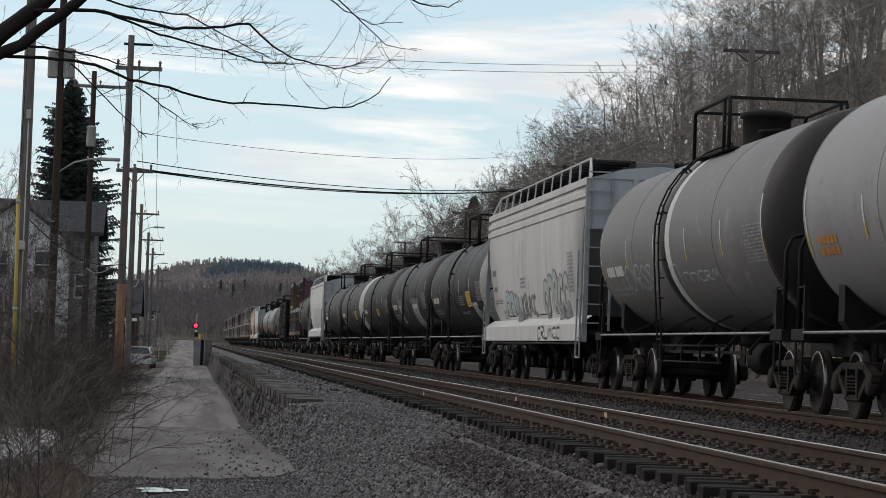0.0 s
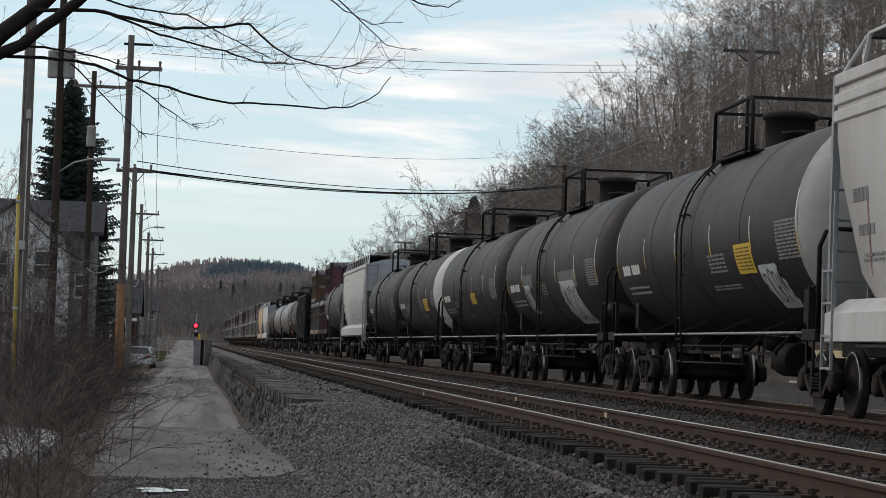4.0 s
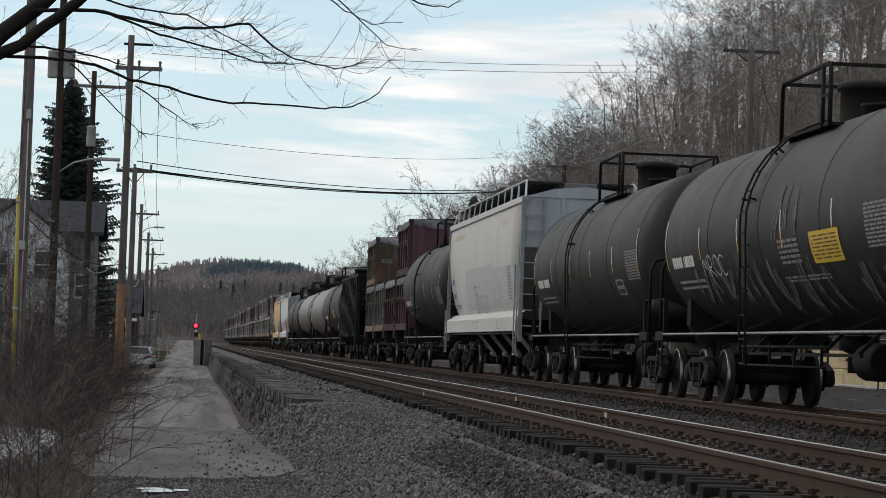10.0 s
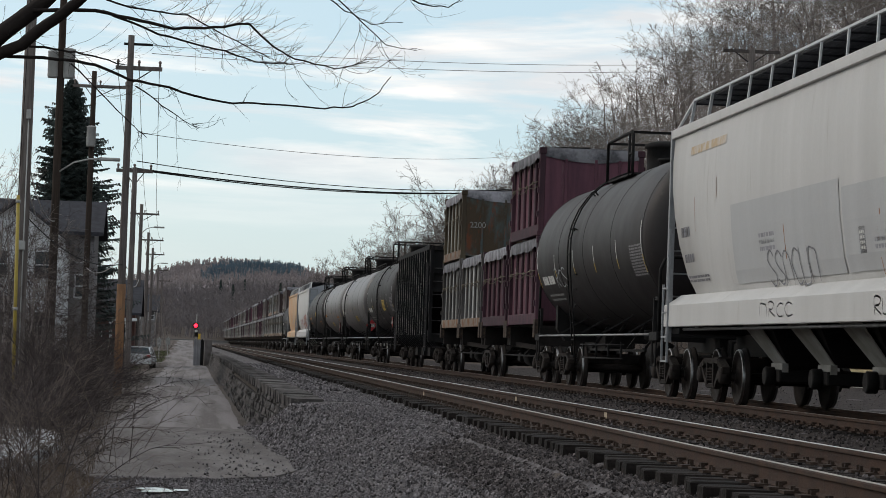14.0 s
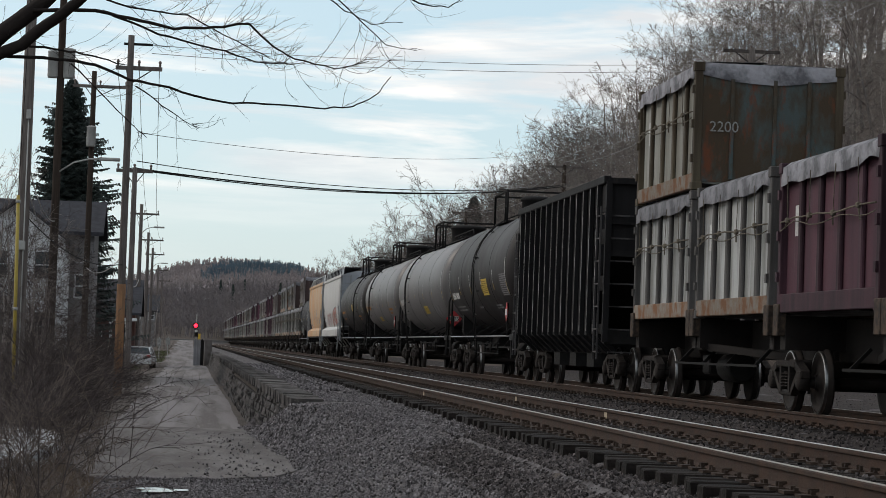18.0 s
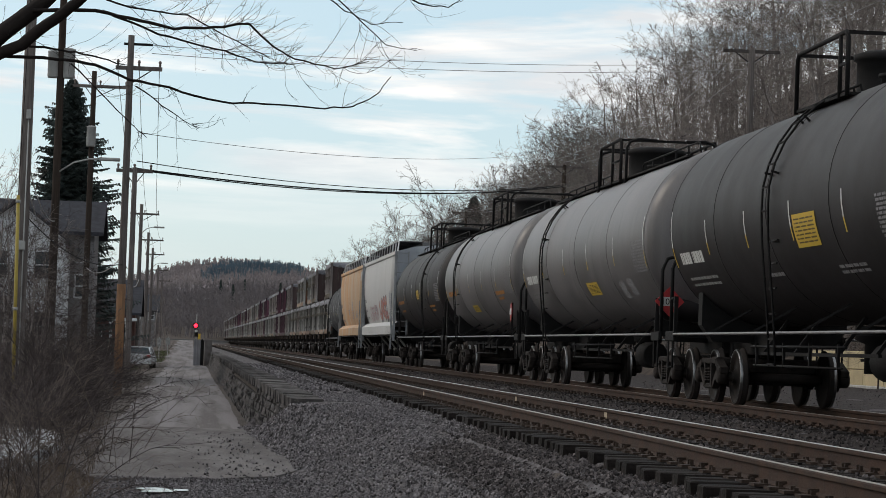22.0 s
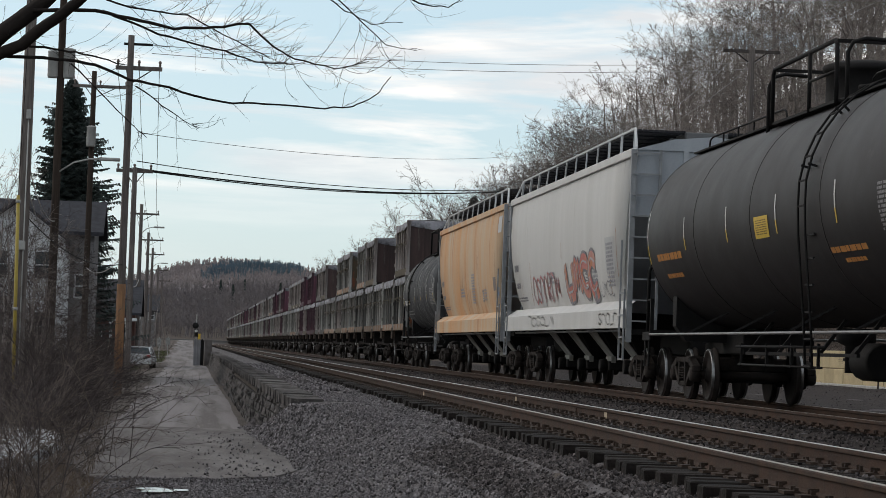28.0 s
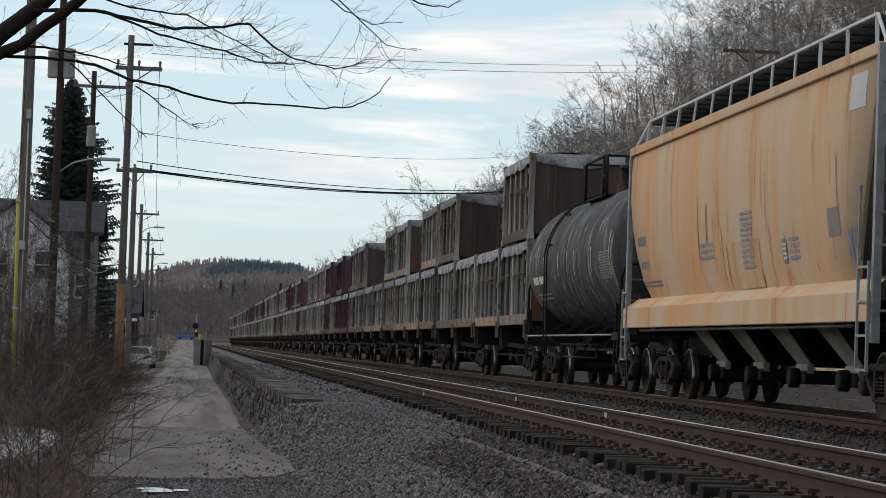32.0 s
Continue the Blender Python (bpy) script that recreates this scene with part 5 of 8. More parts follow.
def open_hopper(label, s0, s1):
    length = s1 - s0
    car = thing("open_hopper_car", label, "hopper car", "freight cars of the train", at=pose(FAR_TRACK, (s0 + s1) / 2, FAR_RISE))
    ROLLING.append((car, (s0 + s1) / 2, FAR_RISE))
    hb, top, base = length / 2 - 0.55, 4.22, 1.12
    for sx in (-1, 1):
        bm = bmesh.new()
        box(bm, sx * 1.50 - 0.03, sx * 1.50 + 0.03, -hb + 1.6, hb - 1.6, base - 0.02, top)
        part("side_sheet", bm, M_COAL, car)
        for s in (-1, 1):
            for z0, z1 in ((base, 1.32), (2.0, 2.3), (2.95, 3.25), (3.6, top)):
                bm = bmesh.new()
                y0, y1 = sorted((s * (hb - 1.6), s * hb))
                box(bm, sx * 1.50 - 0.03, sx * 1.50 + 0.03, y0, y1, z0, z1)
                part("end_brace", bm, M_COAL, car)
        bm = bmesh.new()
        box(bm, sx * 1.52 - 0.09, sx * 1.52 + 0.06, -hb, hb, top - 0.06, top + 0.10, 0.015)
        part("top_chord", bm, M_COAL, car)
        n = 14
        for k in range(n):
            y = -hb + 0.75 + (2 * hb - 1.5) * k / (n - 1)
            bm = bmesh.new()
            box(bm, min(sx * 1.53, sx * 1.63), max(sx * 1.53, sx * 1.63), y - 0.05, y + 0.05, base, top - 0.05, 0.012)
            beam(bm, (sx * 1.58, y, base + 0.02), (sx * 1.15, y, 0.75), 0.09, 0.08)
            rib = part("rib", bm, M_COAL, car)
            # patchy worn strip whose paleness paints the rib's lit outer face
            bm = bmesh.new()
            box(bm, min(sx * 1.629, sx * 1.636), max(sx * 1.629, sx * 1.636), y - 0.05, y - 0.02, base + 0.05, top - 0.08)
            part("worn_edge", bm, M_RIBEDGE, rib, "scuffed pale rib edge, its lit face painted in")
        bm = bmesh.new()
        vs = [bm.verts.new(p) for p in ((sx * 1.53, -hb + 1.6, base), (sx * 1.53, hb - 1.6, base), (sx * 1.1, hb - 1.9, 0.72), (sx * 1.1, -hb + 1.9, 0.72))]
        bm.faces.new(vs)
        v2 = [bm.verts.new(v.co - Vector((sx * 0.05, 0, 0))) for v in vs]
        bm.faces.new(v2[::-1])
        for i in range(4):
            bm.faces.new((vs[i], v2[i], v2[(i + 1) % 4], vs[(i + 1) % 4]))
        part("lower_sheet", bm, M_COAL, car)
    for s in (-1, 1):
        bm = bmesh.new()
        box(bm, -1.5, 1.5, s * (hb - 0.05) - 0.03, s * (hb - 0.05) + 0.03, 2.75, top)
        for z in (2.75, 3.4, top):
            box(bm, -1.52, 1.52, s * hb - 0.06, s * hb + 0.06, z - 0.06, z + 0.06)
        part("end_sheet", bm, M_COAL, car)
        bm = bmesh.new()
        vs = [bm.verts.new(p) for p in ((-1.5, s * (hb - 0.05), 2.8), (1.5, s * (hb - 0.05), 2.8), (1.4, s * (hb - 3.2), 1.0), (-1.4, s * (hb - 3.2), 1.0))]
        bm.faces.new(vs)
        part("slope_sheet", bm, M_COAL, car)
        bm = bmesh.new()
        box(bm, -1.5, 1.5, s * (hb - 0.12) - 0.14, s * (hb - 0.12) + 0.14, 0.92, 1.2)
        box(bm, -0.35, 0.35, s * (hb - 1.9) - 1.9, s * (hb - 1.9) + 1.9, 0.72, 1.1)
        box(bm, -0.13, 0.13, s * (length / 2) - 0.35, s * (length / 2) + 0.35, 0.70, 0.98, 0.02)
        part("end_sill", bm, M_UNDER, car)
        for sx in (-1, 1):
            bm = bmesh.new()
            box(bm, sx * 1.50 - 0.06, sx * 1.50 + 0.06, s * hb - 0.07, s * hb + 0.07, 0.95, top)
            part("corner_post", bm, M_COAL, car)
            bm = bmesh.new()
            for k in range(7):
                z = 0.75 + 0.46 * k
                beam(bm, (sx * 1.64, s * (hb - 0.08), z), (sx * 1.64, s * (hb - 0.55), z), 0.03)
                beam(bm, (sx * 1.45, s * (hb + 0.12), z), (sx * 0.95, s * (hb + 0.12), z), 0.03)
            for d in (0.08, 0.55):
                beam(bm, (sx * 1.64, s * (hb - d), 0.6), (sx * 1.64, s * (hb - d), 3.7), 0.035)
            part("ladder", bm, M_RIB, car)
        truck(car, s * (length / 2 - 2.1))
    bm = bmesh.new()
    box(bm, -0.2, 0.2, -hb, hb, 0.72, 1.05)
    for y in (-2.6, 0, 2.6):
        box(bm, -1.1, 1.1, y - 0.5, y + 0.5, 0.42, 0.8)
    part("center_sill", bm, M_UNDER, car)
    return car


# -- articulated flatcar with waste containers --
M_FLAT = material("flatcar_dark", (0.026, 0.022, 0.020), (0.014, 0.012, 0.011), 0.8, scale=3, amount=0.7, bump=0.2)
M_RUST = material("rusty_sill", (0.21, 0.105, 0.055), (0.25, 0.225, 0.185), 0.8, scale=3, amount=0.9, bump=0.2, per_object=0.35)
BOX_TINTS = {
    "grey": material("container_grey", (0.42, 0.425, 0.42), (0.20, 0.20, 0.192), 0.7, scale=1.9, amount=1.0, bump=0.1, streak=True, third=(0.19, 0.11, 0.065), third_at=0.66, per_object=0.25),
    "maroon": material("container_maroon", (0.15, 0.066, 0.084), (0.085, 0.040, 0.054), 0.7, scale=1.6, amount=0.8, bump=0.1, streak=True, third=(0.19, 0.13, 0.125), third_at=0.68, per_object=0.25),
    "dark": material("container_dark", (0.085, 0.055, 0.05), (0.045, 0.034, 0.032), 0.75, scale=1.4, amount=0.8, bump=0.1, streak=True, third=(0.14, 0.125, 0.11), third_at=0.66, per_object=0.4),
    "weathered": material("container_weathered", (0.15, 0.145, 0.135), (0.07, 0.064, 0.058), 0.75, scale=1.4, amount=0.8, bump=0.1, streak=True, third=(0.11, 0.06, 0.045), third_at=0.64, per_object=0.45),
    "rust": material("container_rust", (0.36, 0.36, 0.335), (0.20, 0.19, 0.165), 0.75, scale=1.2, amount=0.9, bump=0.15, streak=True, third=(0.13, 0.062, 0.038), third_at=0.70, per_object=0.3),
}
RIB_TINTS = {
    "grey": material("container_rib_grey", (0.13, 0.125, 0.118), (0.06, 0.055, 0.05), 0.7, scale=2.4, amount=0.85, bump=0.1, streak=True, third=(0.24, 0.13, 0.07), third_at=0.66, per_object=0.3),
    "maroon": material("container_rib_maroon", (0.10, 0.048, 0.06), (0.045, 0.026, 0.033), 0.7, scale=2.4, amount=0.85, bump=0.1, streak=True, per_object=0.3),
    "dark": material("container_rib_dark", (0.30, 0.28, 0.255), (0.12, 0.10, 0.09), 0.75, scale=2.4, amount=0.9, bump=0.1, streak=True, per_object=0.7),
    "weathered": material("container_rib_weathered", (0.33, 0.325, 0.31), (0.14, 0.132, 0.122), 0.75, scale=2.4, amount=0.9, bump=0.1, streak=True, third=(0.13, 0.075, 0.055), third_at=0.64, per_object=0.7),
    "rust": material("container_rib_rust", (0.125, 0.105, 0.07), (0.06, 0.044, 0.03), 0.7, scale=2.4, amount=0.85, bump=0.1, streak=True, per_object=0.3),
}
M_END = material("container_end", (0.075, 0.098, 0.094), (0.070, 0.052, 0.034), 0.75, scale=1.1, amount=1.05, bump=0.1, stretch=(1, 1, 0.45), third=(0.15, 0.055, 0.03), third_at=0.57)
M_TARP = material("tarp", (0.235, 0.235, 0.245), (0.085, 0.085, 0.09), 0.72, scale=2.2, amount=0.9, bump=0.5, fine=12, per_object=0.45)
M_STRAP = material("strap", (0.22, 0.19, 0.14), (0.07, 0.062, 0.05), 0.85, scale=9, bump=0.2)
UNIT, BOX_L, BOX_H, BOX_W = 12.4, 5.62, 2.2, 1.29
DECK = 1.36


def container_meshes():
    """Body sheet, post, rib, sill, tarp, straps: each built once."""
    L, H, W = BOX_L / 2, BOX_H, BOX_W
    out = {}
    bm = bmesh.new()
    box(bm, -W + 0.085, W - 0.085, -L + 0.04, L - 0.04, 0.12, H - 0.06)
    out["body"] = bm
    bm = bmesh.new()
    box(bm, -0.07, 0.07, -0.08, 0.08, 0.0, H, 0.012)
    box(bm, -0.09, 0.09, -0.10, 0.10, 0.0, 0.14, 0.01)
    box(bm, -0.09, 0.09, -0.10, 0.10, H - 0.14, H + 0.02, 0.01)
    for z in (0.55, 1.15, 1.75):
        box(bm, -0.11, 0.0, -0.05, 0.05, z - 0.07, z + 0.07)
    out["post"] = bm
    bm = bmesh.new()
    box(bm, -0.04, 0.030, -0.085, 0.085, 0.22, H - 0.1, 0.02)
    out["rib"] = bm
    bm = bmesh.new()
    box(bm, -0.05, 0.05, -L + 0.08, L - 0.08, 0.03, 0.30, 0.012)
    out["sill"] = bm
    bm = bmesh.new()
    rk = random.Random(5)
    n = 44
    for sx in (-1, 1):
        rows = []
        for k in range(n + 1):
            y = -L + 0.1 + (2 * L - 0.2) * k / n
            sag = 0.30 + 0.11 * noise.noise(Vector((y * 0.6, sx * 3.0, 0))) + 0.045 * noise.noise(Vector((y * 1.6, sx, 5)))
            rows.append([bm.verts.new(p) for p in ((sx * (W + 0.03 + 0.035 * noise.noise(Vector((y * 3.1, 2, sx)))), y, H - sag), (sx * (W + 0.02 + 0.02 * noise.noise(Vector((y * 2.2, 7, sx)))), y, H - 0.05), (sx * (W - 0.1), y, H + 0.03), (0, y, H + 0.05 + rk.uniform(-0.02, 0.04)))])
        for a, b in zip(rows, rows[1:]):
            for i in range(3):
                bm.faces.new((a[i], a[i + 1], b[i + 1], b[i])).smooth = True
    for s in (-1, 1):
        m = 12
        rows = []
        for k in range(m + 1):
            x = -W + 0.1 + (2 * W - 0.2) * k / m
            sag = 0.20 + 0.14 * math.sin(k / m * math.pi) + 0.04 * noise.noise(Vector((x * 2.2, s, 1)))
            rows.append([bm.verts.new(p) for p in ((x, s * (L + 0.02), H - sag), (x, s * (L + 0.01), H), (x, s * (L - 0.2), H + 0.04))])
        for a, b in zip(rows, rows[1:]):
            for i in range(2):
                bm.faces.new((a[i], a[i + 1], b[i + 1], b[i])).smooth = True
    out["tarp"] = bm
    bm = bmesh.new()
    for sx in (-1, 1):
        pts = []
        for k in range(13):
            y = -L + 0.15 + (2 * L - 0.3) * k / 12
            pts.append((sx * (W + 0.035), y, H * 0.62 + 0.018 * math.sin(k * 0.9) + rk.uniform(-0.012, 0.012)))
        tube(bm, pts, 0.013, 5)
        tube(bm, [(p[0], p[1], p[2] - 0.10 - 0.05 * math.sin(k * 1.1)) for k, p in enumerate(pts)], 0.009, 5)
        for k in (2, 5, 8, 11):
            x, y, z = pts[k]
            beam(bm, (x, y, z), (x, y + rk.uniform(-0.2, 0.2), z - rk.uniform(0.08, 0.28)), 0.02)
            beam(bm, (x, y, z), (x, y + rk.uniform(-0.1, 0.1), H - 0.2), 0.010)
            box(bm, x - 0.03, x + 0.03, y - 0.06, y + 0.06, z - 0.04, z + 0.04, 0.015)
    out["strap"] = bm
    bm = bmesh.new()
    W2 = W - 0.12
    box(bm, -W2, W2, -0.012, 0.012, 0.15, H - 0.08)
    out["end"] = bm
    return out


_parts = container_meshes()
ME_BOX = {}
for tint, mt in BOX_TINTS.items():
    for nm in ("body", "post", "rib"):
        b2 = _parts[nm].copy()
        ME_BOX[tint, nm] = finish(b2, mt if nm == "body" else RIB_TINTS[tint])
ME_BAR = {}
for tint in BOX_TINTS:
    bm = bmesh.new()
    box(bm, -0.035, 0.035, -0.02, 0.02, -BOX_H / 2 + 0.25, BOX_H / 2 - 0.2, 0.005)
    ME_BAR[tint] = finish(bm, BOX_TINTS[tint] if tint in ("maroon", "dark") else M_END)
ME_SILL = {"grey": finish(_parts["sill"].copy(), M_RUST), "rust": finish(_parts["sill"].copy(), M_RUST), "maroon": finish(_parts["sill"].copy(), RIB_TINTS["maroon"]), "dull": finish(_parts["sill"].copy(), RIB_TINTS["grey"]), "dark": finish(_parts["sill"].copy(), RIB_TINTS["rust"]), "weathered": finish(_parts["sill"].copy(), M_RUST)}
rc_ = random.Random(63)
ME_TARP = finish(_parts["tarp"].copy(), M_TARP)
ME_STRAP = finish(_parts["strap"].copy(), M_STRAP)
ME_ENDP = {"grey": finish(_parts["end"].copy(), M_END), "rust": finish(_parts["end"].copy(), M_END), "maroon": finish(_parts["end"].copy(), BOX_TINTS["maroon"]), "dark": finish(_parts["end"].copy(), BOX_TINTS["dark"]), "weathered": finish(_parts["end"].copy(), M_END)}
bm = bmesh.new()
box(bm, -0.012, 0.0, -0.09, 0.09, -0.22, 0.22)
ME_TAG = finish(bm, M_WHITE)


def container(tint, s, z, full=True, label=""):
    L, W = BOX_L / 2, BOX_W
    sill = "dull" if not full and tint != "maroon" and rc_.random() < 0.55 else tint
    s += 0.0 if full else rc_.uniform(-0.10, 0.10)
    c = thing("container", label, "container", "waste containers on the train", at=pose(FAR_TRACK, s, z))
    ROLLING.append((c, s, z))
    part("body", ME_BOX[tint, "body"], None, c)
    part("tarp", ME_TARP, None, c, "draped grey tarpaulin cover")
    for sx in (-1, 1):
        if not full and sx > 0:
            continue
        part("sill", ME_SILL[sill], None, c, "stained bottom rail").location.x = sx * (W - 0.03)
        for k in range(4):
            part("rib", ME_BOX[tint, "rib"], None, c).location = (sx * (W - 0.06), -L + BOX_L * (k + 1) / 5, 0)
        for s2 in (-1, 1):
            p = part("corner_post", ME_BOX[tint, "post"], None, c)
            p.location = (sx * (W - 0.05), s2 * (L - 0.06), 0)
            if sx > 0:
                p.rotation_euler.z = math.pi
    part("end_door", ME_ENDP[tint], None, c, "weathered end panel").location.y = -L + 0.02
    if full:
        for x in (-0.65, 0.1, 0.7):
            part("door_bar", ME_BAR[tint], None, c).location = (x, -L - 0.005, BOX_H / 2 - 0.05)
    if full:
        part("end_door", ME_ENDP[tint], None, c, "weathered end panel").location.y = L - 0.02
        part("strap", ME_STRAP, None, c, "knotted tie-down straps")
        part("tag", ME_TAG, None, c, "white paper tag").location = (-W + 0.08, L - 0.75, 1.35)
    return c


def flat_unit_bm():
    bm = bmesh.new()
    h = UNIT / 2 - 0.15
    box(bm, -0.32, 0.32, -h, h, 0.70, DECK - 0.02, 0.02)
    for y in (-h + 0.2, -h + 5.8, 0.15, h - 5.8 + 5.6, h - 0.25):
        box(bm, -1.22, 1.22, y - 0.14, y + 0.14, 0.86, DECK)
    for sx in (-1, 1):
        beam(bm, (sx * 0.32, -h + 2.4, 0.75), (sx * 1.1, 0, 0.9), 0.12)
        beam(bm, (sx * 0.32, h - 2.4, 0.75), (sx * 1.1, 0, 0.9), 0.12)
    return bm


_f = flat_unit_bm()
ME_FLAT = finish(_f, M_FLAT)
bm = bmesh.new()
box(bm, -0.07, 0.07, -0.16, 0.16, -0.12, 0.34, 0.012)
ME_PED = finish(bm, material("pedestal", (0.10, 0.07, 0.05), (0.03, 0.025, 0.022), 0.8, scale=6, amount=0.8, bump=0.2))
bm = bmesh.new()
lathe(bm, [(0.22, -0.55), (0.25, -0.5), (0.25, 0.5), (0.22, 0.55)], "y", 12, (-0.5, 0, 0.55))
box(bm, -0.75, -0.35, 1.1, 1.7, 0.42, 0.78, 0.03)
beam(bm, (-0.9, -3.5, 0.6), (-0.9, 3.5, 0.6), 0.04)
for y in (-3.2, -1, 1, 3.2):
    beam(bm, (-0.9, y, 0.58), (-0.6, y, 0.9), 0.05)
ME_RIG = finish(bm, M_UNDER)


def flatcar(label, s0, units, boxes, first_truck=True):
    """An articulated car: a truck at each end of a unit, shared between units."""
    s1 = s0 + units * UNIT + 0.5
    mid = (s0 + s1) / 2
    car = thing("container_flatcar", label, "flatcar", "freight cars of the train", at=pose(FAR_TRACK, mid, FAR_RISE))
    ROLLING.append((car, mid, FAR_RISE))
    for u in range(units):
        yc = s0 + 0.25 + UNIT * (u + 0.5) - mid
        part("unit_frame", ME_FLAT, None, car).location.y = yc
        part("brake_rigging", ME_RIG, None, car).location.y = yc
        for sx in (-1, 1):
            for y in (-UNIT / 2 + 0.3, -0.15, 0.2, UNIT / 2 - 0.35):
                part("pedestal", ME_PED, None, car).location = (sx * 1.27, yc + y, DECK - 0.18)
    for u in range(units + 1):
        yt = s0 + 0.25 + UNIT * u - mid
        yt += 0.95 if u == 0 else (-0.95 if u == units else 0)
        truck(car, yt)
    for y in (s0 - mid, s1 - mid):
        bm = bmesh.new()
        box(bm, -0.13, 0.13, y - 0.45, y + 0.45, 0.70, 0.96, 0.02)
        part("coupler", bm, M_UNDER, car)
    for k, (low, high, full) in enumerate(boxes):
        s = s0 + 0.25 + UNIT * (k // 2) + (UNIT / 4 if k % 2 == 0 else UNIT * 3 / 4)
        names = {"grey": "dented grey ribbed steel waste container", "maroon": "maroon ribbed steel waste container", "rust": "grey-green rust-edged ribbed steel waste container", "dark": "dark brown weathered ribbed steel waste container", "weathered": "weathered grey ribbed steel waste container"}
        if low:
            container(low, s, FAR_RISE + DECK + 0.005, full, names[low] + " on a flatcar")
        if high:
            upper = container(high, s, FAR_RISE + DECK + BOX_H + 0.035, full, names[high] + " stacked on another")
            if units == 2 and s0 < 220 and high == "rust":
                lettering("2200", 0.26, upper, Matrix.Translation((-BOX_W + 0.50, -BOX_L / 2 - 0.035, 1.02)) @ Matrix.Rotation(math.pi / 2, 4, "X"), M_GREYW)
    return s1


# -- the train, head to tail --
BIG = dict(r=1.68, zc=2.94)
tank_car("light grey tank car with faded orange stencils", 19.3, 34.5, 1.64, 2.81, M_TANKL, extras=plain_marks(11, number=False, orange=[(6.0, 7.0, -26, -15, 2)], drop=6))
tank_car("grey tank car with white belt and scrawled chalk", 37.0, 52.0, 1.64, 2.81, M_TANKG,
         extras=plain_marks(12, belt=-0.1, drop=3, head=M_TANK, scrawl=[(2.0, 5.4, -33, -14, 6, 0.03), (-0.5, 0.3, -36, -16, 2, 0.03), (-3.7, -0.8, -31, -24, 5, 0.028)]))
hopper_car("cream covered hopper car with teal graffiti", 53.6, 73.1, M_HOPC, M_HOPSHADE, ribbed=True, top=4.42, low=0.96,
           marks=hopper_marks(21, [(-0.6, 1.9, 1.58, 2.1, 6, 0.10, M_DARKFADE), (-0.6, 1.9, 1.02, 1.3, 6, 0.06, M_DARKINK), (5.2, 6.0, 1.55, 1.8, 3, 0.03, M_DARKINK), (-6.0, -2.2, 1.0, 1.28, 6, 0.05, M_TEAL)], [(3.3, 5.1, 1.0, 1.31, M_TEALB, "faded blue spray on the sill"), (-6.2, -2.1, 1.0, 1.31, M_TEALF, "faint teal spray on the sill")],
                              [(2.1, 5.2, 1.58, 2.14, 4, M_TEALB), (-6.2, -2.1, 1.58, 2.4, 5, M_TEAL)], 10))
tank_car("black tank car with yellow sticker and pale tank end", 74.3, 89.6, extras=plain_marks(13, sticker=(-4.5, -3.3, -26, -9), head=M_HEADP, small=[(-2.5, -1.2, -24, -12, 5), (-3.0, -0.9, -35, -31, 2)], spray=[(-6.0, -4.7, -50, -22, 4, 0.04)]))
tank_car("black tank car with large pale graffiti panels", 92.2, 107.35, extras=plain_marks(14, air_tank=True, patches=[(-4.6, -1.9, -20, -6, M_GREYP), (2.6, 4.3, -16, -4, M_GREYP)],
                                                                                      spray=[(-4.3, -1.9, -56, -14, 7, 0.05), (3.1, 4.2, -41, -13, 4, 0.04)], small=[(0.2, 1.0, -24, -14, 4)]))
tank_car("black tank car with an orange-yellow sticker", 109.95, 125.05, extras=plain_marks(15, sticker=(-2.15, -0.95, -24, -12), small=[(3.0, 4.0, -25, -17, 3), (-0.2, 1.2, -40, -36, 2)]))
tank_car("black tank car with white end and chalky graffiti", 127.9, 142.9, extras=plain_marks(16, sticker=(-4.7, -3.1, -25, -9), head=M_BANDW, small=[(-2.4, -1.2, -24, -10, 5), (-3.6, -1.0, -34, -30, 2)],
                                                                                  chalk=[(0.6, 5.2, -48, -13, 11), (-3.4, 0.6, -60, -20, 8), (-2.4, -1.2, -12, 19, 3), (-6.4, -4.8, -52, -26, 4)], scrawl=[(2.6, 4.4, -26, -12, 4, 0.025)]))
tank_car("black tank car with white stencils and an air tank", 145.7, 160.4, ladder_at=1.2, extras=plain_marks(17, air_tank=True, square=(-5.2, -31)))
hopper_car("white curved-side covered hopper car with rust marks", 162.2, 181.95, M_HOPW, M_HOPSHADE,
           marks=hopper_marks(22, [(-1.25, 1.8, 1.75, 2.3, 6, 0.028, M_DARKINK), (-0.6, 1.5, 1.30, 1.52, 4, 0.022, M_DARKINK), (-6.9, -4.8, 1.28, 1.5, 5, 0.024, M_DARKINK)],
                              [(-2.65, 4.07, 1.86, 3.08, M_GREYFADE, "faded grey repainted side"), (-7.5, -2.78, 1.86, 2.96, M_GREYFADE, "faded grey repainted side"), (4.5, 7.4, 4.08, 4.22, M_SMUDGE, "rusty smudge of an erased mark"), (-6.0, -4.9, 4.05, 4.22, M_SMUDGE, "rusty smudge of an erased mark"),
                               (2.9, 3.3, 1.3, 1.5, M_PINK, "small red label"), (-4.6, -4.1, 1.28, 1.52, M_PINK, "small red label")], plate=-3.65, panel=-6.5))
tank_car("short wide black tank car with a small scrawl", 183.5, 198.0, 1.68, 2.95, extras=plain_marks(18, drop=6, scrawl=[(2.8, 4.5, -27, -11, 3, 0.03)]), ladder_at=1.3, platform=3.2)
flatcar("articulated flatcar loaded with waste containers", 200.2, 2, [("maroon", "maroon", True), ("maroon", None, True), ("grey", None, True), ("grey", "rust", True)])
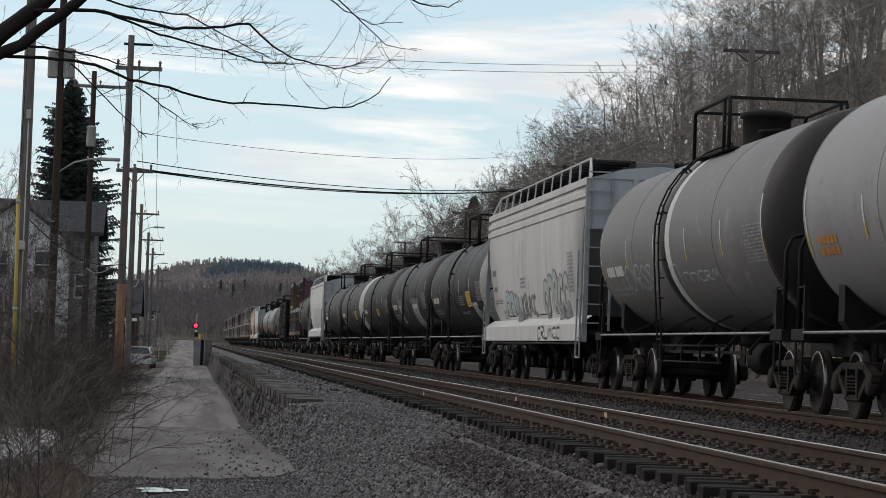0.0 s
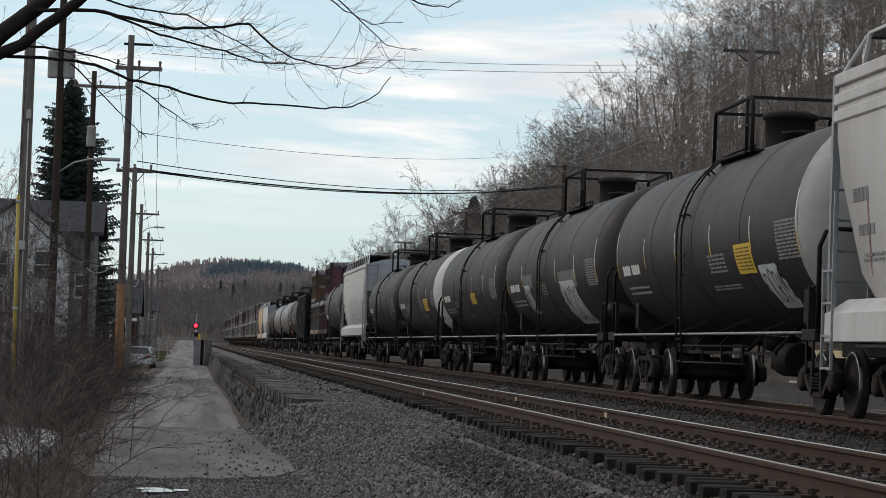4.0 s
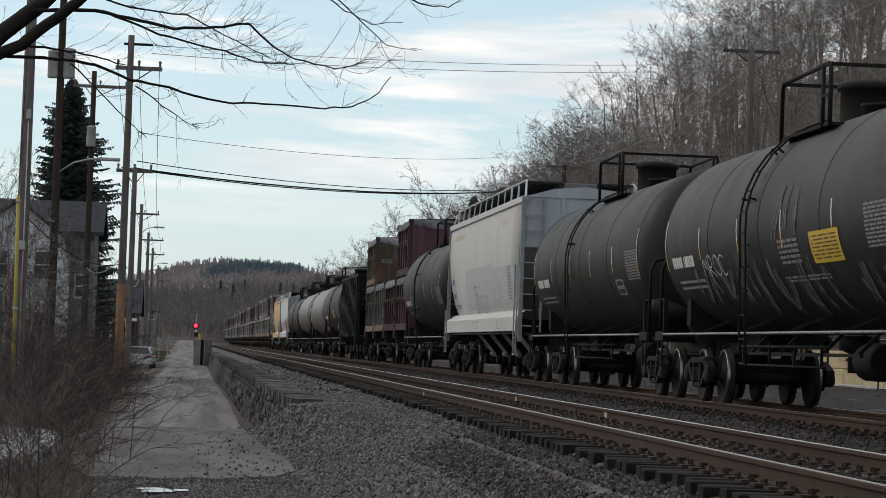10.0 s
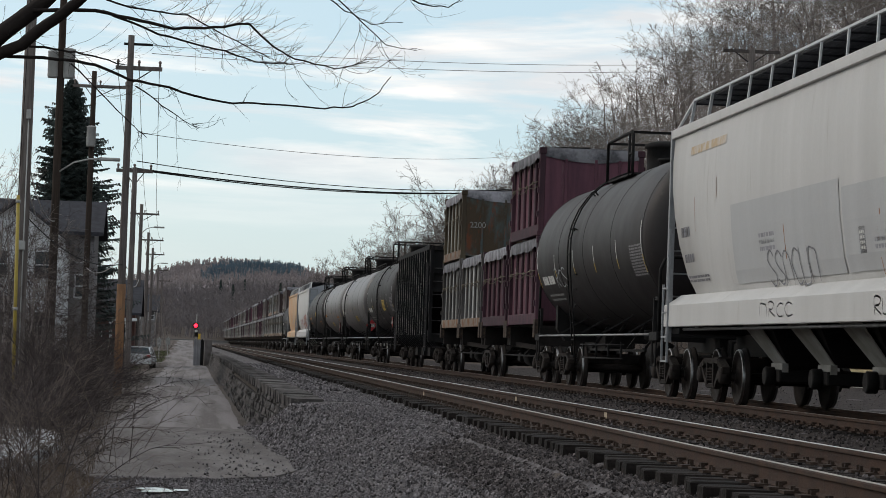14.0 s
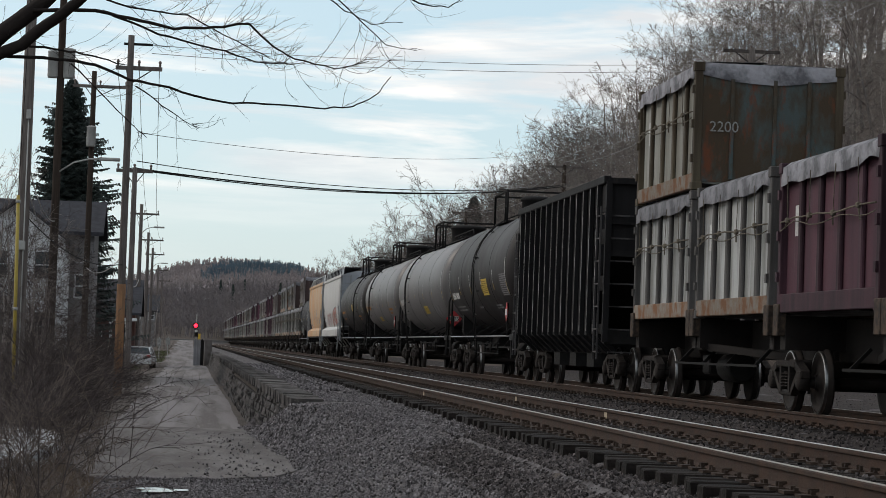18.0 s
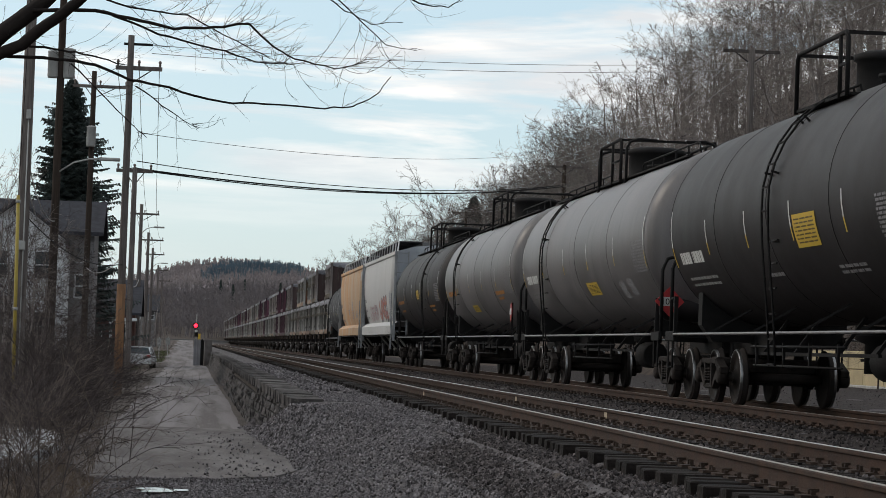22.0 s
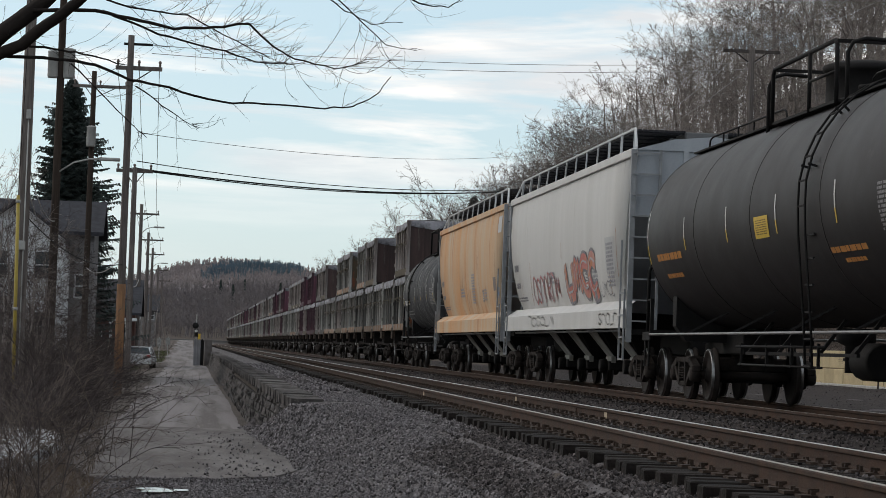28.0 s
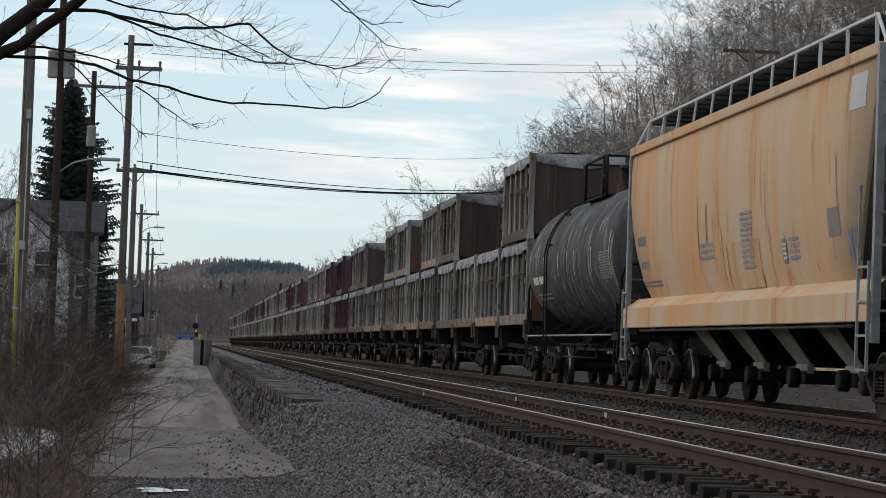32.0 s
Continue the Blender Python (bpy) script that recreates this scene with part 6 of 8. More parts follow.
open_hopper("black ribbed open hopper car", 226.6, 241.6)
tank_car("black tank car with a yellow sticker and reflectors", 242.85, 257.7, **BIG, extras=plain_marks(31, drop=6, side_placard=True, sticker=(-2.9, -1.6, -24, -8), small=[(-4.6, -3.2, -40, -34, 2), (0.0, 0.9, -38, -34, 1)]), ladder_at=-0.4)
tank_car("long dull grey pressure tank car with stickers", 260.3, 277.65, 1.68, 2.90, M_TANKP, style="long", platform=2.7,
         extras=plain_marks(32, drop=2, placard=True, air_tank=True, sticker=(-2.3, -0.9, -35, -25), spray=(), patches=[(-5.5, -4.9, -40, -27, M_STENCILD), (-6.5, -5.9, -38, -26, M_STENCILD)]), ladder_at=4.6)
tank_car("dark grey tank car with orange stencils", 280.3, 297.4, 1.67, 2.91, M_TANKP, style="long", platform=3.4, extras=plain_marks(33, drop=4, side_placard=True, number=False, orange=[(5.5, 7.8, -20, -13, 1), (-6.5, -4.6, -25, -20, 1), (-6.0, -5.0, -30, -26, 1)], sticker=(1.0, 2.4, -40, -32)), ladder_at=4.8)
tank_car("black tank car with a railed platform and sticker", 300.0, 317.3, 1.67, 2.90, style="long", platform=4.0, extras=plain_marks(34, number=False, orange=[(5.6, 7.8, -19, -13, 1), (6.0, 7.4, -30, -26, 1), (-6.2, -4.4, -28, -24, 1), (-5.9, -4.9, -33, -30, 1)], sticker=(-1.2, -0.3, -15, -4)), ladder_at=-3.7)
hopper_car("white covered hopper car with faded pink graffiti", 318.9, 339.05, M_HOPW, M_HOPSHADE,
           marks=hopper_marks(23, [(0.5, 5.0, 1.86, 2.52, 7, 0.085, M_PINK), (0.5, 5.0, 1.86, 2.52, 7, 0.03, M_PINKR), (-6.9, -5.3, 1.86, 2.2, 4, 0.03, M_DARKINK), (0.2, 4.8, 1.3, 1.55, 6, 0.03, M_FAINT), (-8.6, -6.2, 1.28, 1.52, 5, 0.03, M_DARKINK)],
                              [(-7.35, -6.25, 2.35, 3.05, M_GREYFADE, "faded grey repainted patch"), (-5.4, -0.6, 1.25, 1.57, M_PINK, "pink overspray on the sill"), (3.2, 3.9, 1.8, 2.3, M_GREYFADE, "faded grey repainted patch")], [(-5.0, -0.65, 1.95, 2.72, 4, M_PINKR)], 6, panel=-6.8))
hopper_car("tan rust-streaked covered hopper car", 339.0, 358.45, M_HOPT, M_HOPC, marks=hopper_marks(24, [(-7.9, -7.4, 1.9, 2.45, 3, 0.03, M_BLUEINK)], [(-7.05, -6.4, 2.35, 2.72, M_DARKFADE, "dark repainted patch"), (-8.4, -7.6, 3.9, 4.35, M_GREYFADE, "pale bare patch"), (-2.2, -0.3, 1.78, 2.5, M_RUSTLINE2, "broad rust stain")], rust=22, plate=-3.8, panel=-1.4))
tank_car("short grey tank car streaked with white", 359.95, 372.3, 1.58, 2.80, M_TANKN, extras=plain_marks(35, chalk=[(-2.0, -0.4, -60, 12, 4)]), ladder_at=2.6)
s = 374.35
tints = random.Random(12)
TOPS = {0, 3, 4, 6, 7, 10, 11, 13, 15, 16, 17}
idx = 0
for n in range(20):
    load = []
    for k in range(4):
        low = tints.choice(("weathered", "weathered", "weathered", "dark", "dark", "maroon")) if idx > 6 else "weathered"
        up = tints.choice(("dark", "maroon", "dark", "weathered")) if idx > 7 else ("dark" if idx < 4 else "weathered")
        has = idx in TOPS if idx < 18 else tints.random() < 0.72
        load.append((low, up if has else None, idx < 10))
        idx += 1
    s = flatcar("articulated flatcar loaded with stacked waste containers", s, 2, load)
# ---- trees, brush, poles, wires, houses ----
M_BARK = material("bark_grey", (0.24, 0.215, 0.195), (0.12, 0.105, 0.094), 0.9, scale=3, amount=0.7, bump=0.4, fine=20, per_object=0.35)
M_TWIG = material("twigs_brown", (0.215, 0.187, 0.166), (0.12, 0.103, 0.091), 0.9, scale=1.5, amount=0.7, bump=0.0, per_object=0.4)
M_TWIG_PALE = material("twigs_pale", (0.33, 0.305, 0.28), (0.17, 0.15, 0.135), 0.9, scale=1.5, amount=0.7, bump=0.0, per_object=0.3)
M_BRANCH = material("branch_dark", (0.028, 0.023, 0.02), (0.015, 0.012, 0.011), 0.9, scale=9, amount=0.6, bump=0.3)
M_BRUSH = material("brush_twigs", (0.082, 0.066, 0.06), (0.038, 0.031, 0.03), 0.9, scale=2, amount=0.7, bump=0.0, per_object=0.4)
M_GRASS = material("dry_grass", (0.14, 0.10, 0.068), (0.07, 0.052, 0.038), 0.9, scale=3, amount=0.7, bump=0.0, island=0.4)
M_POLE = material("pole_wood", (0.165, 0.147, 0.133), (0.085, 0.074, 0.067), 0.9, scale=2, amount=0.7, bump=0.4, stretch=(6, 6, 0.4), per_object=0.25)
M_POLE_DARK = material("pole_creosote", (0.06, 0.045, 0.035), (0.03, 0.024, 0.02), 0.9, scale=2, amount=0.7, bump=0.4, stretch=(6, 6, 0.4))
M_POLE_TAN = material("pole_new_wood", (0.26, 0.145, 0.075), (0.15, 0.085, 0.05), 0.9, scale=2, amount=0.7, bump=0.3, stretch=(6, 6, 0.4))
M_WIRE = material("wire_black", (0.012, 0.012, 0.013), (0.01, 0.01, 0.01), 0.7, bump=0)
M_WIRE_PALE = material("wire_grey", (0.34, 0.34, 0.35), (0.2, 0.2, 0.21), 0.5, metal=0.5, bump=0)


class Twigs:
    """Collects tapered three-sided sticks."""

    def __init__(self):
        self.v, self.f = [], []

    def stick(self, a, b, ra, rb=0.0):
        d = b - a
        if d.length < 1e-5:
            return
        u = d.orthogonal().normalized()
        w = d.normalized().cross(u)
        k = len(self.v)
        for i in range(3):
            c, s_ = math.cos(2.094 * i), math.sin(2.094 * i)
            self.v.append(a + (u * c + w * s_) * ra)
        if rb <= 0:
            self.v.append(b)
            self.f += [(k, k + 1, k + 3), (k + 1, k + 2, k + 3), (k + 2, k, k + 3)]
        else:
            for i in range(3):
                c, s_ = math.cos(2.094 * i), math.sin(2.094 * i)
                self.v.append(b + (u * c + w * s_) * rb)
            self.f += [(k, k + 1, k + 4, k + 3), (k + 1, k + 2, k + 5, k + 4), (k + 2, k, k + 3, k + 5)]

    def mesh(self, mat):
        return raw([tuple(p) for p in self.v], self.f, mat)


def wild(r, k):
    return Vector((r.uniform(-k, k), r.uniform(-k, k), r.uniform(-k, k)))


def bare_tree(seed, height, spread, depth, trunk_r, twig_mat, lean=0.12, fork=0.3, twig_r=0.011, side=2):
    """A leafless tree: a trunk that forks again and again into a rounded crown of fine twigs."""
    r = random.Random(seed)
    bm = bmesh.new()
    tw = Twigs()
    centre = Vector((0, 0, height * 0.55))

    def grow(p, d, ln, rad, level):
        q = p
        for _ in range(2):
            d = (d + wild(r, 0.34)).normalized()
            n = q + d * ln / 2
            tw.stick(q, n, max(rad, twig_r * 0.6), max(rad * 0.82, twig_r * 0.5))
            if level <= 3:
                for _ in range(side):
                    if r.random() < 0.5:
                        e = (d * 0.7 + wild(r, 1.0)).normalized()
                        c0 = q.lerp(n, r.random())
                        c1 = c0 + e * ln * r.uniform(0.2, 0.45)
                        tw.stick(c0, c1, twig_r * 0.65, twig_r * 0.45)
                        tw.stick(c1, c1 + (e + wild(r, 0.8)).normalized() * ln * r.uniform(0.15, 0.4), twig_r * 0.45)
            q, rad = n, rad * 0.82
        if level == 0:
            return
        out = q - centre
        out.z *= 0.7
        out = out.normalized()
        for k in range(2 if r.random() < 0.6 else 3):
            e = (d * 0.85 + wild(r, 0.85) + out * 0.30).normalized()
            grow(q, e, ln * r.uniform(0.68, 0.92), rad * r.uniform(0.55, 0.75), level - 1)

    pts = [Vector((0, 0, -0.4))]
    d = Vector((r.uniform(-lean, lean), r.uniform(-lean, lean), 1))
    for i in range(6):
        d = (d + wild(r, 0.09) + Vector((0, 0, 0.05))).normalized()
        pts.append(pts[-1] + d * height * 0.68 / 6)
    tube(bm, pts, trunk_r, 7, trunk_r * 0.35)
    limbs = 7
    for i in range(limbs + 1):
        k = min(1.0, fork + (1 - fork) * i / limbs)
        j = min(5, int(k * 6))
        base = pts[j].lerp(pts[j + 1], k * 6 - j)
        az = i * 2.4 + r.uniform(-0.5, 0.5)
        e = Vector((math.cos(az), math.sin(az), 0.35 + 0.9 * k)) if i < limbs else d
        grow(base, e.normalized(), spread * (0.37 - 0.07 * k), trunk_r * (0.42 - 0.2 * k), depth if i > 1 else depth - 1)
    return finish(bm, M_BARK), tw.mesh(twig_mat)


NEAR_TREES = [bare_tree(100 + k, h, sp, 4, tr, m_, fork=fk, twig_r=0.0095) for k, (h, sp, tr, m_, fk) in enumerate((
    (13.5, 4.6, 0.12, M_TWIG, 0.3), (12.0, 4.8, 0.12, M_TWIG, 0.26), (14.5, 4.4, 0.11, M_TWIG_PALE, 0.36), (11.0, 4.8, 0.12, M_TWIG, 0.24), (13.0, 4.6, 0.11, M_TWIG, 0.32)))]
FAR_TREES = [bare_tree(200 + k, h, 4.8, 3, 0.14, m_, fork=0.28, twig_r=0.024) for k, (h, m_) in enumerate(((13.0, M_TWIG), (15.0, M_TWIG), (12.0, M_TWIG_PALE)))]
BRUSH_TREES = [bare_tree(300 + k, 4.0, 2.4, 3, 0.035, M_BRUSH, fork=0.05, twig_r=0.0075) for k in range(3)]


def plant(meshes, x, y, scale, turn, name="bare_tree", label="leafless tree on the wooded bank", cat="tree", group="trees on the bank", sink=0.0):
    if 20 < x < 31 and y < 126:
        x += 5.0  # the bank stands back behind the block wall here
    t = thing(name, label, cat, group, at=pose(x, y, gz(x, y) - sink, 0, 0, turn))
    for nm, me in zip(("trunk", "crown"), meshes):
        o = part(nm, me, None, t)
        o.scale = (scale,) * 3
    return t


rt = random.Random(31)
# the bank beyond the tracks, front rows first
for row, (x_off, step, lo_s, hi_s) in enumerate(((2.0, 4.6, 0.8, 1.15), (6.5, 5.0, 1.0, 1.3), (11.5, 6.0, 1.05, 1.35), (18.0, 6.5, 1.1, 1.45), (27.0, 8.0, 1.2, 1.6))):
    y = 84.0 + row * 12
    while y < 330 + row * 20:
        x = 25.5 + 0.012 * max(0, y - 100) + x_off + rt.uniform(-2.4, 2.4)
        big = y < 240
        plant(rt.choice(NEAR_TREES if big else FAR_TREES), x, y, rt.uniform(lo_s, hi_s), rt.uniform(0, 360), label="leafless grey-brown tree on the wooded bank", sink=0.3)
        y += step * rt.uniform(0.7, 1.35) * (1.0 if big else 1.6)
def grove(name, label, meshes, places):
    """Trees too many to tell apart, joined into one mesh."""
    co_, lv, ls, lt, mi = [], [], [], [], []
    nv = nl = 0
    for pair, x, y, sc, turn in places:
        if 20 < x < 31 and y < 126:
            x += 5.0
        rot = np.array(Matrix.Rotation(radians(turn), 3, "Z")) * sc
        for slot, me in enumerate(pair):
            a = np.empty(len(me.vertices) * 3, np.float32)
            me.vertices.foreach_get("co", a)
            co_.append(a.reshape(-1, 3) @ rot.T + np.array((x, y, gz(x, y) - 0.3)))
            b = np.empty(len(me.loops), np.int32)
            me.loops.foreach_get("vertex_index", b)
            lv.append(b + nv)
            c = np.empty(len(me.polygons), np.int32)
            me.polygons.foreach_get("loop_start", c)
            ls.append(c + nl)
            nv += len(me.vertices)
            nl += len(me.loops)
            mi.append(np.full(len(me.polygons), slot, np.int32))
    out = bpy.data.meshes.new("mesh")
    ls, mi = np.concatenate(ls), np.concatenate(mi)
    out.vertices.add(nv)
    out.vertices.foreach_set("co", np.concatenate(co_).astype(np.float32).ravel())
    out.loops.add(nl)
    out.loops.foreach_set("vertex_index", np.concatenate(lv))
    out.polygons.add(len(ls))
    out.polygons.foreach_set("loop_start", ls)
    out.materials.append(M_BARK)
    out.materials.append(M_TWIG)
    out.polygons.foreach_set("material_index", mi)
    out.update(calc_edges=True)
    tagged(new(name, out), label, "woods", kind="stuff")


MID_TREES = [bare_tree(250 + k, h, 4.8, 4, 0.10, m_, fork=0.28, twig_r=0.013, side=1) for k, (h, m_) in enumerate(((13.0, M_TWIG), (14.5, M_TWIG), (12.0, M_TWIG)))]
upper = []
for k in range(95):
    y = 125 + 230 * rt.random()
    upper.append((rt.choice(MID_TREES), 25.5 + 0.012 * (y - 100) + 14 + 34 * rt.random(), y, rt.uniform(1.0, 1.45), rt.uniform(0, 360)))
for k in range(34):
    y = 135 + 130 * rt.random()
    upper.append((rt.choice(MID_TREES), 25.2 + 0.012 * (y - 100) + 7 * rt.random(), y, rt.uniform(0.9, 1.3), rt.uniform(0, 360)))
for k in range(40):
    y = 170 + 110 * rt.random()
    upper.append((rt.choice(FAR_TREES), 50 + 28 * rt.random(), y, rt.uniform(0.9, 1.3), rt.uniform(0, 360)))
grove("bank_woods", "leafless grey-brown woods high on the bank", MID_TREES, upper)
for k in range(8):
    plant(rt.choice(NEAR_TREES), 30 + 14 * rt.random(), 84 + 34 * rt.random(), rt.uniform(0.95, 1.2), rt.uniform(0, 360), label="leafless grey-brown tree on the wooded bank", sink=0.3)
for k in range(9):
    plant(NEAR_TREES[(0, 2, 4)[k % 3]], 26.3 + 2.6 * rt.random(), 148 + 5.5 * k, rt.uniform(1.1, 1.32), rt.uniform(0, 360), label="leafless grey-brown tree on the wooded bank", sink=0.3)
for k in range(13):
    plant(NEAR_TREES[(0, 2, 4, 1)[k % 4]], 26.6 + 3.2 * rt.random(), 198 + 6.0 * k, rt.uniform(1.1, 1.35), rt.uniform(0, 360), label="leafless grey-brown tree on the wooded bank", sink=0.3)
UNDER_TREES = [bare_tree(280 + k, 5.5, 2.6, 3, 0.03, M_TWIG, fork=0.06, twig_r=0.010, side=1) for k in range(3)]
upper = []
for k in range(170):
    y = 90 + 40 * rt.random() if k < 85 else 120 + 110 * rt.random()
    upper.append((rt.choice(UNDER_TREES), 25.6 + 0.012 * max(0, y - 100) + (11 if k < 85 else 26) * rt.random(), y, rt.uniform(0.8, 1.5), rt.uniform(0, 360)))
grove("bank_brush", "tangled leafless undergrowth on the bank's slope", UNDER_TREES, upper)
# saplings and brush at the bank's foot
for k in range(90):
    y = 84 + 190 * rt.random()
    x = 25.0 + 0.012 * max(0, y - 100) + rt.uniform(-1.0, 7.0)
    plant(rt.choice(BRUSH_TREES), x, y, rt.uniform(0.8, 1.5), rt.uniform(0, 360), "shrub", "leafless brown brush at the bank's foot", "shrub", "brush on the bank")
# the tall front row along the bank's foot, which makes the skyline
y = 168.0
while y < 420:
    near_ = y < 300
    plant(rt.choice(NEAR_TREES if near_ else FAR_TREES), 27.3 + 0.004 * (y - 100) + 2.8 * rt.random(), y, rt.uniform(1.0, 1.22), rt.uniform(0, 360), label="tall leafless grey-brown tree at the bank's foot", sink=0.3)
    y += rt.uniform(3.2, 6.2) * (1 if near_ else 1.5)
SKY_TREES = [bare_tree(420 + k, h, sp, 4, 0.15, material("twigs_dark", (0.135, 0.117, 0.104), (0.075, 0.064, 0.057), 0.9, scale=1.5, amount=0.7, bump=0.0, per_object=0.3), fork=0.22, twig_r=0.016) for k, (h, sp) in enumerate(((13.5, 4.0), (14.0, 3.7), (12.5, 4.1)))]
# the tallest crowns, which stand out against the sky: place and height of the top
def crown_top(me):
    return max(v.co.z for v in me.vertices)


for k, (x, y, top) in enumerate(((26.9, 274, 20.8), (27.2, 255, 19.4), (27.6, 290, 20.0), (26.9, 230, 17.4), (27.2, 216, 16.8), (27.6, 207, 16.8), (26.9, 308, 19.0), (27.2, 328, 17.9), (27.6, 357, 17.9), (26.9, 378, 17.2), (27.2, 410, 17.6), (27.6, 457, 18.2), (26.9, 498, 18.3), (27.2, 563, 19.5))):
    for n_, (dx, dy, share) in enumerate(((0.0, 0.0, 1.0), (0.5, 5.0, 0.86), (-0.3, -5.0, 0.8), (1.0, 9.0, 0.66))):
        kind_ = SKY_TREES[(k + n_) % 3]
        plant(kind_, x + dx, y + dy, (top * share - gz(x + dx, y + dy) + 0.3) / crown_top(kind_[1]), rt.uniform(0, 360), label="tall leafless tree with a rounded crown at the bank's foot", sink=0.3)
# farther along, to the valley's end
upper = []
for k in range(110):
    y = 330 + 420 * rt.random()
    x = 27 + 0.012 * (y - 100) + rt.uniform(0, 40)
    upper.append((rt.choice(FAR_TREES), x, y, rt.uniform(0.85, 1.2), rt.uniform(0, 360)))
for k in range(75):
    y = 255 + 380 * rt.random()
    upper.append((rt.choice(FAR_TREES), 24.6 + 0.012 * (y - 100) + 9 * rt.random(), y, rt.uniform(1.0, 1.25) + 0.3 * (y - 255) / 380, rt.uniform(0, 360)))
grove("bank_woods", "leafless woods far along the bank", FAR_TREES, upper)

# far woods: one mesh of thin crowns
def woods(count, area, height, thick, mat, seed, needle=False):
    r = random.Random(seed)
    tw = Twigs()
    for _ in range(count):
        x, y, z = area(r)
        h = height * r.uniform(0.6, 1.2)
        base = Vector((x, y, z - 0.5))
        if needle:
            w = h * 0.22
            for q in range(5):
                zz = h * (0.1 + 0.17 * q)
                rr = w * (1 - q / 5.5) * r.uniform(0.8, 1.2)
                for a in range(7):
                    an = a * 0.9 + q
                    tw.stick(base + Vector((0, 0, zz + h * 0.16)), base + Vector((math.cos(an) * rr, math.sin(an) * rr, zz - h * 0.03)), h * 0.035)
            tw.stick(base, base + Vector((0, 0, h)), h * 0.04)
            continue
        top = base + Vector((r.uniform(-1, 1), r.uniform(-1, 1), h * 0.75))
        tw.stick(base, top, thick * 1.8)
        for _ in range(14):
            a = base.lerp(top, r.uniform(0.35, 0.95))
            az, el = r.uniform(0, 6.28), r.uniform(-0.1, 1.3)
            ln = h * r.uniform(0.14, 0.30)
            tw.stick(a, a + Vector((math.cos(az) * math.cos(el), math.sin(az) * math.cos(el), math.sin(el))) * ln, thick)
    return tw.mesh(mat)


# the bare woods' brown is cooled a little, far haze mixed into the colour
M_FARWOOD = material("far_woods_bare", (0.185, 0.166, 0.163), (0.140, 0.126, 0.127), 0.95, scale=0.03, amount=0.8, bump=0, island=0.1)
M_FARPINE = material("far_woods_pine", (0.035, 0.05, 0.042), (0.02, 0.03, 0.028), 0.95, scale=0.02, amount=0.8, bump=0, island=0.3)
tagged(new("far_woods", woods(5200, lambda r: (lambda x, y: (x, y, gz(x, y)))(r.uniform(-70, 80), 655 + 260 * r.random()), 8.0, 0.075, M_FARWOOD, 5)),
       "brown leafless woods at the valley's end", "woods", kind="stuff")
tagged(new("far_woods", woods(9, lambda r: (lambda x, y: (x, y, gz(x, y)))(r.uniform(6, 40), 700 + 180 * r.random()), 8, 0.2, M_FARPINE, 6, True)),
       "dark pines scattered among the far woods", "woods", kind="stuff")


def ridge_z(x, y):
    return 62.5 + 7.5 * math.exp(-((x - 38) / 60) ** 2) + 2.0 * noise.noise(Vector((x * 0.02, 3.1, 0))) - (max(0, -x - 5) * 0.22) - max(0, x - 90) * 0.05 - max(0, 2300 - y) * 0.085 - max(0, y - 2300) * 0.2


RX = [-260 + 8 * i for i in range(80)]
# the ridge's ground colour is lightened to carry the distance haze
ridge = new("backdrop", sheet(RX, [1850, 1950, 2050, 2100, 2150, 2200, 2250, 2300, 2420], ridge_z, material("ridge_ground_hazed", (0.26, 0.225, 0.225), (0.19, 0.17, 0.175), 0.95, scale=0.05, bump=0), 0.5))
tagged(ridge, "distant wooded ridge closing the valley", "hill", kind="structure")
# haze painted into the base colours: paler bare woods, bluer pines
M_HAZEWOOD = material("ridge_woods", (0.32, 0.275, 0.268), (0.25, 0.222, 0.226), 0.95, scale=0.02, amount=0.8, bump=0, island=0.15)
M_HAZEPINE = material("ridge_pines_hazed", (0.115, 0.165, 0.19), (0.08, 0.12, 0.145), 0.95, scale=0.02, amount=0.8, bump=0, island=0.2)
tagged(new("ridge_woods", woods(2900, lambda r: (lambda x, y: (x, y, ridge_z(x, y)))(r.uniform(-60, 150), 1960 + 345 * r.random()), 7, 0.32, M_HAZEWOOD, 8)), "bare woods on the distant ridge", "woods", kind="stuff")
tagged(new("ridge_woods", woods(900, lambda r: (lambda k: (lambda x, y: (x, y, ridge_z(x, y)))(14 + 78 * k + r.gauss(0, 4), 2105 + 175 * k + r.gauss(0, 38)))(r.random()), 7.5, 0.6, M_HAZEPINE, 9, True)), "pines on the distant ridge, blued by painted haze", "woods", kind="stuff")


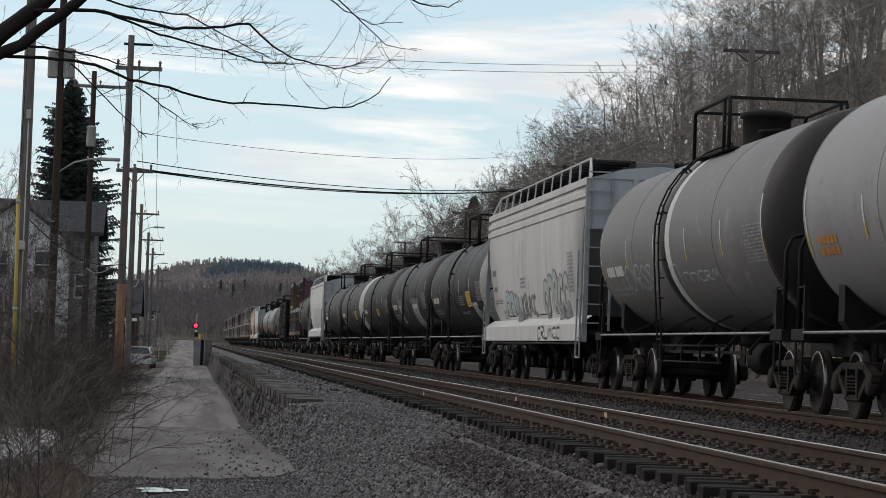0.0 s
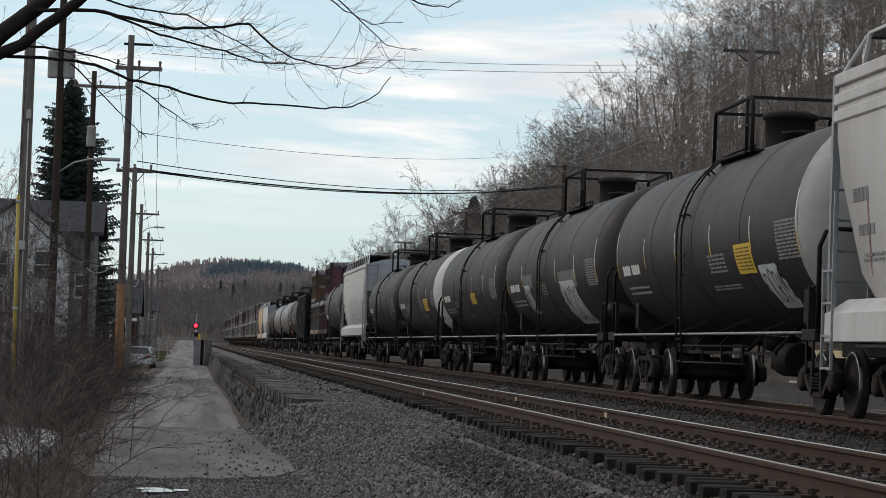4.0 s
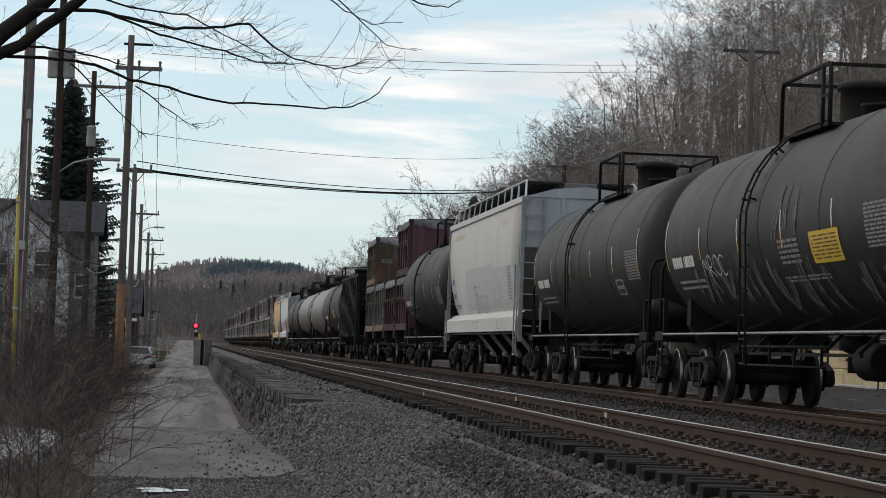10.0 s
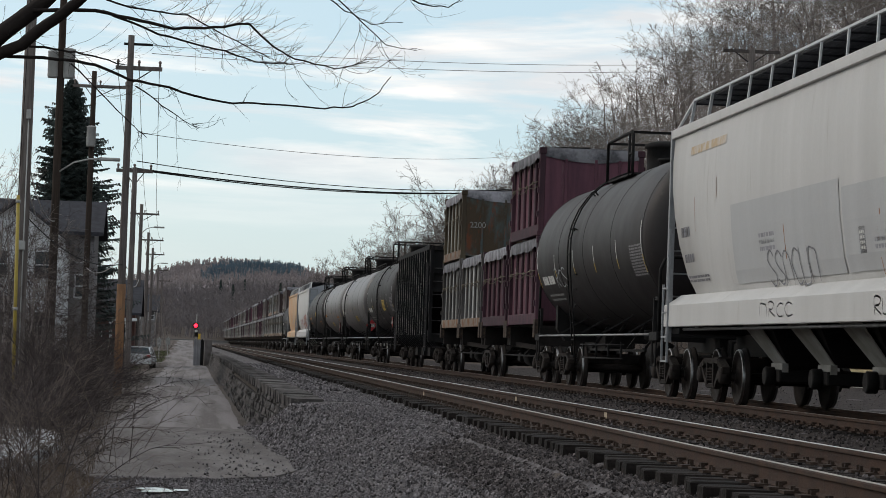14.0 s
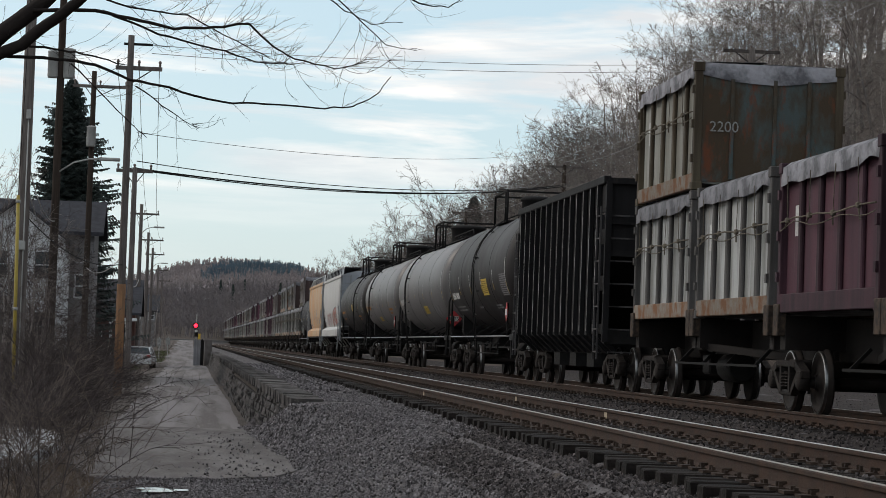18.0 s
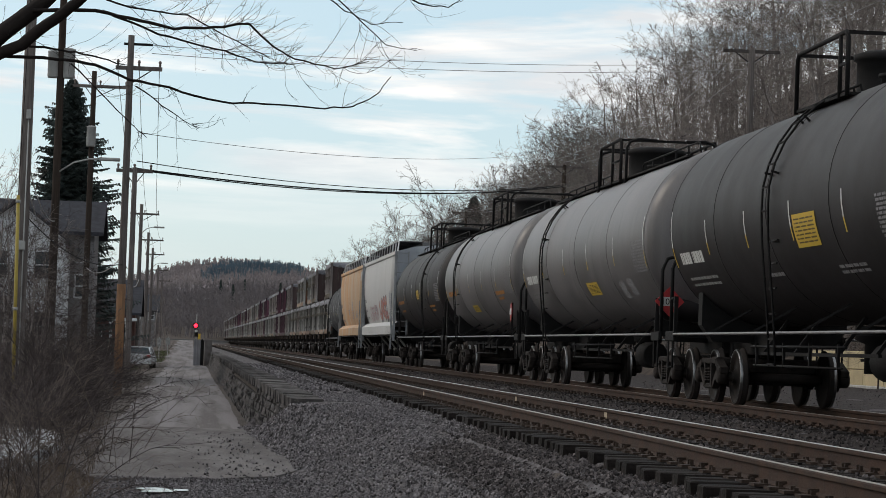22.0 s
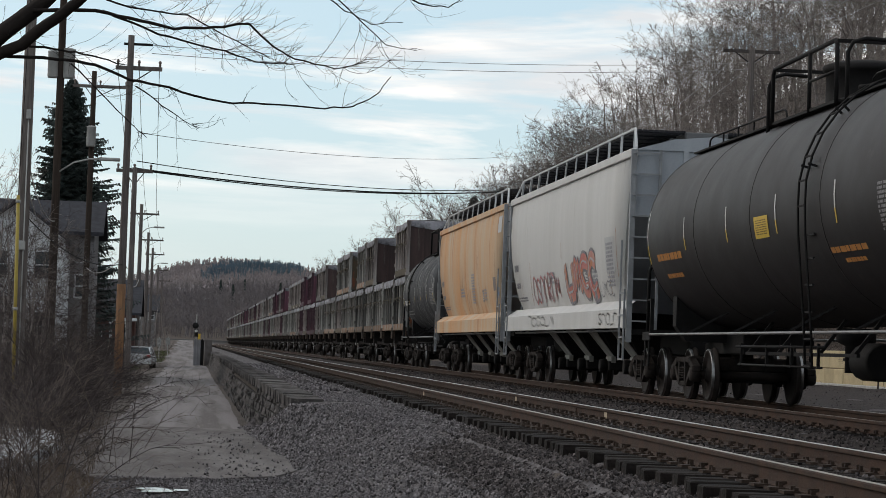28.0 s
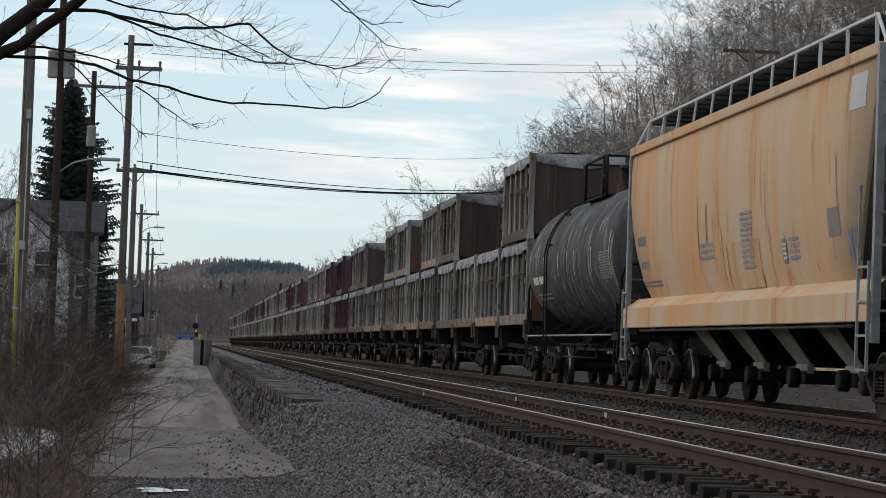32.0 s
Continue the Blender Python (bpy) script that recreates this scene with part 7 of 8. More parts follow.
# -- spruce behind the poles --
def spruce(seed, h, w):
    r = random.Random(seed)
    bm = bmesh.new()
    tube(bm, [(0, 0, -0.3), (0, 0, h * 0.5), (0.05, 0, h)], 0.22, 8, 0.02)
    v, f = [], []
    n = 980
    for i in range(n):
        k = (i / n) ** 0.9
        z = h * (0.04 + 0.95 * k)
        az = i * 2.39996 + r.uniform(-0.3, 0.3)
        ln = w * min(1.0, 1.12 * (1 - k) ** 0.62) * (0.8 + 0.3 * noise.noise(Vector((math.cos(az) * 1.5, math.sin(az) * 1.5, z * 0.9)))) * r.uniform(0.42, 1.25) + 0.10
        out = Vector((math.cos(az), math.sin(az), 0))
        side = Vector((-math.sin(az), math.cos(az), 0))
        segs = 4 + int(ln * 5.5)
        for j in range(segs):
            t_ = (j + 0.6) / segs
            droop = -0.34 * ln * t_ + 0.30 * ln * t_ * t_ + 0.10 * ln * (k - 0.4)
            c = out * ln * t_ + Vector((0, 0, z + droop))
            sz = (0.11 + 0.17 * (1 - t_)) * r.uniform(0.7, 1.3) * min(1.0, 0.35 + ln * 0.4)
            for s_ in (-1, 1):
                tip = c + side * s_ * sz * 1.5 + out * sz * r.uniform(0.4, 1.2) + Vector((0, 0, r.uniform(-0.24, 0.02)))
                q = len(v)
                v += [c - out * sz * 0.35, c + out * sz * 0.55 + Vector((0, 0, 0.05)), tip, c + Vector((0, 0, -sz * 0.6))]
                f += [(q, q + 1, q + 2), (q, q + 2, q + 3)]
    return finish(bm, M_BARK), raw([tuple(p) for p in v], f, M_NEEDLE)


M_NEEDLE = material("spruce_needles", (0.090, 0.112, 0.102), (0.045, 0.060, 0.054), 0.85, scale=0.8, amount=0.8, bump=0, island=0.45)
sp_m = spruce(3, 15.6, 4.1)
for x, y, sc in ((-6.7, 139.0, 1.0),):
    t = thing("spruce_tree", "dark green spruce tree behind the utility poles", "tree", "evergreens", at=pose(x, y, gz(x, y)))
    for nm, me in zip(("trunk", "crown"), sp_m):
        part(nm, me, None, t).scale = (sc,) * 3

for x, y, sc in ((30.2, 281, 1.0), (31.0, 262, 0.90), (35.5, 470, 0.8), (38.0, 400, 0.8)):
    t = thing("spruce_tree", "dark evergreen among bare trees on the bank", "tree", "evergreens", at=pose(x, y, gz(x, y) - 0.3))
    for nm, me in zip(("trunk", "crown"), sp_m):
        part(nm, me, None, t).scale = (sc,) * 3

# -- brush beside the lane --
def thicket(seed, n, h, arch, mat, twig=0.006):
    r = random.Random(seed)
    tw = Twigs()
    for _ in range(n):
        p = Vector((r.gauss(0, 0.45), r.gauss(0, 0.45), -0.1))
        d = Vector((r.gauss(0, 0.35), r.gauss(0, 0.35), 1)).normalized()
        ln = h * r.uniform(0.55, 1.15)
        rad = twig * r.uniform(0.9, 1.9)
        for q in range(7):
            d = (d + wild(r, 0.13) + Vector((d.x * arch, d.y * arch, -arch * 0.45 * q / 3))).normalized()
            n2 = p + d * ln / 7
            tw.stick(p, n2, rad * (1 - q * 0.11), rad * (1 - (q + 1) * 0.11))
            for _ in range(2 if q else 0):
                c = p.lerp(n2, r.random())
                e = (d + wild(r, 0.9)).normalized()
                l2 = ln * r.uniform(0.07, 0.24)
                cm = c + e * l2
                tw.stick(c, cm, rad * 0.5)
                tw.stick(c.lerp(cm, 0.5), c.lerp(cm, 0.5) + (e + wild(r, 0.8)).normalized() * l2 * 0.6, rad * 0.35)
            p = n2
    return tw.mesh(mat)


M_BRUSH_TAN = material("brush_tan", (0.17, 0.14, 0.118), (0.09, 0.074, 0.064), 0.9, scale=2, amount=0.7, bump=0.0, per_object=0.3)
THICKETS = [thicket(400 + k, 21, h, ar, m_, tw_) for k, (h, ar, m_, tw_) in enumerate(((2.0, 0.16, M_BRUSH, 0.006), (2.4, 0.2, M_BRUSH_TAN, 0.006), (1.7, 0.12, M_BRUSH, 0.005), (2.9, 0.22, M_BRUSH, 0.007)))]
THICKETS += [thicket(450 + k, 13, h, ar, m_, 0.009) for k, (h, ar, m_) in enumerate(((2.4, 0.2, M_BRUSH), (2.1, 0.24, M_BRUSH_TAN)))]
rb = random.Random(77)


def shrub(x, y, sc, k=None):
    ob = new("shrub", THICKETS[rb.randrange(4) if k is None else k])
    ob.matrix_basis = pose(x, y, gz(x, y) - 0.05, 0, 0, rb.uniform(0, 360)) @ Matrix.Scale(sc, 4)
    return tagged(ob, "tangled leafless brown brush beside the lane", "shrub", "brush by the lane")


for k in range(22):           # nearest, its tips over the lane's edge
    y = 29 + 15 * rb.random()
    shrub(-1.15 - 0.03 * (y - 29) - 1.5 * rb.random() ** 1.2, y, rb.uniform(0.5, 0.85), rb.choice((4, 5, 4, 5, 1)))
for k in range(62):
    y = 46 + 24 * rb.random()
    q = rb.random()
    shrub(-1.95 - 0.035 * (y - 45) - 2.6 * q, y, rb.uniform(0.65, 1.15) * (1.0 if q < 0.45 else 0.55))
for k in range(110):
    y = 66 + 62 * rb.random()
    shrub(-2.6 - 0.012 * (y - 60) - 5.0 * rb.random(), y, rb.uniform(0.75, 1.25))
for k in range(17):
    y = 62 + 56 * rb.random()
    q = rb.random()
    plant(rb.choice(BRUSH_TREES), -0.052 * y - 0.1 - (0.022 * y + 0.4) * q, y, rb.uniform(0.75, 1.1) + 0.7 * q * rb.random(), rb.uniform(0, 360), "shrub", "leafless saplings and brush before the house", "shrub", "brush by the lane")
for k in range(7):
    y = 92 + 24 * rb.random()
    plant(rb.choice(BRUSH_TREES), -0.056 * y - 0.025 * y * (k + 0.5) / 13, y, rb.uniform(1.25, 1.9), rb.uniform(0, 360), "shrub", "leafless saplings and brush before the house", "shrub", "brush by the lane")
for x, y, sc, k in ((-6.15, 88, 0.62, 0), (-5.6, 91, 0.48, 3), (-5.3, 97, 0.42, 1), (-7.0, 104, 0.62, 4), (-6.1, 108, 0.48, 3), (-4.6, 84, 0.32, 0), (-7.6, 112, 0.55, 3), (-5.95, 80, 0.55, 1), (-8.6, 100, 0.62, 1), (-6.3, 160, 0.6, 0), (-4.6, 250, 0.62, 3), (-3.5, 222, 0.5, 0), (-3.9, 268, 0.6, 4), (-3.2, 330, 0.6, 1), (-5.6, 300, 0.7, 0), (-7.5, 380, 0.8, 3), (-3.8, 430, 0.6, 4), (-9, 210, 0.8, 2), (-6.8, 470, 0.7, 1)):
    plant(MID_TREES[k % 3] if y < 120 else NEAR_TREES[k], x, y, sc, rb.uniform(0, 360), label="leafless tree beside the lane", group="trees by the lane")

# dry grass at the lane's edge
gv = Twigs()
for _ in range(5200):
    y = 27 + 40 * rb.random() ** 1.4
    x = -0.95 - 0.028 * (y - 25) - 3.2 * rb.random() ** 1.6
    b_ = Vector((x, y, gz(x, y) - 0.02))
    gv.stick(b_, b_ + Vector((rb.gauss(0, 0.12), rb.gauss(0, 0.12), rb.uniform(0.08, 0.36))), 0.0045)
tagged(new("dry_grass", gv.mesh(M_GRASS)), "tufts of dry reddish-brown grass", "grass", kind="stuff")
M_GREEN = material("green_grass", (0.075, 0.095, 0.03), (0.05, 0.06, 0.025), 0.9, scale=3, amount=0.7, bump=0.0, island=0.4)
gv = Twigs()
for _ in range(5000):
    y = rb.choice((rb.uniform(95, 190), rb.uniform(215, 300)))
    x = -3.3 - 2.2 * rb.random() if y < 200 else -2.2 - 1.6 * rb.random()
    b_ = Vector((x, y, gz(x, y) - 0.02))
    gv.stick(b_, b_ + Vector((rb.gauss(0, 0.06), rb.gauss(0, 0.06), rb.uniform(0.08, 0.2))), 0.014)
tagged(new("green_grass", gv.mesh(M_GREEN)), "thin green verge grass beside the lane", "grass", kind="stuff")

# -- branches hanging into view from a tree beside the camera --
BOUGHS = (
    ("A", 0.048, 0.040, [(-1.15, 2.21), (-0.98, 2.36), (-0.83, 2.49), (-0.70, 2.64)], 4),
    ("B", 0.034, 0.026, [(-1.14, 2.16), (-0.92, 2.26), (-0.75, 2.40), (-0.61, 2.51), (-0.47, 2.64)], 5),
    ("C", 0.011, 0.0022, [(-0.87, 2.44), (-0.55, 2.46), (-0.32, 2.41), (-0.14, 2.38), (0.06, 2.39), (0.24, 2.42), (0.36, 2.31), (0.48, 2.24), (0.69, 2.20), (0.86, 2.24)], 26),
    ("D", 0.0095, 0.0022, [(-1.06, 2.20), (-0.74, 2.20), (-0.54, 2.18), (-0.36, 2.11), (-0.16, 2.08), (0.11, 2.02), (0.34, 2.02), (0.61, 2.01), (0.80, 2.03), (0.92, 2.09), (1.00, 2.20)], 14),
    ("E", 0.007, 0.003, [(-0.89, 2.26), (-0.72, 2.24), (-0.56, 2.22), (-0.39, 2.17)], 6),
    ("F", 0.0045, 0.0016, [(-0.67, 2.18), (-0.50, 2.03), (-0.35, 1.89), (-0.27, 1.83)], 5),
    ("G", 0.004, 0.0016, [(-0.33, 2.08), (-0.15, 1.95), (0.0, 1.86)], 4),
    ("H", 0.007, 0.002, [(-0.52, 2.46), (-0.23, 2.35), (0.07, 2.29), (0.28, 2.23), (0.48, 2.22)], 18),
    ("I", 0.004, 0.0015, [(0.52, 2.66), (0.74, 2.53), (0.89, 2.47), (1.06, 2.50)], 4),
    ("J", 0.004, 0.0015, [(0.64, 2.63), (0.83, 2.46), (0.95, 2.34), (1.11, 2.31)], 3),
    ("K", 0.005, 0.002, [(1.00, 2.65), (1.12, 2.57), (1.27, 2.55), (1.33, 2.59)], 3),
    ("M", 0.006, 0.002, [(-0.67, 2.57), (-0.38, 2.49), (-0.08, 2.46), (0.18, 2.34), (0.36, 2.26)], 20),
)
near_tree = thing("tree", "dark bare tree whose branches hang over the lane", "tree")
bm = bmesh.new()
tube(bm, [(-3.1, 13.2, -1.6), (-3.0, 13.2, 0.3), (-2.6, 13.3, 1.3), (-1.9, 13.4, 1.8), (-1.15, 13.5, 2.21)], 0.17, 10, 0.05)
tube(bm, [(-2.9, 13.2, 0.6), (-2.2, 13.4, 1.7), (-1.14, 13.5, 2.16)], 0.08, 8, 0.035)
tube(bm, [(-2.6, 13.3, 1.3), (-2.7, 13.4, 3.4), (-2.2, 13.5, 5.6)], 0.10, 8, 0.03)
tube(bm, [(-0.70, 13.5, 2.64), (-0.5, 13.5, 2.9), (0.2, 13.6, 3.0), (0.52, 13.5, 2.66)], 0.03, 7, 0.006)
tube(bm, [(0.2, 13.6, 3.0), (0.6, 13.5, 2.9), (1.0, 13.5, 2.65)], 0.02, 7, 0.005)
part("trunk", bm, M_BRANCH, near_tree)
rl = random.Random(19)
for nm, r0, r1, pts2, twigs in BOUGHS:
    depth = rl.uniform(-0.25, 0.25)
    p3 = []
    for (xa, za), (xb, zb) in zip(pts2, pts2[1:]):
        for q in range(4):
            k = q / 4
            p3.append(Vector((xa + (xb - xa) * k + rl.uniform(-0.004, 0.004), 13.5 + depth * len(p3) / (4 * len(pts2)), za + (zb - za) * k + rl.uniform(-0.005, 0.005))))
    p3.append(Vector((pts2[-1][0], 13.5 + depth, pts2[-1][1])))
    bm = bmesh.new()
    tube(bm, p3, r0, 7, r1)
    part("limb", bm, M_BRANCH, near_tree)
    tw = Twigs()
    for _ in range(int(twigs * (0.5 if nm == "D" else 1.5))):
        i = rl.randrange(len(p3) // 5, len(p3) - 1)
        p = p3[i].copy()
        d = (p3[i + 1] - p3[i]).normalized()
        d = (d * 0.6 + Vector((rl.uniform(-0.7, 0.9), rl.uniform(-0.8, 0.8), rl.uniform(-1.0, 0.6)))).normalized()
        ln = rl.uniform(0.08, 0.20) if nm == "D" else rl.uniform(0.10, 0.40)
        rad = rl.uniform(0.0011, 0.0019)
        curl = rl.uniform(-0.10, 0.26)
        for q in range(8):
            d = (d + Vector((curl * 0.7, 0, curl)) + wild(rl, 0.22)).normalized()
            n2 = p + d * ln / 8
            tw.stick(p, n2, rad * (1 - q * 0.09), rad * (0.91 - q * 0.09))
            if rl.random() < 0.42:
                e = (d + wild(rl, 0.9)).normalized()
                m2 = p + e * ln * rl.uniform(0.08, 0.22)
                tw.stick(p, m2, rad * 0.65, rad * 0.5)
                tw.stick(m2, m2 + (e + Vector((0.2, 0, 0.35)) + wild(rl, 0.3)).normalized() * ln * rl.uniform(0.06, 0.16), rad * 0.5)
            p = n2
    tagged(part("twig", tw.mesh(M_BRANCH), None, near_tree), kind="stuff")


# -- utility poles --
def arm_bm(x0, x1, z, y=0.0):
    bm = bmesh.new()
    box(bm, x0, x1, y - 0.06, y + 0.06, z - 0.07, z + 0.07, 0.01)
    return bm


def insulator_bm(x, z, y=0.0):
    bm = bmesh.new()
    lathe(bm, [(0.02, z), (0.05, z + 0.05), (0.03, z + 0.09), (0.06, z + 0.14), (0.04, z + 0.2), (0.001, z + 0.22)], "z", 8, (x, y, 0))
    return bm


M_PORC = material("porcelain", (0.16, 0.12, 0.10), (0.10, 0.08, 0.07), 0.35, bump=0)


def pole(x, y, top, r=0.15, lean=0.0, arms=(), mat=None, label="weathered wooden utility pole beside the lane", base=None):
    p = thing("utility_pole", label, "utility pole", "utility poles", at=pose(x, y, 0, 0, lean, 0))
    bm = bmesh.new()
    g = gz(x, y) - 0.6 if base is None else base
    n = 8
    lathe(bm, [(r * (1.12 - 0.30 * i / n), g + (top - g) * i / n) for i in range(n + 1)], "z", 14)
    part("shaft", bm, mat or M_POLE, p)
    for x0, x1, z in arms:
        a = part("crossarm", arm_bm(x0, x1, z), M_POLE, p)
        for k in range(3):
            xx = x0 + 0.08 + (x1 - x0 - 0.16) * k / 2
            part("insulator", insulator_bm(xx, z + 0.07), M_PORC, a)
        for s_ in (-1, 1):
            xe = (x0 + x1) / 2 + s_ * (x1 - x0) * 0.27
            bm = bmesh.new()
            beam(bm, (xe, 0.09, z - 0.05), (0, 0.12, z - 0.55), 0.035)
            part("brace", bm, M_WIRE, a)
    return p


def can_bm(x, z0, z1, r, y=0.0):
    bm = bmesh.new()
    lathe(bm, [(r * 0.9, z0), (r, z0 + 0.05), (r, z1 - 0.08), (r * 1.05, z1 - 0.07), (r * 1.05, z1 - 0.03), (r * 0.6, z1), (0.001, z1 + 0.02)], "z", 18, (x, y, 0))
    return bm


M_CAN = material("transformer_grey", (0.42, 0.42, 0.41), (0.32, 0.32, 0.31), 0.5, scale=4, bump=0.05)
M_YGUARD = material("guy_guard_yellow", (0.42, 0.32, 0.06), (0.30, 0.22, 0.05), 0.5, scale=4, bump=0.05)
p1 = pole(-4.56, 70, 12.5, 0.16)
bm = bmesh.new()
tube(bm, [(0.05, -0.19, -1.0), (0.05, -0.18, 6.6)], 0.02, 6)
box(bm, -0.01, 0.11, -0.26, -0.14, 6.5, 6.75, 0.01)
box(bm, -0.08, 0.1, -0.28, -0.17, 3.0, 3.25, 0.02)
part("conduit", bm, M_CAN, p1, "grey service conduit")
bm = bmesh.new()
tube(bm, [(-4.44, 66, 4.25), (-4.36, 66, -1.2)], 0.045, 8)
guard = thing("guy_wire_guard", "tall yellow plastic guy wire guard", "guy guard")
part("sleeve", bm, M_YGUARD, guard)
bm = bmesh.new()
for z_, x_ in ((4.1, -4.438), (1.4, -4.398), (-0.9, -4.362)):
    lathe(bm, [(0.062, z_ - 0.04), (0.064, z_), (0.062, z_ + 0.04)], "z", 10, (x_, 66, 0))
part("clamp", bm, M_CAN, guard, "grey clamp bands")
bm = bmesh.new()
tube(bm, [(-4.44, 66, 4.2), (-4.55, 69.85, 11.8)], 0.008, 5)
solid("guy_wire", bm, M_WIRE, "thin steel guy wire from the pole", "wire")
p2 = pole(-5.05, 95, 14.5, 0.15, mat=M_POLE_DARK, label="tall dark utility pole with a street lamp")
part("transformer", can_bm(0.28, 10.1, 11.2, 0.22), M_CAN, p2)
part("transformer", can_bm(-0.28, 10.1, 11.1, 0.20), M_CAN, p2)


def street_lamp(parent, x, z, reach, rise):
    bm = bmesh.new()
    tube(bm, [(x, -0.1, z), (x + reach * 0.35, -0.12, z + rise * 0.7), (x + reach * 0.75, -0.12, z + rise), (x + reach, -0.12, z + rise)], 0.03, 6)
    arm = part("lamp_arm", bm, M_CAN, parent, "curved grey lamp bracket")
    bm = bmesh.new()
    box(bm, x + reach - 0.05, x + reach + 0.72, -0.24, 0.0, z + rise - 0.05, z + rise + 0.07, 0.03)
    part("lamp_head", bm, M_CAN, arm, "grey cobra-head street lamp")


street_lamp(p2, 0.1, 6.7, 1.45, 0.5)
p3 = pole(-4.85, 120, 12.95, 0.14, mat=M_POLE_DARK, arms=((-0.95, 1.55, 12.25),), label="dark utility pole with a grey transformer")
part("transformer", can_bm(-0.02, 9.45, 10.4, 0.21, -0.28), M_CAN, p3, "pale grey pole transformer")
p4 = pole(-2.42, 90, 11.2, 0.13, arms=((-0.5, 1.1, 10.07),), label="utility pole with crossarm beside the lane")
bm = bmesh.new()
tube(bm, [(0, 0, -1.5), (0, 0, 2.6)], 0.152, 14)
part("lower_shaft", bm, M_POLE_TAN, p4, "orange-brown bare wood")
bm = bmesh.new()
box(bm, -0.25, 0.75, -0.05, 0.05, 10.86, 10.94)
part("cutout", bm, M_WIRE, p4)
p5 = pole(-2.47, 105, 7.62, 0.12, arms=((-0.75, 0.72, 7.48),))
for x, y, top, aw in ((-3.88, 190, 10.5, 1.2), (-4.17, 240, 10.5, 1.3), (-4.5, 290, 10.8, 1.2), (-4.75, 360, 10.9, 1.3), (-4.95, 430, 11.0, 1.2)):
    q = pole(x, y, top, 0.15, arms=((-0.8, aw + 0.1, top - 0.7),))
    if y in (190, 290):
        street_lamp(q, 0.1, top - 2.1, 0.9, 0.45)
for x, y, top in ((23.65, 110, 14.2), (24.2, 170, 13.2), (25.1, 240, 13.6), (26.0, 320, 13.8)):
    pole(x, y, top, 0.16, arms=((-1.25, 1.25, top - 0.12),), mat=M_POLE_DARK if y > 150 else None, label="weathered utility pole beyond the tracks", base=0.0)


def wire(a, b, sag, r, mat, label="thin overhead utility wire", n=20):
    bm = bmesh.new()
    a, b = Vector(a), Vector(b)
    tube(bm, [a.lerp(b, i / n) - Vector((0, 0, 4 * sag * (i / n) * (1 - i / n))) for i in range(n + 1)], r, 5)
    return solid("overhead_wire", bm, mat, label, "wire", "overhead wires")


wire((-2.4, 105, 7.88), (24.9, 170, 12.0), 0.78, 0.020, M_WIRE)
wire((-2.4, 105, 7.58), (24.9, 170, 11.9), 0.75, 0.034, M_WIRE, "thick black overhead cable crossing the tracks")
wire((-3.0, 105, 7.60), (24.4, 168, 11.85), 0.85, 0.026, M_WIRE, "thick black overhead cable crossing the tracks")
for dz, dy in ((0.0, 0), (-0.25, 0.4)):
    wire((-1.7, 90 + dy, 10.9 + dz), (23.6, 110 + dy, 13.6 + dz), 0.35, 0.011, M_WIRE_PALE)
wire((-2.1, 90, 7.85), (24.2, 170, 14.2), 0.75, 0.011, M_WIRE_PALE)
for k, zz in ((-1.1, 14.5), (0.0, 14.5), (1.1, 14.5)):
    for a, b in (((23.65, 110, 14.45), (24.2, 170, 13.4)), ((24.2, 170, 13.4), (25.1, 240, 13.6)), ((25.1, 240, 13.6), (26, 320, 13.8))):
        wire((a[0] + k, a[1], a[2]), (b[0] + k, b[1], b[2]), 0.9, 0.012, M_WIRE_PALE)
    wire((23.65 + k, 110, 14.45), (23.6 + k, 40, 15.6), 0.8, 0.010, M_WIRE_PALE)
for k in (-0.45, 0.3, 1.0):
    wire((-2.42 + k, 90, 10.25), (-3.8 + k, 190, 10.0), 0.9, 0.012, M_WIRE)
    wire((-3.8 + k, 190, 10.0), (-4.1 + k, 240, 10.0), 0.5, 0.012, M_WIRE)
    wire((-4.1 + k, 240, 10.0), (-4.5 + k, 290, 10.2), 0.5, 0.012, M_WIRE)
M_LOOP = material("cable_white", (0.42, 0.42, 0.43), (0.3, 0.3, 0.3), 0.6, bump=0)
for a, b, sg in (((-4.56, 70.2, 5.6), (-5.05, 95, 4.9), 0.5), ((-4.56, 70.2, 5.0), (-5.05, 95, 4.2), 0.5), ((-5.05, 95, 4.7), (-4.85, 120, 4.3), 0.6), ((-4.85, 120, 3.9), (-2.42, 90, 3.6), 0.4), ((-2.42, 90, 3.4), (-3.88, 190, 5.0), 0.7)):
    wire(a, b, sg, 0.018, M_LOOP, "pale drooping service cable")
wire((-4.56, 70, 4.0), (-2.42, 90, 3.3), 0.5, 0.016, M_WIRE, "black drooping service cable")

# -- houses behind the brush --
M_SIDING = material("white_siding", (0.74, 0.76, 0.79), (0.63, 0.65, 0.68), 0.7, scale=2, amount=0.5, bump=0.1, stretch=(0.4, 0.4, 8))
M_ROOF = material("dark_shingles", (0.06, 0.062, 0.07), (0.035, 0.036, 0.04), 0.85, scale=3, amount=0.6, bump=0.4, fine=14)
M_GREYSIDE = material("grey_siding", (0.24, 0.235, 0.23), (0.17, 0.165, 0.16), 0.75, scale=2, bump=0.1, stretch=(0.4, 0.4, 8))
M_BRICKR = material("dark_red_brick", (0.15, 0.075, 0.06), (0.09, 0.05, 0.042), 0.85, scale=5, bump=0.2)
M_GLASS = bpy.data.materials.new("window_glass")
M_GLASS.use_nodes = True
gb = M_GLASS.node_tree.nodes["Principled BSDF"]
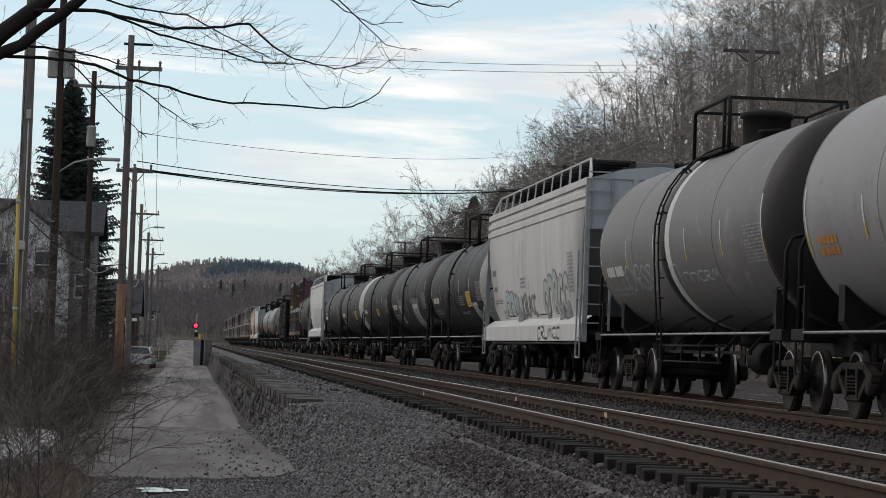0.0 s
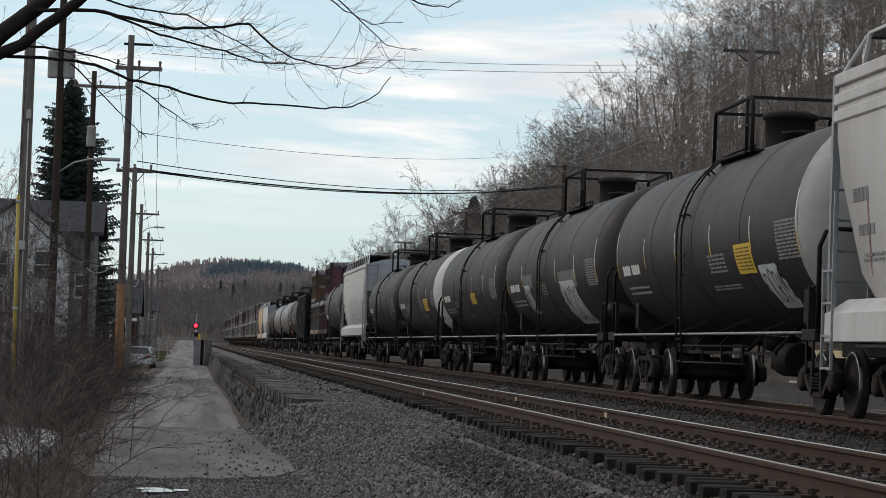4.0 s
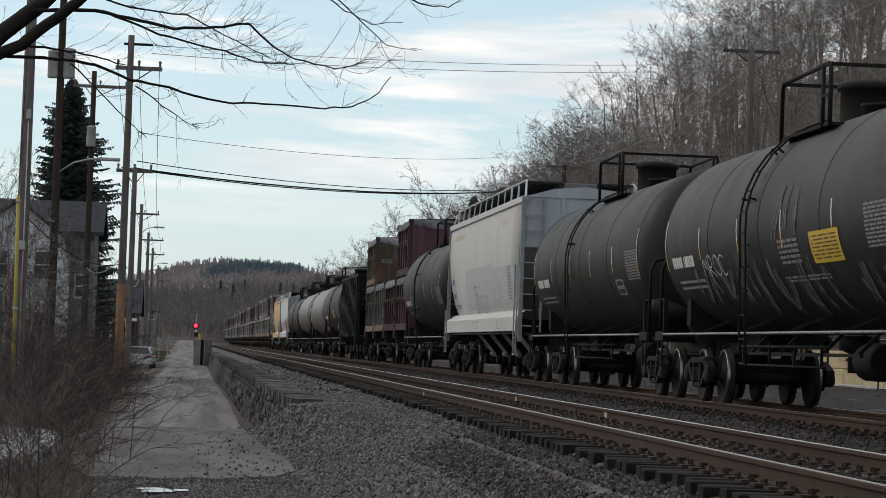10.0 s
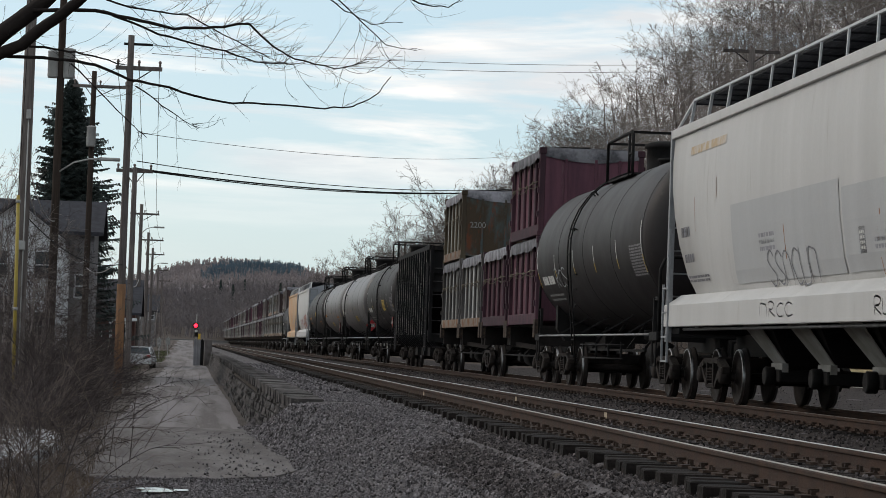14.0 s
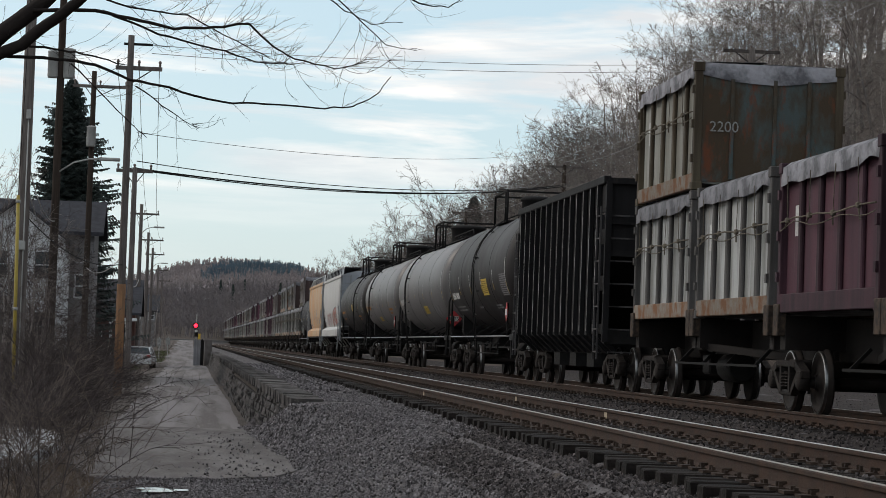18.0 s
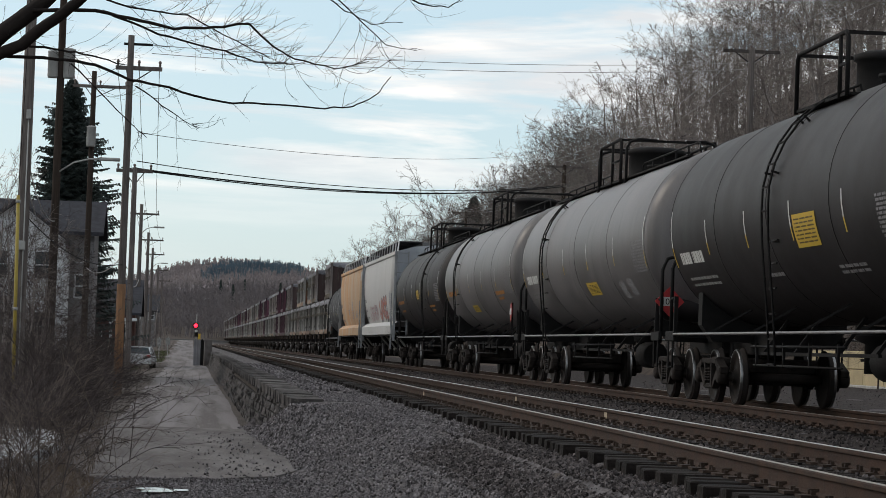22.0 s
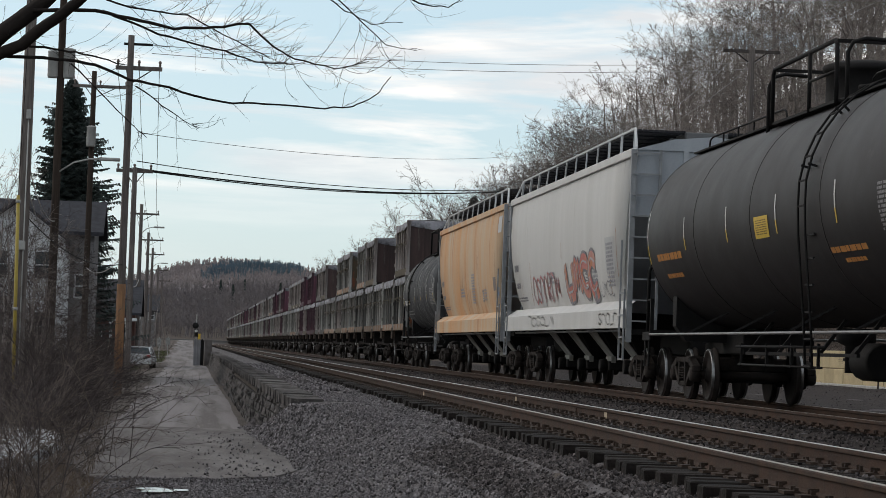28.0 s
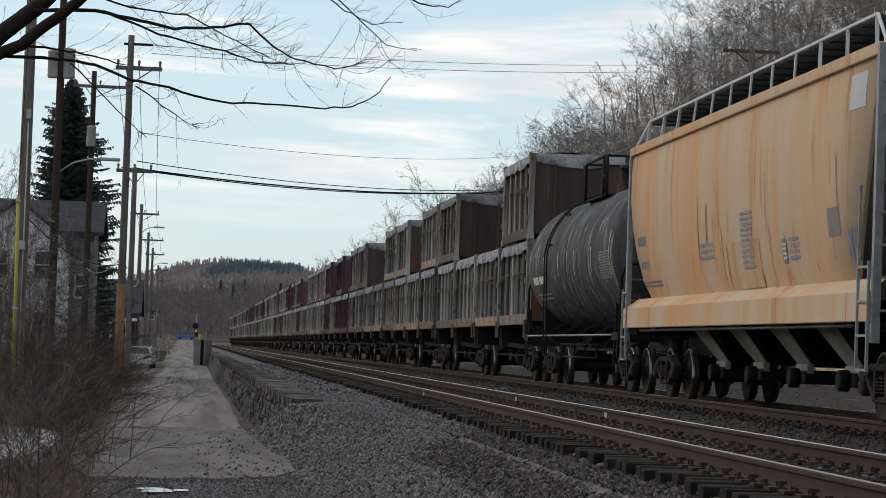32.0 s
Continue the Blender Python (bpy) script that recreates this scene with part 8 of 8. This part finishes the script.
gb.inputs["Base Color"].default_value, gb.inputs["Roughness"].default_value = (0.02, 0.025, 0.03, 1), 0.08


def house(label, x0, x1, y0, y1, eave, ridge, wall, roof_mat, along="x", windows=()):
    h = thing("house", label, "house", "houses by the lane", at=pose(0, 0, 0))
    base = -1.4
    for nm, a in (("wall", (x0, x1, y0, y0 + 0.2)), ("wall", (x0, x1, y1 - 0.2, y1)), ("wall", (x0, x0 + 0.2, y0 + 0.2, y1 - 0.2)), ("wall", (x1 - 0.2, x1, y0 + 0.2, y1 - 0.2))):
        bm = bmesh.new()
        box(bm, *a, base, eave)
        part(nm, bm, wall, h)
    o = 0.45
    bm = bmesh.new()
    if along == "x":
        ym = (y0 + y1) / 2
        prof3 = [((y0 - o), eave - 0.15), (ym, ridge), ((y1 + o), eave - 0.15)]
        a = [bm.verts.new((x0 - o, yy, zz)) for yy, zz in prof3] + [bm.verts.new((x0 - o, yy, zz - 0.18)) for yy, zz in prof3[::-1]]
        b = [bm.verts.new((x1 + o, v.co.y, v.co.z)) for v in a]
    else:
        xm = (x0 + x1) / 2
        prof3 = [((x0 - o), eave - 0.15), (xm, ridge), ((x1 + o), eave - 0.15)]
        a = [bm.verts.new((xx, y0 - o, zz)) for xx, zz in prof3] + [bm.verts.new((xx, y0 - o, zz - 0.18)) for xx, zz in prof3[::-1]]
        b = [bm.verts.new((v.co.x, y1 + o, v.co.z)) for v in a]
    for i in range(6):
        j = (i + 1) % 6
        bm.faces.new((a[i], a[j], b[j], b[i]))
    bm.faces.new(a)
    bm.faces.new(b[::-1])
    part("roof", bm, roof_mat, h, "dark shingled roof")
    if along == "x":
        for xx in (x0, x1 - 0.2):
            bm = bmesh.new()
            v1 = [bm.verts.new(p) for p in ((xx, y0, eave), (xx, y1, eave), (xx, (y0 + y1) / 2, ridge - 0.2))]
            v2 = [bm.verts.new(v.co + Vector((0.2, 0, 0))) for v in v1]
            bm.faces.new(v1)
            bm.faces.new(v2[::-1])
            part("gable", bm, wall, h)
    else:
        for yy in (y0, y1 - 0.2):
            bm = bmesh.new()
            v1 = [bm.verts.new(p) for p in ((x0, yy, eave), (x1, yy, eave), ((x0 + x1) / 2, yy, ridge - 0.2))]
            v2 = [bm.verts.new(v.co + Vector((0, 0.2, 0))) for v in v1]
            bm.faces.new(v1)
            bm.faces.new(v2[::-1])
            part("gable", bm, wall, h)
    for xw, zw, ww, hw in windows:
        w = new("window")
        w.parent = h
        bm = bmesh.new()
        for xa, xb, za, zb in ((xw, xw + ww, zw, zw + 0.09), (xw, xw + ww, zw + hw - 0.09, zw + hw), (xw, xw + 0.09, zw, zw + hw), (xw + ww - 0.09, xw + ww, zw, zw + hw), (xw, xw + ww, zw + hw / 2 - 0.03, zw + hw / 2 + 0.03)):
            box(bm, xa, xb, y0 - 0.06, y0 + 0.02, za, zb)
        part("frame", bm, M_SIDING, w)
        bm = bmesh.new()
        box(bm, xw + 0.05, xw + ww - 0.05, y0 - 0.03, y0 - 0.015, zw + 0.05, zw + hw - 0.05)
        part("pane", bm, M_GLASS, w)
    return h


house("white-sided house with dark roof behind brush", -10.4, -5.95, 122, 127.2, 5.2, 7.1, M_SIDING, M_ROOF, "y", ((-9.4, 0.4, 0.9, 1.5), (-7.4, 0.4, 0.9, 1.5), (-9.4, 3.3, 0.9, 1.4), (-7.4, 3.3, 0.9, 1.4)))
house("grey house wing with a dark shingled roof", -9.8, -4.85, 128, 134, 6.0, 7.5, M_GREYSIDE, M_ROOF, "x", ((-5.75, 2.6, 0.6, 1.2),))
house("dark red house with white porch trim", -9.5, -3.95, 186, 196, 2.7, 5.0, M_BRICKR, M_ROOF, "x", ((-5.0, 0.0, 0.8, 1.4), (-7.0, 0.0, 0.8, 1.4)))
house("small house farther along the lane", -9.4, -4.6, 345, 352, 4.6, 6.6, M_GREYSIDE, M_ROOF, "x", ((-5.6, 3.2, 0.8, 1.2), (-7.4, 3.2, 0.8, 1.2)))
# porch posts
for x in (-4.5, -5.6):
    bm = bmesh.new()
    box(bm, x - 0.09, x + 0.09, 184.7, 184.9, -1.4, 1.9, 0.01)
    box(bm, x - 0.14, x + 0.14, 184.65, 184.95, 1.75, 1.95, 0.01)
    solid("porch_post", bm, M_SIDING, "white wooden porch post", "post", "porch posts")
bm = bmesh.new()
box(bm, -6.6, -3.8, 184.4, 186.2, 1.95, 2.15, 0.02)
solid("porch_roof", bm, M_SIDING, "white trimmed porch roof", "roof")


# -- vehicles --
M_CARW = material("car_white", (0.62, 0.63, 0.65), (0.58, 0.59, 0.61), 0.25, scale=2, amount=0.2, bump=0)
M_CARB = material("car_blue", (0.05, 0.14, 0.42), (0.045, 0.12, 0.36), 0.25, scale=2, amount=0.2, bump=0)
M_TYRE = material("tyre", (0.02, 0.02, 0.02), (0.012, 0.012, 0.012), 0.85, bump=0.1)
M_TAIL = material("tail_lamp", (0.45, 0.02, 0.02), (0.3, 0.02, 0.02), 0.3, bump=0)


def vehicle(name, label, paint, L, W, profile, cabin, at):
    """A car pointing along +x; profile is the lower body's outline, cabin the glasshouse's."""
    c = thing(name, label, "car", at=at)
    bm = bmesh.new()
    a = [bm.verts.new((x, -W / 2, z)) for x, z in profile]
    b = [bm.verts.new((x, W / 2, z)) for x, z in profile]
    bm.faces.new(a)
    bm.faces.new(b[::-1])
    for i in range(len(profile)):
        j = (i + 1) % len(profile)
        bm.faces.new((a[i], b[i], b[j], a[j]))
    bmesh.ops.bevel(bm, geom=list(bm.edges), offset=0.06, segments=2, affect="EDGES", clamp_overlap=True)
    part("body", bm, paint, c)
    bm = bmesh.new()
    w0, w1 = W / 2 - 0.06, W / 2 - 0.24
    zlo, zhi = min(z for _, z in cabin), max(z for _, z in cabin)
    a = [bm.verts.new((x, -(w0 + (w1 - w0) * (z - zlo) / (zhi - zlo)), z)) for x, z in cabin]
    b = [bm.verts.new((v.co.x, -v.co.y, v.co.z)) for v in a]
    bm.faces.new(a)
    bm.faces.new(b[::-1])
    for i in range(len(cabin)):
        j = (i + 1) % len(cabin)
        bm.faces.new((a[i], b[i], b[j], a[j]))
    part("glazing", bm, M_GLASS, c, "dark glass")
    top = [p for p in cabin if p[1] > zhi - 0.05]
    bm = bmesh.new()
    xa, xb = min(p[0] for p in top), max(p[0] for p in top)
    box(bm, xa - 0.05, xb + 0.05, -w1 - 0.02, w1 + 0.02, zhi - 0.03, zhi + 0.05, 0.025)
    for s_ in (-1, 1):
        for x, z in cabin:
            if z < zlo + 0.05:
                near_top = min(top, key=lambda p: abs(p[0] - x))
                beam(bm, (x, s_ * (w0 + 0.005), z), (near_top[0], s_ * (w1 + 0.01), zhi), 0.07)
        xm = (xa + xb) / 2
        beam(bm, (xm, s_ * (w0 + 0.005), zlo), (xm, s_ * (w1 + 0.01), zhi), 0.07)
    part("roof", bm, paint, c)
    for x in (-L * 0.29, L * 0.30):
        for s_ in (-1, 1):
            w = new("wheel")
            w.parent, w.location = c, (x, s_ * (W / 2 - 0.1), 0.34)
            bm = bmesh.new()
            lathe(bm, [(0.20, -0.1), (0.33, -0.1), (0.34, -0.07), (0.34, 0.07), (0.33, 0.1), (0.20, 0.1)], "y", 20)
            part("tyre", bm, M_TYRE, w)
            bm = bmesh.new()
            lathe(bm, [(0.05, s_ * 0.07), (0.21, s_ * 0.09), (0.21, -s_ * 0.05)], "y", 14)
            part("rim", bm, M_GALV, w)
    for s_ in (-1, 1):
        bm = bmesh.new()
        box(bm, -L / 2 - 0.005, -L / 2 + 0.10, s_ * (W / 2 - 0.2) - 0.12, s_ * (W / 2 - 0.2) + 0.12, 0.75, 0.95, 0.02)
        part("tail_light", bm, M_TAIL, c)
        bm = bmesh.new()
        box(bm, L / 2 - 0.12, L / 2 + 0.0, s_ * (W / 2 - 0.25) - 0.15, s_ * (W / 2 - 0.25) + 0.15, 0.62, 0.76, 0.02)
        part("headlight", bm, M_WHITE, c)
    return c


suv = vehicle("parked_car", "white hatchback parked on the verge", M_CARW, 4.5, 1.8,
              [(-2.25, 0.3), (2.2, 0.3), (2.25, 0.7), (1.3, 0.95), (-2.2, 1.0)], [(-2.1, 0.98), (1.2, 0.94), (0.45, 1.40), (-1.75, 1.44)], pose(-3.28, 178, road_z(178) + 0.02, 0, 0, 86))
blue_car = vehicle("moving_car", "blue saloon car driving over the crossing", M_CARB, 4.7, 1.8,
                   [(-2.35, 0.3), (2.3, 0.3), (2.35, 0.65), (1.2, 0.9), (-1.5, 0.95), (-2.3, 0.92)], [(-1.75, 0.93), (1.25, 0.88), (0.4, 1.42), (-0.95, 1.44)], pose(40, 603, 0.87, 0, 0, 180))
M_ASPH = material("asphalt", (0.20, 0.195, 0.185), (0.14, 0.135, 0.13), 0.9, scale=1, bump=0.2)
bm = bmesh.new()
box(bm, -60, 60, 599, 607, 0.3, 0.86, 0.0)
crossing = solid("road_crossing", bm, M_ASPH, "pale asphalt road crossing the tracks far off", "road", kind="structure")

# -- crossing signal, fence, signs --
M_PALEBOARD = material("pale_board", (0.30, 0.305, 0.31), (0.19, 0.19, 0.195), 0.8, scale=5, amount=0.7, bump=0.2, stretch=(3, 3, 0.3), per_object=0.2)
sig = thing("crossing_signal", "slender grey mast with a red signal lamp", "signal", at=pose(0.95, 420, 0))
bm = bmesh.new()
lathe(bm, [(0.09, -0.6), (0.07, 4.9), (0.05, 5.0)], "z", 10)
part("mast", bm, M_CAN, sig)
bm = bmesh.new()
box(bm, -0.35, 0.35, -0.12, 0.12, 2.35, 2.45)
box(bm, -0.30, 0.30, -0.16, 0.0, 1.3, 2.0, 0.02)
part("bracket", bm, M_UNDER, sig)
bm = bmesh.new()
lathe(bm, [(0.001, -0.03), (0.50, -0.03), (0.50, 0.03), (0.001, 0.03)], "y", 20, (-0.13, -0.1, 3.08))
part("backplate", bm, M_UNDER, sig, "round black backplate")
bm = bmesh.new()
lathe(bm, [(0.31, 0.06), (0.31, 0.072), (0.001, 0.09)], "z", 20)
rb_ = bmesh.new()
box(rb_, -0.22, 0.22, -0.10, -0.06, 2.05, 2.42, 0.01)
part("plate", rb_, M_WHITE, sig, "small white plate below the lamp")
lens = part("lens", bm, glow("red_lamp", (1.0, 0.02, 0.05), 4.0), sig, "glowing red lens on a pivot")
bm = bmesh.new()
box(bm, 0.15, 0.55, -0.1, 0.1, -0.9, 1.6, 0.02)
solid("signal_cabinet", bm, M_YEL, "small yellow equipment cabinet by the mast", "cabinet", at=pose(1.1, 419, 0.2))
for k in range(9):
    bm = bmesh.new()
    box(bm, -0.045, 0.045, -0.03, 0.03, -1.6, 0.82 + 0.05 * math.sin(k * 2.1), 0.006)
    f_ = tagged(new("fence_board", finish(bm, M_PALEBOARD if k < 6 else M_UNDER)), "tall grey fence board at the lane's end", "fence", "fence boards")
    f_.matrix_basis = pose(0.35 + 0.09 * k, 204.5 + 0.12 * k, 0.0)
bm = bmesh.new()
box(bm, 1.16, 1.75, 206, 209, -1.6, 0.85, 0.03)
solid("concrete_pier", bm, M_SLAB, "weathered concrete pier behind the wall", "pier")
for x, y, w, z in ((-2.75, 236, 0.36, 0.9), (-2.1, 250, 0.40, 1.0)):
    sg = thing("road_sign", "small white sign on a post beside the lane", "sign", "signs", at=pose(x, y, road_z(y)))
    bm = bmesh.new()
    box(bm, -0.04, 0.04, -0.02, 0.02, -0.3, 2.0)
    part("post", bm, M_CAN, sg)
    bm = bmesh.new()
    box(bm, -w / 2, w / 2, -0.05, -0.025, 1.2, 1.85, 0.006)
    part("plate", bm, M_GREYW, sg)
# a pale concrete pad beside the apron, behind the brush
bm = bmesh.new()
ring = []
for i in range(24):
    a = 2 * math.pi * i / 24
    ring.append(bm.verts.new((-3.55 + 1.45 * math.cos(a) * (1 + 0.1 * math.sin(3 * a)) - 0.05 * 7 * math.sin(a), 44.5 + 7.5 * math.sin(a), ROAD_Z + 0.29)))
bm.faces.new(ring)
foot_ring = [bm.verts.new((v.co.x, v.co.y, ROAD_Z - 0.1)) for v in ring]
for i in range(24):
    bm.faces.new((ring[i], ring[(i + 1) % 24], foot_ring[(i + 1) % 24], foot_ring[i]))
solid("pavement", bm, material("pale_concrete", (0.50, 0.51, 0.53), (0.36, 0.37, 0.39), 0.7, scale=1.5, amount=0.6, bump=0.2), "pale concrete pad behind the brush", "pavement", kind="structure")

# tan block wall beyond the train
M_TANWALL = material("tan_block", (0.62, 0.51, 0.32), (0.50, 0.41, 0.26), 0.85, scale=2, amount=0.5, bump=0.3, fine=16, per_object=0.12)
low_wall = thing("block_wall", "low wall of large tan concrete blocks in two courses", "wall")
bm = bmesh.new()
box(bm, -0.5, 0.5, -0.86, 0.86, -0.405, 0.405, 0.035)
me_blk = finish(bm, M_TANWALL)
for row in range(2):
    for k in range(10):
        o = part("block", me_blk, None, low_wall)
        o.location = (29.95 + 0.025 * rb.uniform(-1, 1), 104 + 1.74 * k + (0.87 if row % 2 else 0), 0.10 + 0.83 * row)
        o.rotation_euler = (0, 0, 0.012 * rb.uniform(-1, 1))
bm = bmesh.new()
box(bm, 29.0, 29.25, 100, 124, -0.45, -0.16, 0.03)
solid("kerb", bm, material("pale_kerb", (0.55, 0.54, 0.52), (0.36, 0.35, 0.33), 0.8, scale=3, amount=0.6, bump=0.3, fine=20), "pale concrete kerb before the block wall", "kerb", kind="structure")
post = thing("whistle_post", "slim dark whistle post with a small lettered board", "sign", at=pose(28.3, 105.0, -0.4))
bm = bmesh.new()
box(bm, -0.03, 0.03, -0.03, 0.03, 0, 1.62, 0.006)
part("post", bm, M_POLE_DARK, post)
bm = bmesh.new()
box(bm, -0.24, 0.24, -0.055, -0.034, 1.22, 1.70, 0.006)
board = part("board", bm, material("sign_buff", (0.58, 0.50, 0.36), (0.46, 0.40, 0.30), 0.7, scale=6, amount=0.5, bump=0.05), post)
bm = bmesh.new()
for x0, x1 in ((-0.17, -0.08), (0.0, -0.08), (0.0, 0.08), (0.17, 0.08)):
    beam(bm, (x0, -0.058, 1.62), (x1, -0.058, 1.30), 0.04)
part("lettering", bm, M_WIRE, board, "dark letter W")
# ---- the wall's stones ----
rw = random.Random(3)
count = 0
heights = [0.23, 0.21, 0.20, 0.19, 0.16]
SPAN = sum(heights)


def face_x(y, k):
    """The battered face at the share k of its height."""
    return wall_x(y) - 0.23 * (1 - k)


level = 0.0
for h in heights:
    y = WALL_Y0 - 0.05 + rw.uniform(0, 0.2)
    while y < 106 and count < 292:
        ln = rw.uniform(0.45, 1.15)
        ym = y + ln / 2
        rise = (wall_top(ym) - 0.2 - ROAD_Z) / SPAN
        o = part("stone", block_meshes[rw.randrange(5)], None, wall_east)
        o.location = (face_x(ym, (level + h / 2) / SPAN) + rw.uniform(-0.012, 0.012), ym, ROAD_Z + (level + h / 2) * rise)
        o.scale = (1, ln - 0.025, (h - 0.02) * rise)
        o.rotation_euler = (0, 0.20, 0.032 * wall_bend(ym - 4) if ym < 66 else 0)
        y += ln
        count += 1
    level += h
verts, faces = [], []
level = 0.0
for h in heights:
    y = 100.0
    z = ROAD_Z + level * (WALL_TOP - 0.2 - ROAD_Z) / SPAN
    while y < WALL_Y1 - 1:
        ln = rw.uniform(0.5, 1.2)
        k = len(verts)
        x = face_x(y, (level + h / 2) / SPAN) - 0.035 + rw.uniform(-0.012, 0.012)
        verts += [(x - 0.02, y + 0.015, z + 0.012), (x - 0.02, y + ln - 0.015, z + 0.012), (x + 0.02, y + ln - 0.015, z + h - 0.012), (x + 0.02, y + 0.015, z + h - 0.012),
                  (x + 0.08, y, z), (x + 0.08, y + ln, z), (x + 0.08, y + ln, z + h), (x + 0.08, y, z + h)]
        faces += [tuple(k + i for i in f) for f in ((0, 3, 2, 1), (0, 1, 5, 4), (1, 2, 6, 5), (2, 3, 7, 6), (3, 0, 4, 7))]
        y += ln
    level += h
tagged(part("far_stones", raw(verts, faces, M_STONE), None, wall_east), kind="stuff")
y = WALL_Y0 - 0.1
k = 0
while y < WALL_Y1:
    ln = rw.uniform(0.40, 0.75) if y < 120 else (1.0 if y < 150 else 2.4)
    ym = y + ln / 2
    o = part("coping_stone", cap_meshes[k % 4], None, wall_east)
    o.location = (wall_x(ym) + rw.uniform(-0.02, 0.02), ym, wall_top(ym) - 0.11 + rw.uniform(-0.012, 0.008))
    o.scale = (1, ln - 0.02, 1)
    o.rotation_euler = (0.0155 if ym < 65 else 0, 0, rw.uniform(-0.02, 0.02) + (0.032 if ym < 65 else 0))
    y += ln
    k += 1
# ---- motion ----
def motions():
    times = [0, 4, 8, 12, 16, 20, 24, 28, 32]
    for ob, start, z in ROLLING:
        walk(ob, [(t, pose(FAR_TRACK, start - gone(t), z)) for t in times])
    # a blue car drives over the crossing once the train has cleared it
    rows = []
    for t in (0, 8, 16, 24, 26, 28, 29, 30, 31, 32):
        rows.append((t, pose(9.0 - 2.95 * (t - 29) - (0.12 * (t - 29) ** 2 if t > 29 else 0), 603, 0.87, 0, 0, 180)))
    walk(blue_car, rows)
    # the lamp's lens stands towards the line until the train is through, then turns away
    on, q1, q2, off = [pose(-0.13, -0.1, 3.08, a, 0, 0) for a in (90, 30, -30, -90)]
    walk(lens, [(0, on), (10, on), (20, on), (26, on), (26.2, q1), (26.4, q2), (26.6, off), (29, off), (32, off)])
    # wheels turn with the way gone; alike wheelsets share their turning
    spin = {}
    for w, side in WHEELSETS:
        if side not in spin:
            rows = []
            steps = 480
            for i in range(steps + 1):
                t = 32.0 * i / steps
                rows.append((t, Matrix.Translation((0, side * 0.89, 0.457)) @ Matrix.Rotation(gone(t) / 0.457, 4, "X")))
            walk(w, rows)
            spin[side] = w.animation_data
        else:
            w.rotation_mode = "QUATERNION"
            a = w.animation_data_create()
            a.action = spin[side].action
            a.action_slot = spin[side].action_slot


motions()
